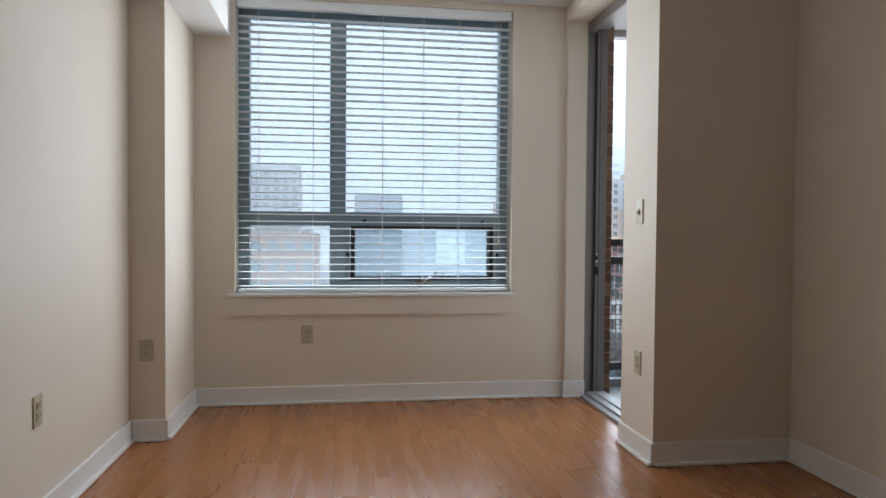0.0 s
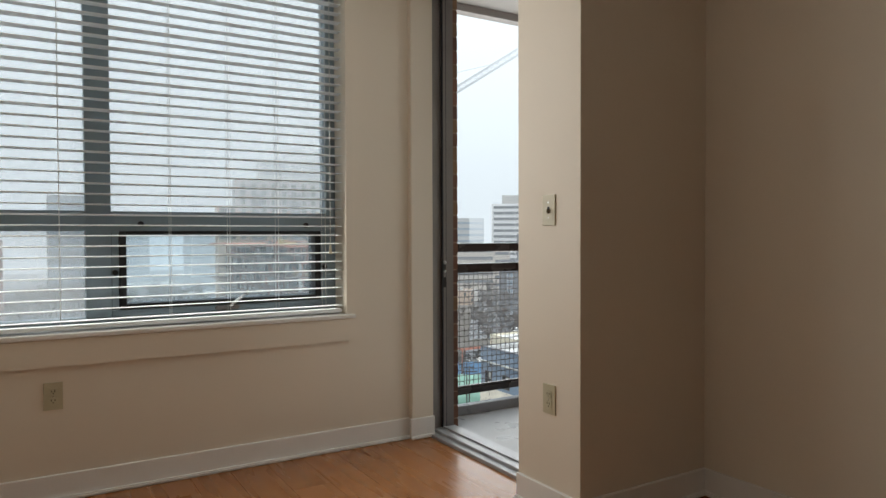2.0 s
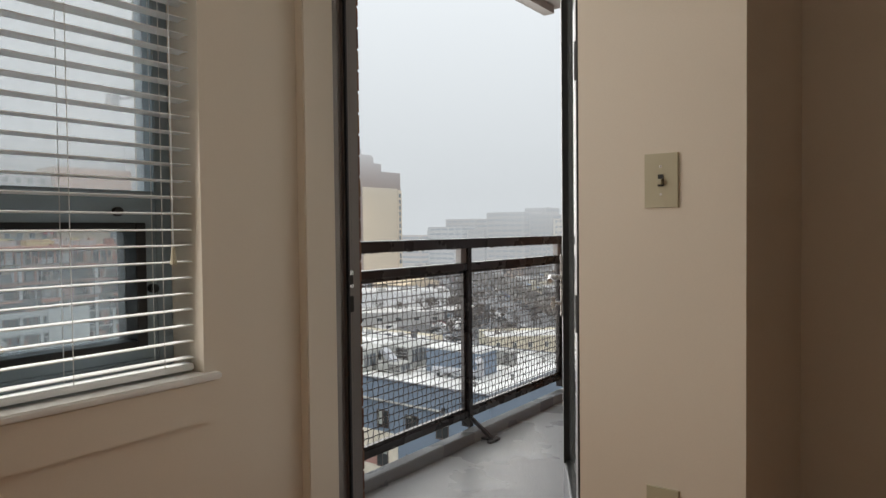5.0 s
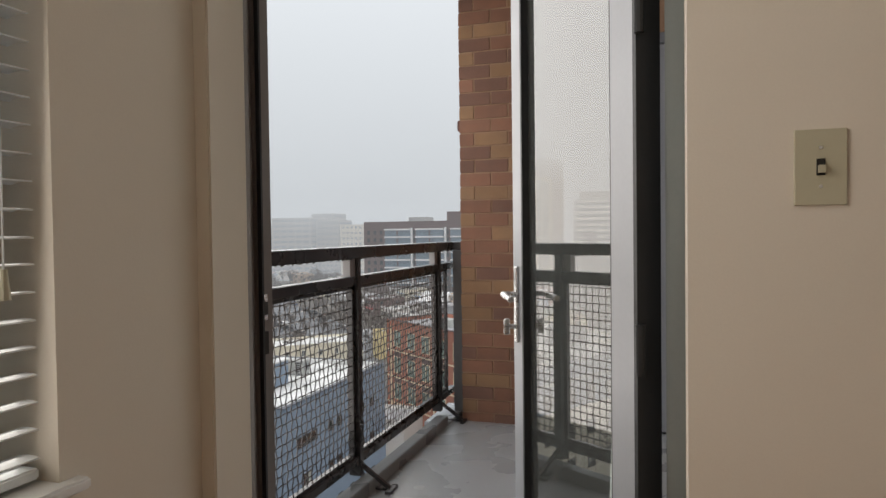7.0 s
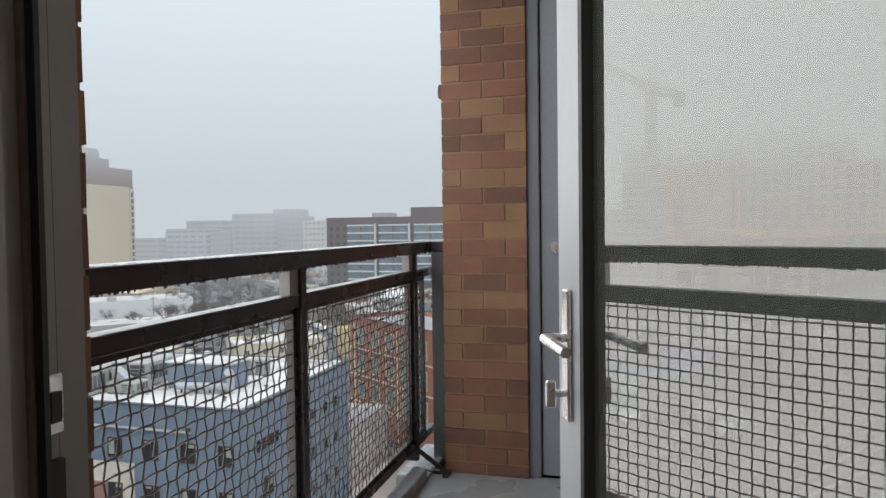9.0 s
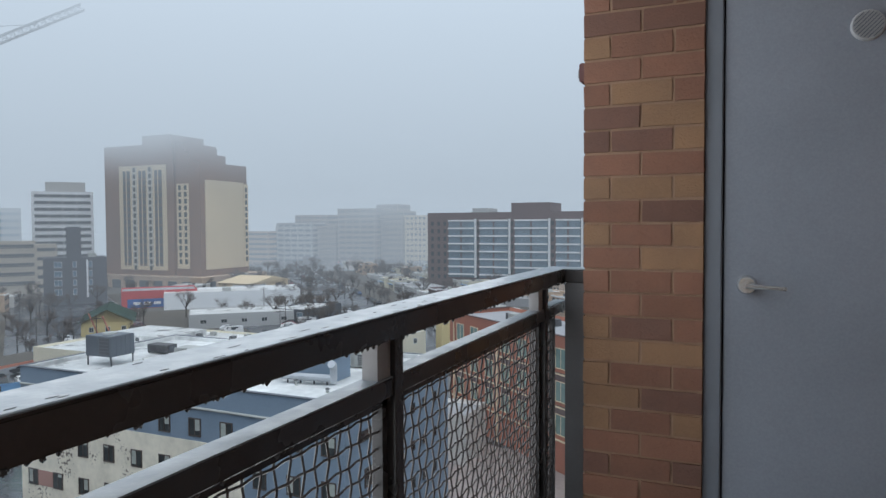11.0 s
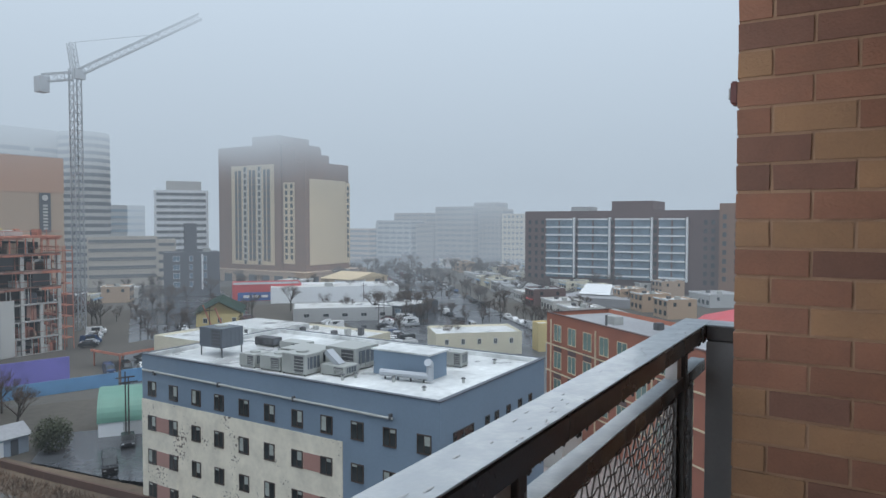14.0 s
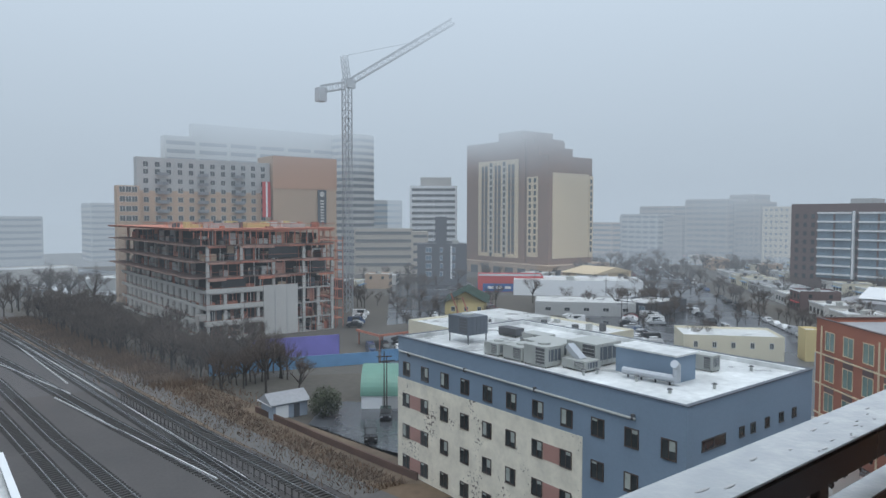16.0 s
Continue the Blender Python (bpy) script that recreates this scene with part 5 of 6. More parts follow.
for k in range(7):
    z0_, z1_ = G + k * FL + .05, G + (k + 1) * FL - .25
    for i in range(8):
        x = cx0 + .7 + i * (cx1 - cx0 - .8) / 8
        w_ = (cx1 - cx0 - .8) / 8 - .6
        t_ = kr.random()
        if t_ < .62:
            a_, b_ = sorted((kr.uniform(0, .5), kr.uniform(.5, 1)))
            # the near-black choice paints the shade of an empty bay
            part("infill_panel", boxes((x + a_ * w_, x + b_ * w_, cy0 + 1.2, cy0 + 1.4, z0_, z0_ + (z1_ - z0_) * kr.choice((1, 1, .8, .5, .35)))), kr.choice((RUSTB, RUSTB, PINKB, CHAR, RAWC, INSHADE, TAN)), con)
        if k > 2 and kr.random() < .7:
            part("formwork_beam", boxes((x - .4, x + w_ + .4, cy0 - .25, cy0 - .05, z1_ - kr.uniform(.25, .7), z1_)), kr.choice((ORANGE, RUSTB, PINKB)), con)
        for j in range(3):
            xx = x + kr.uniform(0, w_)
            part("prop", boxes((xx - .07, xx + .07, cy0 + .5, cy0 + .64, z0_, z1_)), kr.choice((ORANGE, RUSTB, LIGHTF, PINKB)), con)
    for i in range(15):
        y = cy0 + .5 + i * (cy1 - cy0) / 15
        if kr.random() < .5:
            part("infill_panel", boxes((cx0 + 1.2, cx0 + 1.4, y, y + kr.uniform(2, 4.6), z0_, z0_ + (z1_ - z0_) * kr.choice((1, .8, .5)))), kr.choice((RUSTB, PINKB, CHAR, RAWC, GREYF, INSHADE)), con)
        if kr.random() < .6:
            part("prop", boxes((cx0 + .3, cx0 + .45, y + 2, y + 2.2, z0_, z1_)), kr.choice((ORANGE, PINKB, LIGHTF)), con)
for i in range(34):
    x, y, z = kr.uniform(cx0 - 3, cx1 - 3), kr.uniform(cy0, cy0 + 26), -1.5
    part("stacked_material", boxes((x, x + kr.uniform(.5, 3), y, y + kr.uniform(.5, 3), z, z + kr.uniform(.3, 1.8))), kr.choice((ORANGE, RUSTB, PINKB, LIGHTF, YEL, CHAR)), con)
for k in range(4):
    z = G + k * FL
    part("facade_beam", boxes((cx0 - .2, cx1 - 13, cy0 - .25, cy0, z + .0, z + 1.1)), LIGHTF, con)
    part("facade_beam", boxes((cx0 - .25, cx0, cy0, cy1, z, z + .7)), LIGHTF, con)
# flat dark panels added over some bays to darken the open floors
BAYSHADE = mat("open_bay_shade", (0.035, 0.034, 0.036), 0.9, vary=0.3, scale=0.5)
for a_, b_, k in ((72.5, 80.4, 5), (60.5, 66.5, 3), (84.4, 88.2, 4)):
    part("shade_panel", boxes((a_, b_, cy0 - .08, cy0 + .02, G + k * FL + .3, G + (k + 1) * FL - .4)), BAYSHADE, con, "dark panel painting the shade inside an open floor")
part("wall_panel", boxes((71, 80.2, cy0 - .4, cy0 - .1, G + .2, -15.8)), LIGHTF, con, "pale cladding panel")
for x in (74, 77.2):
    part("panel_joint", boxes((x - .08, x + .08, cy0 - .46, cy0 - .4, G + .2, -15.8)), GREYF, con)
for k in range(7):
    z = G + k * FL + 1.2
    part("guard_rail", boxes((cx0 - 1, cx1 + .3, cy0 - .15, cy0 - .05, z, z + .09)), RUSTB, con)
    part("guard_rail", boxes((cx0 - .15, cx0 - .05, cy0, cy1, z, z + .09)), RUSTB, con)
    part("guard_rail", boxes((cx1 + .1, cx1 + .2, cy0, cy1, z, z + .15)), ORANGE, con)
for i in range(22):
    x = cx0 - 3 + i * 1.7
    part("shoring_post", boxes((x - .1, x + .1, cy0 - .4, cy0 - .2, -5.5 if i % 2 else -3.8, -2.2)), ORANGE, con)
part("scaffold", boxes(*[(cx1 + .4 + a, cx1 + .55 + a, cy0 + b, cy0 + b + .15, G, -4) for a in (0, 2.2) for b in (0, 3, 6, 9, 12)], *[(cx1 + .4, cx1 + 2.7, cy0, cy0 + 12, G + c * 2.6, G + c * 2.6 + .14) for c in range(1, 10)]), ORANGE, con, "orange scaffold stair")
for (a, b, c, d) in ((60, 67, 170, 176), (70, 76, 172, 178), (80, 84, 168, 173)):
    part("deck_load", boxes((a, b, c, d, -1.5, -.3)), YEL if a == 70 else RAWC, con)

# tower crane
crn = thing("tower_crane", (110, 190.5, G), "pale grey tower crane fading into low cloud", "crane")


def lattice(p, q, w, n, bm=None):
    bm = bm or bmesh.new()
    p, q = Vector(p), Vector(q)
    d = (q - p).normalized()
    s = d.cross(Vector((0, 0, 1)) if abs(d.z) < .9 else Vector((0, 1, 0))).normalized() * w / 2
    u = s.cross(d).normalized() * w / 2
    cs = [s + u, s - u, -s - u, -s + u]
    for c in cs:
        bar(p + c, q + c, 0.28, 0.28, bm)
    for i in range(n):
        a, b = p.lerp(q, i / n), p.lerp(q, (i + 1) / n)
        for k in range(4):
            bar(a + cs[k], b + cs[(k + 1) % 4], 0.14, 0.14, bm)
            bar(a + cs[k], a + cs[(k + 1) % 4], 0.14, 0.14, bm)
    return bm


part("mast", lattice((110, 190.5, G), (110, 190.5, 44), 2.2, 30), CRANEM, crn)
part("jib", lattice((110.5, 190.2, 42.8), (137.2, 171.9, 62.2), 1.7, 18), CRANEM, crn)
part("counter_jib", lattice((109.5, 191, 42), (103.2, 194.5, 40.6), 2.0, 4), CRANEM, crn)
part("counterweight", boxes((101.8, 104.4, 193, 196, 36.8, 41)), CRANEM, crn)
part("apex_frame", lattice((110, 190.5, 44), (109.3, 191, 51), 1.6, 4), CRANEM, crn)
part("cab", box(109, 112, 188.5, 190, 41, 43.6, bevel=0.1), CRANEM, crn)
part("pendant_line", bar((109.3, 191, 51), (128, 178.2, 55.8), 0.15, 0.15), CRANEM, crn)

# tan and grey apartment block behind it
apt = block("apartment_block", "tan and grey brick apartment block with balconies", 66, 116, 262, 266, 22.5, GREYF, ROOFG)
part("tan_wall", boxes((66, 116, 261.7, 262, G, 10.5)), TAN, apt)
wa = window_mesh(1.9, 2.0, WFRAME, DGLASS)
BALC = mat("grey_balcony_metal", (0.20, 0.21, 0.22), 0.6, vary=0.1)
ZA = [0.6 + 3.35 * k for k in range(7)]
window_grid(apt, wa, "y", 261.7, 69, 113, 12, ZA[:4])
window_grid(apt, wa, "y", 262.0, 69, 113, 12, ZA[4:-1] + [20.0])
for x in (74.5, 89, 103):
    for z in ZA[:-1]:
        bc = part("balcony", boxes((x - 2, x + 2, 260.4, 261.7, z - 1.4, z - 1.2)), BALC, apt)
        part("balcony_rail", boxes((x - 2, x + 2, 260.4, 260.5, z - 1.2, z - .2)), BALC, bc)
aptw = block("apartment_block", "lower tan wing of the apartment block", 58.5, 65.8, 258, 262, 12.0, TAN, ROOFG)
window_grid(aptw, wa, "y", 258, 60.2, 64.2, 3, ZA[:4])
tanw = block("tan_block", "blank tan brick block with a dark hanging banner", 116.5, 145, 260, 275, 25.5, TAN, ROOFG)
part("upper_wall", boxes((116.4, 145.1, 259.85, 260, 12.5, 25.5)), mat("orange_tan_brick", (0.47, 0.28, 0.19), 0.9, vary=0.06, scale=0.1), tanw)
bn = part("banner", boxes((136, 140, 259.6, 259.84, -2, 12.4)), CHAR, tanw, "dark vertical banner")
for k in range(8):
    part("banner_mark", boxes((137.2, 138.8, 259.5, 259.6, -1 + k * 1.2, -.3 + k * 1.2)), LIGHTF, bn)
part("banner_ring", rod((138, 259.5, 10.6), (138, 259.6, 10.6), 1.1, 16), LIGHTF, bn)
part("red_banner", boxes((111.9, 115.2, 259.6, 260, 1, 15)), REDP, tanw, "faded red banner")
part("red_banner_stripe", boxes((113.2, 113.9, 259.5, 259.6, 1, 15)), WHITEB, tanw)
wht = block("white_office_block", "white banded office block half lost in cloud", 95, 198, 330, 336, 38.5, LIGHTF, ROOFG)
part("upper_storey", boxes((108, 194, 331, 335.5, 38.5, 45)), LIGHTF, wht)
for k in range(17):
    z = 35.5 - k * 3.9
    part("window_band", boxes((96, 190, 329.8, 330, z - 1.0, z + .8)), CHAR, wht)
    for x in (110, 125, 140, 155, 170):
        part("band_pier", boxes((x - 1, x + 1, 329.7, 329.8, z - 1.0, z + .8)), LIGHTF, wht)
rt = thing("round_tower", (188, 318, G), "curved white banded tower with dark window strips", "tower")
part("shaft", rod((190, 322, G), (190, 322, 44), 11, 24), LIGHTF, rt)
for k in range(20):
    z = 41 - k * 3.4
    part("window_band", rod((190, 322, z - .8), (190, 322, z + .9), 11.12, 24), CHAR, rt)

# garage, charcoal house, striped office
ga = block("parking_garage", "beige parking garage with dark open decks", 183.6, 213.6, 300, 312, -5.0, BEIGE, ROOFG)
# solid dark strips on the front paint the shade within each open deck
for k in range(5):
    z = -7.2 - k * 4.1
    part("deck_shade_band", boxes((184.2, 213.0, 299.8, 300, z - .85, z + .75)), CHAR, ga)
    part("deck_rail", boxes((184.2, 213.0, 299.7, 299.8, z - .45, z - .33)), BEIGE, ga)
part("stair_tower", boxes((213.6, 222, 300.5, 311, G, -6.5)), BEIGE, ga)
for k in range(5):
    part("deck_shade_band", boxes((214.2, 221.4, 300.3, 300.5, -9.6 - k * 4.1, -8.2 - k * 4.1)), CHAR, ga)
ga.rotation_euler = (0, 0, radians(-33))
ch = block("charcoal_house", "charcoal apartment house with white window bays", 174.7, 196.3, 240, 254, -10.5, CHARW, ROOFG)
part("lift_tower", boxes((182.6, 187.6, 241, 248, -11, 1.3)), CHARW, ch)
wc = window_mesh(2.6, 2.2, WHITEB, BGLASS)
wc2 = window_mesh(1.3, 2.2, WHITEB, BGLASS, False)
for z in (-13.2, -16.7, -20.2, -23.7):
    put_window(ch, wc, 179.6, 240, z, "y")
    put_window(ch, wc2, 190.6, 240, z, "y")
    put_window(ch, wc2, 185.2, 240, z, "y")
part("pale_bay", boxes((189.2, 189.8, 239.8, 240, -26, -11.4)), WHITEB, ch)
part("roof_box", box(190, 193, 244, 248, -11, -9.2, bevel=0.1), HVAC, ch)
ch.location, ch.rotation_euler = (189.3, 244.0, G + LIFT), (0, 0, radians(-37))
st = block("striped_office", "white office block with dark window bands", 233.9, 261.5, 318, 335, 19.2, BRIGHTW, ROOFG)
part("roof_house", boxes((240, 258, 321, 333, 18.7, 24.2)), LIGHTF, st)
for k in range(13):
    z = 17.0 - k * 3.4
    part("window_band", boxes((235.2, 260.2, 317.8, 318, z - .75, z + .75)), CHAR, st)
    for x in (241.5, 247.7, 253.9):
        part("band_pier", boxes((x - .25, x + .25, 317.7, 317.8, z - .75, z + .75)), GREYF, st)
st.rotation_euler = (0, 0, radians(-38))
bk = block("glass_office", "pale far office block in mist", 215, 262, 380, 420, 12, GREYF, ROOFG)
for k in range(7):
    part("window_band", boxes((216, 261, 379.8, 380, 8 - k * 4, 9.6 - k * 4)), BGLASS, bk)

# brown brick tower
tw = block("brown_tower", "tall brown brick tower with cream window bays", 249, 279, 252, 297.5, 41, BROWNB, ROOFG)
part("roof_house", boxes((253, 276, 258, 276, 41, 46)), BROWNB, tw)
part("roof_house", boxes((250, 271.5, 246, 252, 36.5, 41)), BROWNB, tw)
part("step_wing", boxes((250, 275, 243, 252, G, 36.5)), BROWNB, tw)
part("step_wing", boxes((249.5, 282.3, 236, 243, G, 31.6)), BROWNB, tw)
part("cream_bay", boxes((248.7, 249, 256.3, 287.3, -20, 31)), TOWERC, tw, "cream window bay")
part("cream_panel", boxes((252.4, 279.5, 235.7, 236, -19.5, 23.2)), TOWERC, tw, "blank cream panel")
part("cream_bay", boxes((279.51, 282.5, 235.4, 236, -19.5, 22.4)), TOWERC, tw)
part("cream_bay", boxes((249.6, 250, 243.2, 250.8, -19, 21.5)), TOWERC, tw)
wt = window_mesh(1.9, 2.4, TOWERC, DGLASS, False)
ZT = [29 - 3.2 * k for k in range(16)]
for y in (266.7, 277.0):
    part("bay_recess", boxes((248.58, 248.7, y - 1.5, y + 1.5, -18.5, 29.8)), LIGHTF, tw)
    for z in ZT:
        put_window(tw, wt, 248.58, y, z, "x")
for y in (261.4, 271.8, 282.2):
    part("glass_strip", boxes((248.55, 248.7, y - 2.3, y + 2.3, -18, 28.5)), CHAR, tw)
    part("strip_mullion", boxes((248.4, 248.55, y - .25, y + .25, -18, 28.5)), TOWERC, tw)
    for e in (-1.275, 1.275):
        part("spandrel_stack", boxes(*[(248.45, 248.55, y + e - 1.02, y + e + 1.02, z - 1.75, z - 1.2) for z in ZT[1:]]), BROWNB, tw)
for z in [19.6 - 3.2 * k for k in range(12)]:
    put_window(tw, wt, 281.0, 235.4, z, "y")
    put_window(tw, wt, 249.6, 245.3, z, "x")
    put_window(tw, wt, 249.6, 248.8, z, "x")
part("podium", boxes((243, 290, 230, 300, G, -22.5)), TAN, tw)
for k in range(7):
    part("podium_opening", boxes((242.8, 243, 236 + k * 9, 241.5 + k * 9, G, -24.6)), CHAR, tw)
for k in range(5):
    part("podium_opening", boxes((246 + k * 9, 252 + k * 9, 229.8, 230, G, -24.6)), CHAR, tw)

# long dark brick block with white bays
lb = block("brick_block", "long dark brick apartment block with white balcony bays", 300, 330, 44, 142, 7.0, DBRICK, ROOFG)
part("upper_storey", boxes((300.4, 322, 82, 100, 6.5, 11.2)), DBRICK, lb)
part("roof_house", boxes((303, 316, 112, 120, 7, 9)), GREYF, lb)
part("end_wing", boxes((296, 330, 36, 54, G, 9.5)), BROWNB, lb)
for yb0, yb1 in ((117.8, 130.7), (101.2, 115.0), (82.6, 97.9), (67.9, 78.8)):
    part("bay", boxes((299.0, 300, yb0, yb1, -23.5, 3.5)), BGLASS, lb, "glazed balcony bay")
    part("bay_pier", boxes((298.7, 300, yb0 - 1.1, yb0 - .3, -23.5, 4)), WHITEB, lb)
    part("bay_pier", boxes((298.7, 299, (yb0 + yb1) / 2 - .3, (yb0 + yb1) / 2 + .3, -23.5, 3.5)), DBRICK, lb)
    for k in range(8):
        z = 3.3 - k * 3.6
        part("balcony_band", boxes((298.2, 299, yb0, yb1, z - .45, z + .25)), WHITEB, lb, "white balcony front")
wl_ = window_mesh(1.5, 2.0, DFRAME, DGLASS, False)
for y in (139.5, 136.2, 133, 99.6, 116.4, 80.7, 60, 57):
    for z in [1.8 - 3.6 * k for k in range(8)]:
        put_window(lb, wl_, 300, y, z, "x")
for y in (38.5, 43, 47.5, 52):
    for z in [4 - 3.6 * k for k in range(8)]:
        put_window(lb, wl_, 296, y, z, "x")

# far blocks in the mist
for x0_, x1_, y0_, y1_, z_, m, lab in ((430, 448, 297, 330, 3.5, GREYF, "grey office block far off in mist"), (448.5, 470, 296, 326, 9.5, FARTAN, "brownish apartment block far off in mist"), (432, 446, 278, 294, 1.0, FARTAN, "brown apartment block far off in mist"), (430, 455, 243, 275, 13.5, FARTAN, "brownish apartment block far off in mist"), (436, 457, 224, 242.5, 11.5, FARTAN, "brownish apartment block far off in mist"), (458, 480, 240, 258, 17, FARTAN, "brownish apartment block far off in mist"), (432, 452, 203, 221, 8.0, TOWERC, "cream apartment block far off in mist"), (455, 475, 325, 350, 1, LIGHTF, "pale block far off in mist"), (420, 440, 330, 372, -3, TAN, "tan block far off in mist"), (520, 560, 300, 340, 2, GREYF, "grey block far off in mist"), (16, 66, 480, 505, 1.0, GREYF, "pale banded office block beyond the rail yard"), (96, 112, 500, 530, 10, GREYF, "grey block far off in mist"), (-60, -20, 440, 480, 2, GREYF, "grey block far off in mist")):
    ob = block("far_block", lab, x0_, x1_, y0_, y1_, z_, m, ROOFG)
    nb = int((z_ - G) / 3.8)
    for k in range(nb):
        z = z_ - 2 - k * 3.8
        part("window_band", boxes((x0_ - .15, x0_, y0_ + 1, y1_ - 1, z - .8, z + .7)), CHAR if m is not CHAR else GREYF, ob)
        part("window_band", boxes((x0_ + 1, x1_ - 1, y0_ - .15, y0_, z - .8, z + .7)), CHAR if m is not CHAR else GREYF, ob)
    if y0_ < 330 and x0_ > 400:
        for k in range(6):
            yy = y0_ + 1 + k * (y1_ - y0_ - 2) / 5
            part("pier", boxes((x0_ - .3, x0_ - .15, yy - .8, yy + .8, G, z_ - .5)), m, ob)
block("low_depot", "low depot with a snowy white roof", 28, 62, 350, 372, -22, LIGHTF, ROOFW)
block("low_depot", "low depot with a snowy white roof", 52, 75, 300, 318, -23.5, GREYF, ROOFW)

# ---- rows of small shops along the street ----
def shop_master(wall, roof, w, d, h, awning):
    o = thing("street_shop", (0, 0, -400), "", "shop")
    z = -400
    bm = box(-w / 2, w / 2, -d / 2, d / 2, z, z + h)
    top = [f for f in bm.faces if f.normal.z > .5]
    bmesh.ops.inset_region(bm, faces=top, thickness=.25)
    bmesh.ops.translate(bm, verts=list({v for f in top for v in f.verts}), vec=(0, 0, -.5))
    part("wall", bm, wall, o)
    part("roof", boxes((-w / 2 + .25, w / 2 - .25, -d / 2 + .25, d / 2 - .25, z + h - .5, z + h - .45)), roof, o)
    n = max(2, int(w / 2.6))
    for s in (-1, 1):
        for k in range(n):
            x = -w / 2 + (k + .5) * w / n
            for zz in ([1.3] if h < 5 else [1.3, 4.2]):
                y = s * d / 2
                part("shop_window", boxes((x - .8, x + .8, min(y, y + s * .06), max(y, y + s * .06), z + zz - .2, z + zz + 1.3)), DGLASS, o)
        part("cornice", boxes((-w / 2 - .1, w / 2 + .1, min(s * d / 2, s * (d / 2 + .15)), max(s * d / 2, s * (d / 2 + .15)), z + h - .35, z + h + .05)), WHITEB, o)
    for s in (-1, 1):
        for k in range(2):
            part("side_window", boxes((min(s * w / 2, s * (w / 2 + .05)), max(s * w / 2, s * (w / 2 + .05)), -d / 4 + k * d / 2 - .5, -d / 4 + k * d / 2 + .5, z + h - 2.2, z + h - 1.0)), DGLASS, o)
    if awning:
        part("awning", bar((-w / 2 + .4, -d / 2 - .6, z + 2.9), (w / 2 - .4, -d / 2 - .6, z + 2.9), 1.3, 0.12), awning, o)
        part("awning", bar((-w / 2 + .4, d / 2 + .6, z + 2.9), (w / 2 - .4, d / 2 + .6, z + 2.9), 1.3, 0.12), awning, o)
    part("roof_box", box(-w * .2, -w * .2 + 1.6, -1, .4, z + h - .45, z + h + .6, bevel=0.08), HVAC, o)
    part("roof_box", box(w * .2, w * .2 + 1.1, .3, 1.6, z + h - .45, z + h + .4, bevel=0.08), HVACD, o)
    return o


SHOPS = [(shop_master(PALEY, ROOFG, 9, 12, 4.6, TARPB), "pale yellow flat-roofed shop with awning"), (shop_master(LIGHTF, ROOFW, 12, 11, 4.2, None), "grey-white flat-roofed shop"), (shop_master(DBRICK, ROOFG, 10, 12, 6.6, REDP), "two-storey dark brick shop with red awning"), (shop_master(GREYF, ROOFG, 14, 13, 4.8, None), "long grey flat-roofed shop"), (shop_master(TAN, ROOFW, 9, 10, 6.2, None), "two-storey tan brick shop")]
srd = random.Random(21)


def shop_row(p, q, side, back=0):
    p, q = Vector(p), Vector(q)
    d = (q - p).normalized()
    n = Vector((-d.y, d.x))
    s = 0.0
    while s < (q - p).length:
        m, lab = srd.choice(SHOPS)
        w = 15.0
        c_ = p + d * (s + w / 2) + n * (side + srd.uniform(-1, 1))
        if srd.random() < .86:
            tagged(copy_thing(m, pose(c_.x, c_.y, G, 0, 0, math.degrees(math.atan2(d.y, d.x)))), lab + " by the wet street", "shop", "street shops")
        s += w + srd.uniform(0, 4)


shop_row((176, 78), (300, 190), -20)
shop_row((196, 76), (320, 188), -36)
shop_row((225, 84), (300, 150), -52)
shop_row((250, 178), (330, 250), 24)
shop_row((300, 240), (400, 330), 20)
shop_row((330, 215), (420, 290), -24)
shop_row((340, 190), (410, 250), -46)
shop_row((225, 225), (240, 228), 0)
shop_row((345, 280), (420, 345), 40)
shop_row((300, 165), (345, 205), -26)
shop_row((385, 205), (440, 252), -40)
shop_row((310, 165), (350, 200), -46)
shop_row((400, 300), (440, 330), -20)
shop_row((150, 222), (176, 250), 12)
shop_row((116, 205), (150, 232), 14)
for m, lab in SHOPS:
    for ch_ in m.children_recursive:
        bpy.data.objects.remove(ch_)
    bpy.data.objects.remove(m)

# ---- parked vehicles ----
CARS = {}


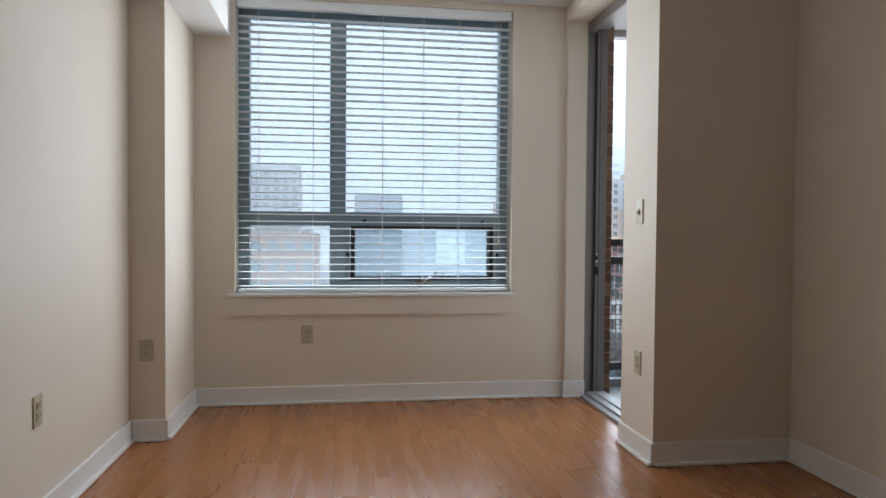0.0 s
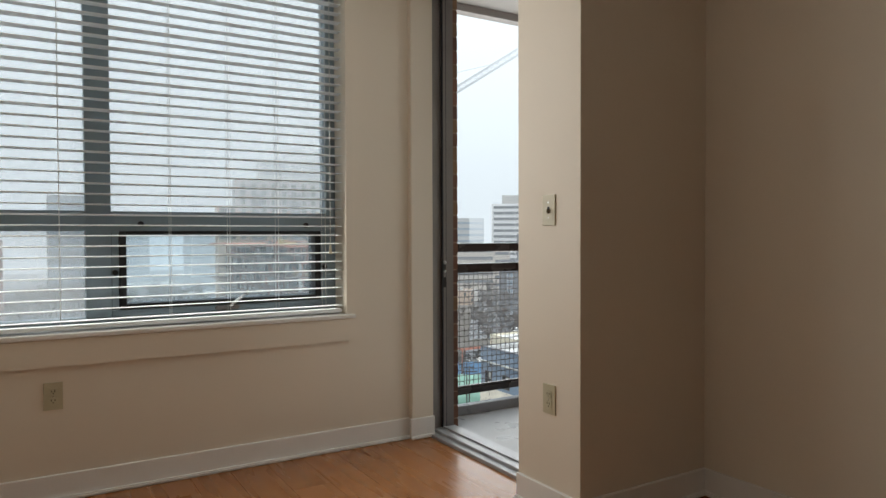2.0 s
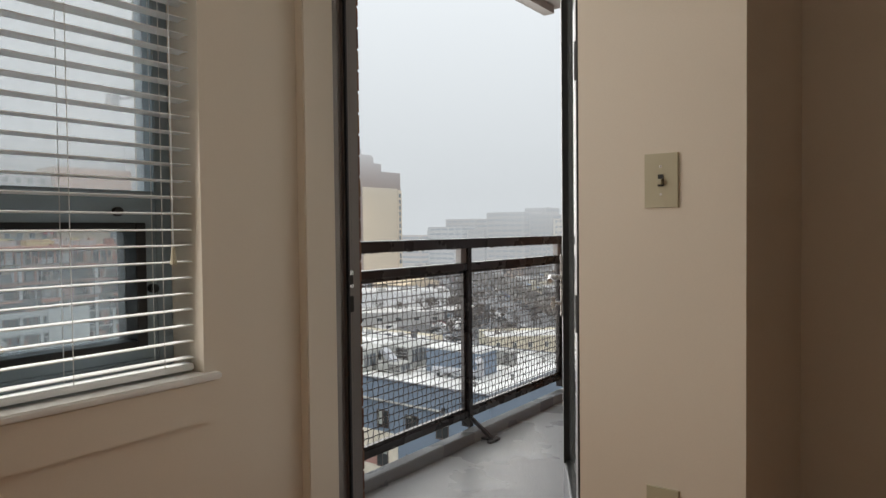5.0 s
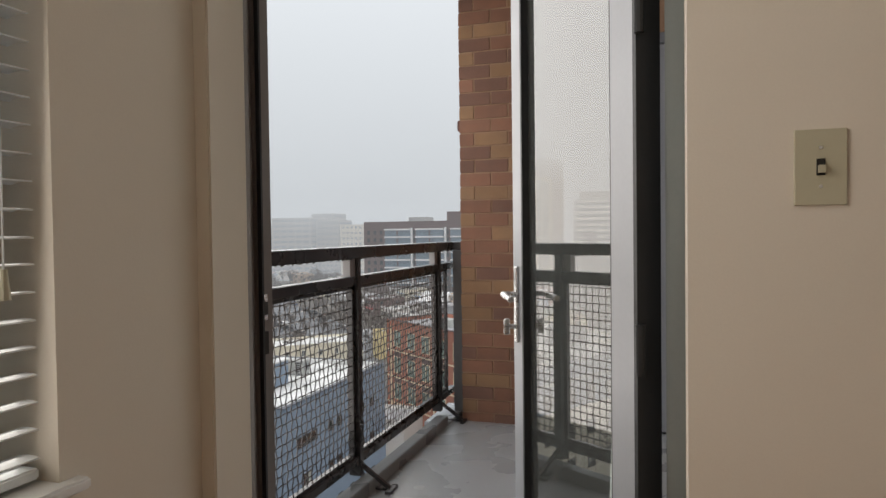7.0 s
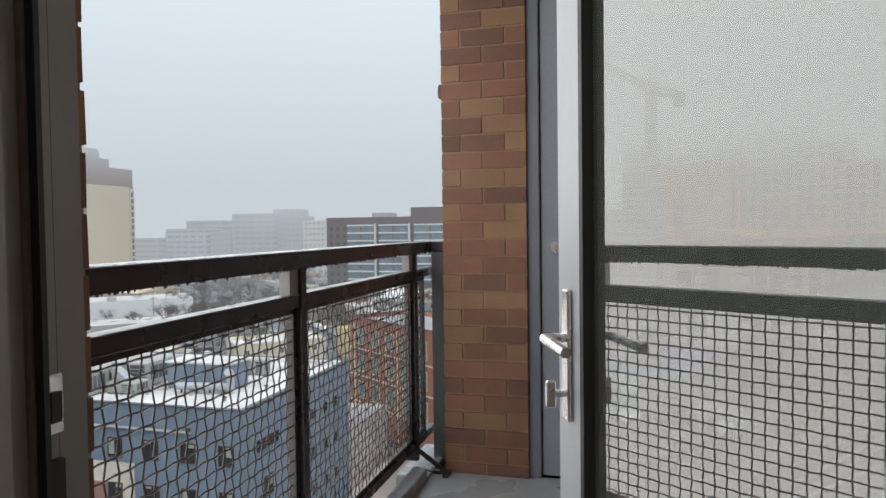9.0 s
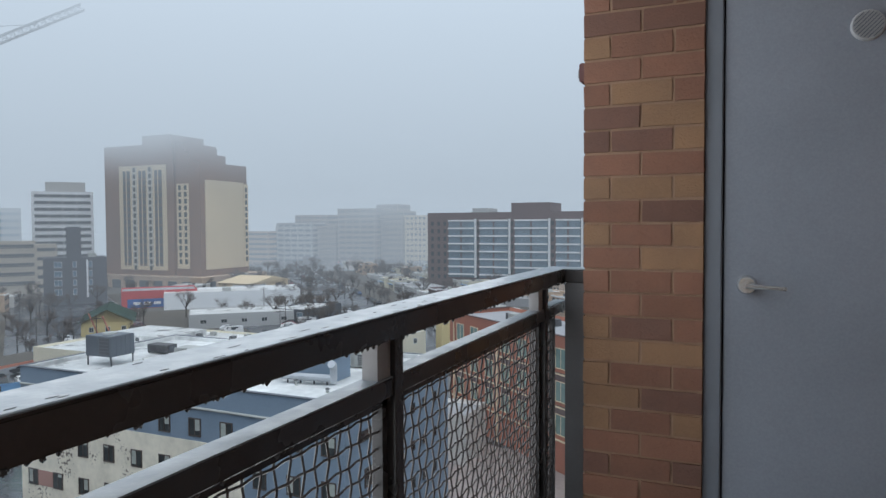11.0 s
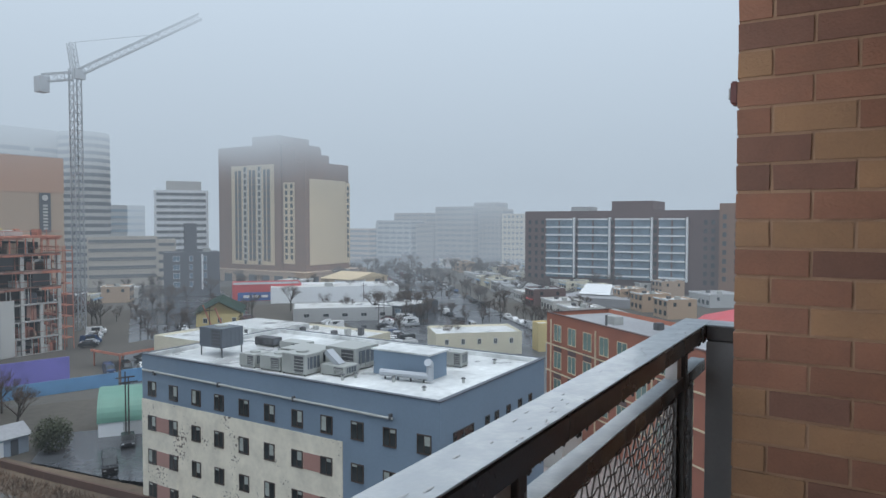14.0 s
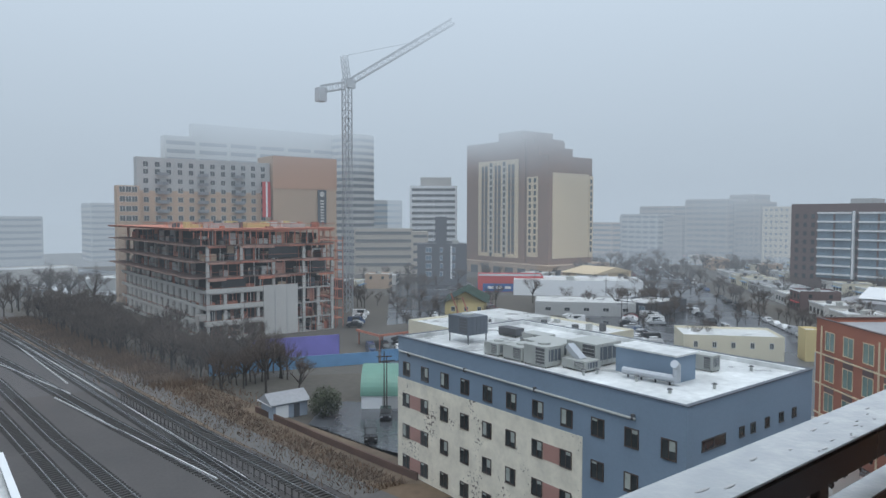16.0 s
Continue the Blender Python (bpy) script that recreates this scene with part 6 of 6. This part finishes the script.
def car_master(key, paint, van):
    o = thing("parked_car", (0, 0, -400), "", "car")
    prof = [(-2.2, .35), (-2.25, .8), (-1.9, .95), (-1.35, 1.0), (-.7, 1.48), (.9, 1.5), (1.7, 1.02), (2.15, .9), (2.2, .35)] if not van else [(-2.5, .35), (-2.5, 1.0), (-2.0, 1.15), (-1.5, 1.95), (2.3, 2.0), (2.45, 1.0), (2.45, .35)]
    bm = bmesh.new()
    a = [bm.verts.new((x, -.88 if z < 1.05 else -.72, z)) for x, z in prof]
    b = [bm.verts.new((x, .88 if z < 1.05 else .72, z)) for x, z in prof]
    n = len(prof)
    for i in range(n):
        bm.faces.new((a[i], a[(i + 1) % n], b[(i + 1) % n], b[i]))
    bm.faces.new(a[::-1])
    bm.faces.new(b)
    bmesh.ops.recalc_face_normals(bm, faces=bm.faces)
    bmesh.ops.translate(bm, verts=bm.verts, vec=(0, 0, -400))
    body = part("body", bm, paint, o)
    zt = 1.42 if not van else 1.85
    part("side_window", boxes((-.95, 1.1, -.80, -.74, -400 + 1.05, -400 + zt)), DGLASS, body)
    part("side_window", boxes((-.95, 1.1, .74, .80, -400 + 1.05, -400 + zt)), DGLASS, body)
    x0, x1 = ((-1.35, -.72) if not van else (-1.95, -1.52))
    zb = 1.02 if not van else 1.2
    wb = bmesh.new()
    q = [wb.verts.new(p) for p in ((x0 - .03, -.66, -400 + zb + .03), (x0 - .03, .66, -400 + zb + .03), (x1 - .03, .62, -400 + zt + .03), (x1 - .03, -.62, -400 + zt + .03))]
    wb.faces.new(q)
    bmesh.ops.solidify(wb, geom=wb.faces[:], thickness=0.02)
    part("windscreen", wb, DGLASS, body)
    for x in (-1.4, 1.35):
        for y in (-.86, .70):
            part("wheel", rod((x, y, -400 + .33), (x, y + .18, -400 + .33), 0.33, 12), TYRE, o)
    for y in (-.62, .62):
        part("headlight", box(-2.27 - (.25 if van else 0), -2.2 - (.25 if van else 0), y - .18, y + .18, -400 + .65, -400 + .8, bevel=0.02), VENT, o)
    return o


cols = [("white", (0.7, 0.7, 0.7)), ("black", (0.02, 0.02, 0.023)), ("silver", (0.38, 0.39, 0.4)), ("dark red", (0.2, 0.03, 0.03)), ("dark blue", (0.03, 0.06, 0.14))]
for nm, c in cols:
    pm_ = mat("car_paint_" + nm.replace(" ", "_"), c, 0.25, 0.1, vary=0.03, bump=0)
    for van in (False, True):
        CARS[nm, van] = car_master(nm, pm_, van)
spots = []
crd = random.Random(12)


def along(p, q, step, side, turn, prob=0.8):
    p, q = Vector((*p, 0)), Vector((*q, 0))
    d = (q - p).normalized()
    n = Vector((-d.y, d.x, 0))
    for i in range(int((q - p).length / step)):
        if crd.random() < prob:
            c = p + d * i * step + n * side
            spots.append((c.x, c.y, math.degrees(math.atan2(d.y, d.x)) + turn + crd.choice((0, 180))))


along((152, 70), (172, 88), 6.2, 8.5, 0)
along((172, 88), (205, 122), 6.2, 8.5, 0, 0.75)
along((205, 122), (245, 160), 6.2, 8.5, 0, 0.5)
along((152, 70), (205, 122), 6.2, -8.5, 0, 0.7)
along((205, 122), (300, 205), 6.4, -8.5, 0, 0.5)
along((145, 96), (165, 120), 2.9, 6, 90, 0.85)
along((150, 108), (168, 132), 2.9, 14, 90, 0.7)
along((176, 104), (206, 134), 2.8, 16, 90, .85)
along((120, 96), (150, 112), 2.9, -2, 90, .8)
along((74, 118), (100, 150), 3.2, -10, 70, .6)
along((160, 128), (175, 150), 2.9, 10, 90, 0.6)
along((100, 146), (118, 160), 3.0, -6, 90, 0.6)
along((200, 128), (230, 150), 19, 0, 0, 0.9)
along((152, 66), (172, 84), 2.8, -2, 90, 0)
along((118, 88), (136, 100), 2.8, 4, 90, .8)
along((136, 100), (146, 112), 2.8, 10, 90, .8)
along((128, 112), (150, 128), 2.9, 8, 90, .8)
along((186, 140), (214, 176), 2.9, 6, 90, .7)
along((205, 180), (228, 214), 2.9, 6, 90, .6)
along((112, 150), (136, 196), 6.2, -4, 0, .6)
along((250, 168), (330, 240), 6.4, 8.5, 0, .5)
along((96, 132), (110, 144), 2.9, 6, 90, .8)
along((160, 118), (176, 128), 2.8, 3, 90, .9)
along((146, 92), (158, 104), 2.8, -4, 90, .9)
along((100, 160), (116, 182), 3.0, 5, 90, .7)
along((300, 205), (400, 292), 7, 5, 0, .7)
along((300, 205), (400, 292), 7, -5, 0, .7)
along((80, 128), (96, 121), 3.2, 4, 90, 0.9)
names = list(CARS)
for i, (x, y, a) in enumerate(spots):
    k = names[crd.choices(range(len(names)), (5, 2, 4, 1, 5, 1, .8, .3, 1, .4))[0]]
    c = copy_thing(CARS[k], pose(x, y, G + .13, 0, 0, a))
    tagged(c, f"{k[0]} {'van' if k[1] else 'car'} parked on wet asphalt", "van" if k[1] else "car", "parked cars")
for x, y, a, k in ((50.3, 81.8, 59, ("black", True)), (57.2, 88.6, 57, ("black", False))):
    tagged(copy_thing(CARS[k], pose(x, y, G + .13, 0, 0, a)), "black car parked in the yard by the apartment house", "car", "parked cars")
for o in CARS.values():
    for ch_ in o.children_recursive:
        bpy.data.objects.remove(ch_)
    bpy.data.objects.remove(o)
strip("yard_tarmac", [(46, 92), (60, 80), (70, 72)], 26, ASPH, G + .10, "wet asphalt yard behind the apartment house")


# ---- bare trees and brush ----
def bare_tree_mesh(seed, height):
    rnd = random.Random(seed)
    trunk, twigs = bmesh.new(), bmesh.new()

    def grow(p, d, ln, r, level):
        q = p + d * ln
        if level < 2:
            rod(p, q, r, 5 if level == 0 else 4, trunk, r2=r * .65)
        else:
            s = d.cross(Vector((rnd.random() - .5, rnd.random() - .5, .3))).normalized() * r
            v = [twigs.verts.new(p + s), twigs.verts.new(p - s), twigs.verts.new(q)]
            twigs.faces.new(v)
        if level >= 5:
            return
        for _ in range((6, 5, 5, 4, 3)[level]):
            t = rnd.uniform(.45, 1.0)
            nd = (d + Vector((rnd.gauss(0, .55), rnd.gauss(0, .55), rnd.uniform(-.05, .5)))).normalized()
            grow(p + d * ln * t, nd, ln * rnd.uniform(.5, .72), r * .57, level + 1)
    grow(Vector((0, 0, 0)), Vector((rnd.gauss(0, .05), rnd.gauss(0, .05), 1)).normalized(), height * .40, height * .021, 0)
    out = []
    for nm, b, m in (("trunk", trunk, BARK), ("crown", twigs, TWIG)):
        me = bpy.data.meshes.new(nm)
        b.to_mesh(me)
        b.free()
        me.materials.append(m)
        out.append(me)
    return out


TREES = [bare_tree_mesh(s, h) for s, h in ((1, 8), (2, 10), (3, 9), (4, 12), (5, 7))]
trd = random.Random(77)


FAR = []


def plant(x, y, k, s, label, group):
    if math.hypot(x, y) > 205:
        FAR.append((x, y, k, s, trd.uniform(0, 6.28)))
        return None
    o = thing("bare_tree", (x, y, G), label, "tree", group)
    for nm, me in zip(("trunk", "crown"), TREES[k]):
        c = new(nm, me)
        c.parent = o
    o.scale = (s, s, s * trd.uniform(.85, 1.15))
    o.rotation_euler = (0, 0, trd.uniform(0, 6.28))
    return o


for i in range(230):
    t = trd.random()
    y = 118 + t * 120
    x = 44 - (y - 118) * .10 + trd.uniform(-5, 10) + (4 if y < 150 else 0)
    plant(x, y, trd.randrange(5), trd.uniform(.6, 1.05), "leafless winter tree on the rail embankment", "embankment trees")
for i in range(80):
    t = trd.random()
    p = Vector((150, 70)).lerp(Vector((290, 200)), t)
    sd = trd.choice((-13.5, 13.5, -15, 20, 28))
    plant(p.x - sd * .68, p.y + sd * .73, trd.randrange(5), trd.uniform(.5, .8), "leafless street tree beside the wet road", "street trees")
for i in range(30):
    plant(trd.uniform(150, 235), trd.uniform(215, 300), trd.randrange(5), trd.uniform(.6, .9), "leafless tree between distant buildings", "distant trees")
for i in range(46):
    plant(trd.uniform(290, 420), trd.uniform(150, 300), trd.randrange(5), trd.uniform(.7, 1.0), "leafless tree between distant buildings", "distant trees")
for i in range(40):
    plant(trd.uniform(215, 300), trd.uniform(210, 330), trd.randrange(5), trd.uniform(.7, 1.0), "leafless tree between distant buildings", "distant trees")
for x, y, k, s in ((49, 113, 3, 1.0), (52.5, 108, 1, .9), (57, 116, 0, .9), (110, 160, 2, .8), (104, 150, 1, .7), (116, 172, 3, .7), (160, 196, 2, .8), (170, 222, 1, .9), (150, 215, 0, .9), (20, 265, 3, 1.2), (30, 300, 2, 1.3), (8, 320, 1, 1.3), (40, 280, 0, 1.4), (0, 300, 2, 1.4), (12, 290, 4, 1.4)):
    plant(x, y, k, s, "leafless winter tree with fine twigs", "scattered trees")

for i in range(70):
    plant(trd.uniform(95, 165), trd.uniform(150, 240), trd.randrange(5), trd.uniform(.5, .85), "leafless tree among yards and parked cars", "yard trees") if i % 2 else plant(trd.uniform(165, 260), trd.uniform(70, 160), trd.randrange(5), trd.uniform(.5, .8), "leafless tree behind the shops", "yard trees")
for i in range(60):
    plant(trd.uniform(-10, 50), trd.uniform(240, 330), trd.randrange(5), trd.uniform(.8, 1.4), "leafless tree beyond the rail yard", "far embankment trees")

for i in range(70):
    plant(trd.uniform(170, 300), trd.uniform(95, 200), trd.randrange(5), trd.uniform(.6, 1.0), "leafless tree beside the street", "street trees")
for i in range(110):
    plant(trd.uniform(260, 430), trd.uniform(170, 320), trd.randrange(5), trd.uniform(.7, 1.1), "leafless tree between distant buildings", "distant trees")
for nm, idx, m in (("far_tree_trunks", 0, BARK), ("far_tree_crowns", 1, TWIG)):
    fv, ff, n0 = [], [], 0
    for x, y, k, s, a in FAR:
        me = TREES[k][idx]
        co = np.empty(len(me.vertices) * 3)
        me.vertices.foreach_get("co", co)
        co = co.reshape(-1, 3) * s
        ca, sa = math.cos(a), math.sin(a)
        fv.append(np.column_stack((co[:, 0] * ca - co[:, 1] * sa + x, co[:, 0] * sa + co[:, 1] * ca + y, co[:, 2] + G)))
        ff += [tuple(v + n0 for v in p.vertices) for p in me.polygons]
        n0 += len(co)
    fm = bpy.data.meshes.new(nm)
    fm.from_pydata(np.concatenate(fv).tolist(), [], ff)
    fm.materials.append(m)
    tagged(new(nm, fm), "leafless trees fading into the misty distance", "trees", kind="stuff")

# dry brush on the embankment: countless stems in one thing
bvs, bfs = [], []
for i in range(26000):
    t = trd.random() ** 1.2
    y = 66 + t * 170
    xc = 46 - (y - 66) * .115 if y < 118 else 41 - (y - 118) * .115
    x = xc + trd.gauss(0, 3.0) - 1.4
    if y < 106 and x > 43.5 - (y - 84) * .09:
        continue
    h = trd.uniform(.15, .75) * (2.0 if y > 125 or trd.random() < .08 else 1)
    dx, dy = trd.gauss(0, .35), trd.gauss(0, .35)
    w = trd.uniform(.05, .14)
    n0 = len(bvs)
    a = trd.uniform(0, 3.14)
    bvs += [(x - w * math.cos(a), y - w * math.sin(a), G + .05), (x + w * math.cos(a), y + w * math.sin(a), G + .05), (x + dx, y + dy, G + h)]
    bfs.append((n0, n0 + 1, n0 + 2))
bme = bpy.data.meshes.new("dry_brush")
bme.from_pydata(bvs, [], bfs)
bme.materials.append(BRUSH)
tagged(new("dry_brush", bme), "rust-brown dry brush on the rail embankment", "brush", kind="stuff")
# one evergreen shrub by the shed
eg = thing("evergreen_shrub", (50.4, 94.6, G), "dark green rounded evergreen shrub by the shed", "shrub")
evs, efs = [], []
for i in range(2600):
    d = Vector((trd.gauss(0, 1), trd.gauss(0, 1), trd.gauss(0, .9))).normalized() * (trd.random() ** .35) * (2.4 + .5 * noise.noise(Vector((i * .01, 0, 0))))
    c = d * Vector((1, 1, 1)).length / 1.732 + Vector((0, 0, 2.2))
    r = Vector((trd.gauss(0, 1), trd.gauss(0, 1), trd.gauss(0, 1))).normalized() * .22
    q = r.cross(Vector((0, 0, 1))) * .6
    n0 = len(evs)
    evs += [c - r, c + q, c + r, c - q]
    efs.append((n0, n0 + 1, n0 + 2, n0 + 3))
eme = bpy.data.meshes.new("crown")
eme.from_pydata(evs, [], efs)
eme.materials.append(SHRUB)
ec = new("crown", eme)
ec.parent = eg
part("trunk", rod((50.4, 94.6, G), (50.4, 94.6, G + 2), 0.12, 6), BARK, eg)

# utility poles along the street
for x, y in ((107, 152), (113, 140), (120, 134), (57, 88), (58.5, 91), (160, 122), (186, 150), (139, 108)):
    o = thing("utility_pole", (x, y, G), "dark wooden utility pole with crossarm", "utility pole", "utility poles")
    part("pole", rod((x, y, G), (x, y, G + 9.5), 0.11, 6, r2=0.08), BARK, o)
    part("crossarm", bar((x - 1.1, y + .5, G + 8.7), (x + 1.1, y - .5, G + 8.7), 0.14, 0.16), BARK, o)

# ---- mist: glowing see-through shells that paint the haze ----
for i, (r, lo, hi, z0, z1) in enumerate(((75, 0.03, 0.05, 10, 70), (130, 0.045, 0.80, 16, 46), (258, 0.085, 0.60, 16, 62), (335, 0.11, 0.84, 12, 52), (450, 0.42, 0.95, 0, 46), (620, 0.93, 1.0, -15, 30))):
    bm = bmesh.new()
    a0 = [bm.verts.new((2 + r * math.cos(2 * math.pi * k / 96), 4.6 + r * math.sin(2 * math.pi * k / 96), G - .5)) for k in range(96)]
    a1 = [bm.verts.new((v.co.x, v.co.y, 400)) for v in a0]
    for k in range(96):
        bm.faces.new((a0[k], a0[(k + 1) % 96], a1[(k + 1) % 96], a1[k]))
    solid("backdrop", bm, haze_glow_mat("mist", lo, hi, z0, z1, r), "glowing see-through shell painting grey drizzle and low cloud as haze", "mist")

# ---- bricks, one by one ----
BC, BJ = 0.0848, 0.006
brick_cache = {}


def brick_mesh(length, mi, key):
    k = (round(length, 3), mi, key)
    if k not in brick_cache:
        hl, hh, d, b = length / 2, (BC - BJ) / 2, 0.030, 0.0022
        w = [random.uniform(-0.0015, 0.0015) for _ in range(8)]
        vs = [(-hl, 0, -hh), (hl, 0, -hh), (hl, 0, hh), (-hl, 0, hh), (-hl + b + w[0], -d, -hh + b + w[1]), (hl - b + w[2], -d, -hh + b + w[3]), (hl - b + w[4], -d, hh - b + w[5]), (-hl + b + w[6], -d, hh - b + w[7])]
        vs = [(x, y + 0.0245, z) for x, y, z in vs]
        fs = [(4, 5, 6, 7), (0, 1, 5, 4), (1, 2, 6, 5), (2, 3, 7, 6), (3, 0, 4, 7)]
        me = bpy.data.meshes.new("brick")
        me.from_pydata(vs, [], fs)
        me.materials.append(BRICK[mi])
        brick_cache[k] = me
    return brick_cache[k]


def lay_bricks(parent, origin, u, n, width, z0, z1, patterns, seed, kinds=""):
    """Courses on a wall: u along it, n out of it; patterns: lists of brick lengths, taken in turn."""
    rnd = random.Random(seed)
    base = BASE[parent.name]
    origin, u, n = Vector(origin), Vector(u), Vector(n)
    rz = math.atan2(u.y, u.x)
    z, c = z0, 0
    while z + BC <= z1 + 0.001:
        x = 0.0
        row = kinds.split()[c] if c < len(kinds.split()) else ""
        for i, ln in enumerate(patterns[c % len(patterns)]):
            ln = min(ln, width - x)
            if ln > 0.03:
                mi = "rby".index(row[i]) if i < len(row) else rnd.choices((0, 1, 2), (0.40, 0.30, 0.30))[0]
                b = new("brick", brick_mesh(ln - BJ, mi, rnd.randrange(3)))
                b.parent = parent
                b.location = origin + u * (x + ln / 2) + Vector((0, 0, z + BC / 2)) + n * rnd.uniform(-0.0015, 0.0015) - base
                b.rotation_euler = (0, rnd.uniform(-0.004, 0.004), rz)
            x += ln
        z += BC
        c += 1


# u must have the wall's outer side on its right hand
# rust, brown and yellow bricks of the pier, from the bottom course up
PIER = "rb yrr br yyr rr brb rr yry yb yrr yy ybr rr rrr ry yry rb yyy rr bby by ryr rr yrr bb rbr by ybb br yyr rr"
lay_bricks(pier, (4.428, 4.945, 0), (0, -1, 0), (-1, 0, 0), 0.425, -0.058, 2.80, ([0.21, 0.215], [0.102, 0.218, 0.105]), 5, PIER)
lay_bricks(ewall, (4.428, 3.615, 0), (0, -1, 0), (-1, 0, 0), 0.225, -0.058, 2.80, ([0.21], [0.105, 0.21]), 6)
lay_bricks(swall, (4.42, 3.388, 0), (-1, 0, 0), (0, 1, 0), 1.25, -0.058, 2.80, ([0.21] * 6, [0.105] + [0.21] * 6), 7)
lay_bricks(wpier, (1.90, 4.79, 0), (1, 0, 0), (0, -1, 0), 0.068, -0.058, 2.80, ([0.068], [0.068]), 8)

# ---- floor planks ----
PW, PL = 0.19, 1.22
rp = random.Random(3)
x = XL + 0.002
while x < XR:
    y = -0.6 - rp.uniform(0, PL)
    while y < YF:
        x1, y0, y1 = min(x + PW, XR), max(y, -0.6), min(y + PL, YF)
        if x > 1.48:
            y1 = min(y1, YN) if x > 1.56 else y1
        if y1 - y0 > 0.02:
            bmp = box(-(x1 - x) / 2 + .0002, (x1 - x) / 2 - .0002, -(y1 - y0) / 2 + .0002, (y1 - y0) / 2 - .0002, -0.012, 0, bevel=0.0006)
            p = part("plank", bmp, PLANK, floor)
            p.location = ((x + x1) / 2, (y0 + y1) / 2, 0)
        y += PL
    x += PW
part("far_planks", boxes((XL, XR, YB, -0.6, -0.012, 0)), PLANK, floor)
part("door_planks", boxes((1.56, 1.735, 3.657, 4.70, -0.014, -0.0035)), PLANK, floor)
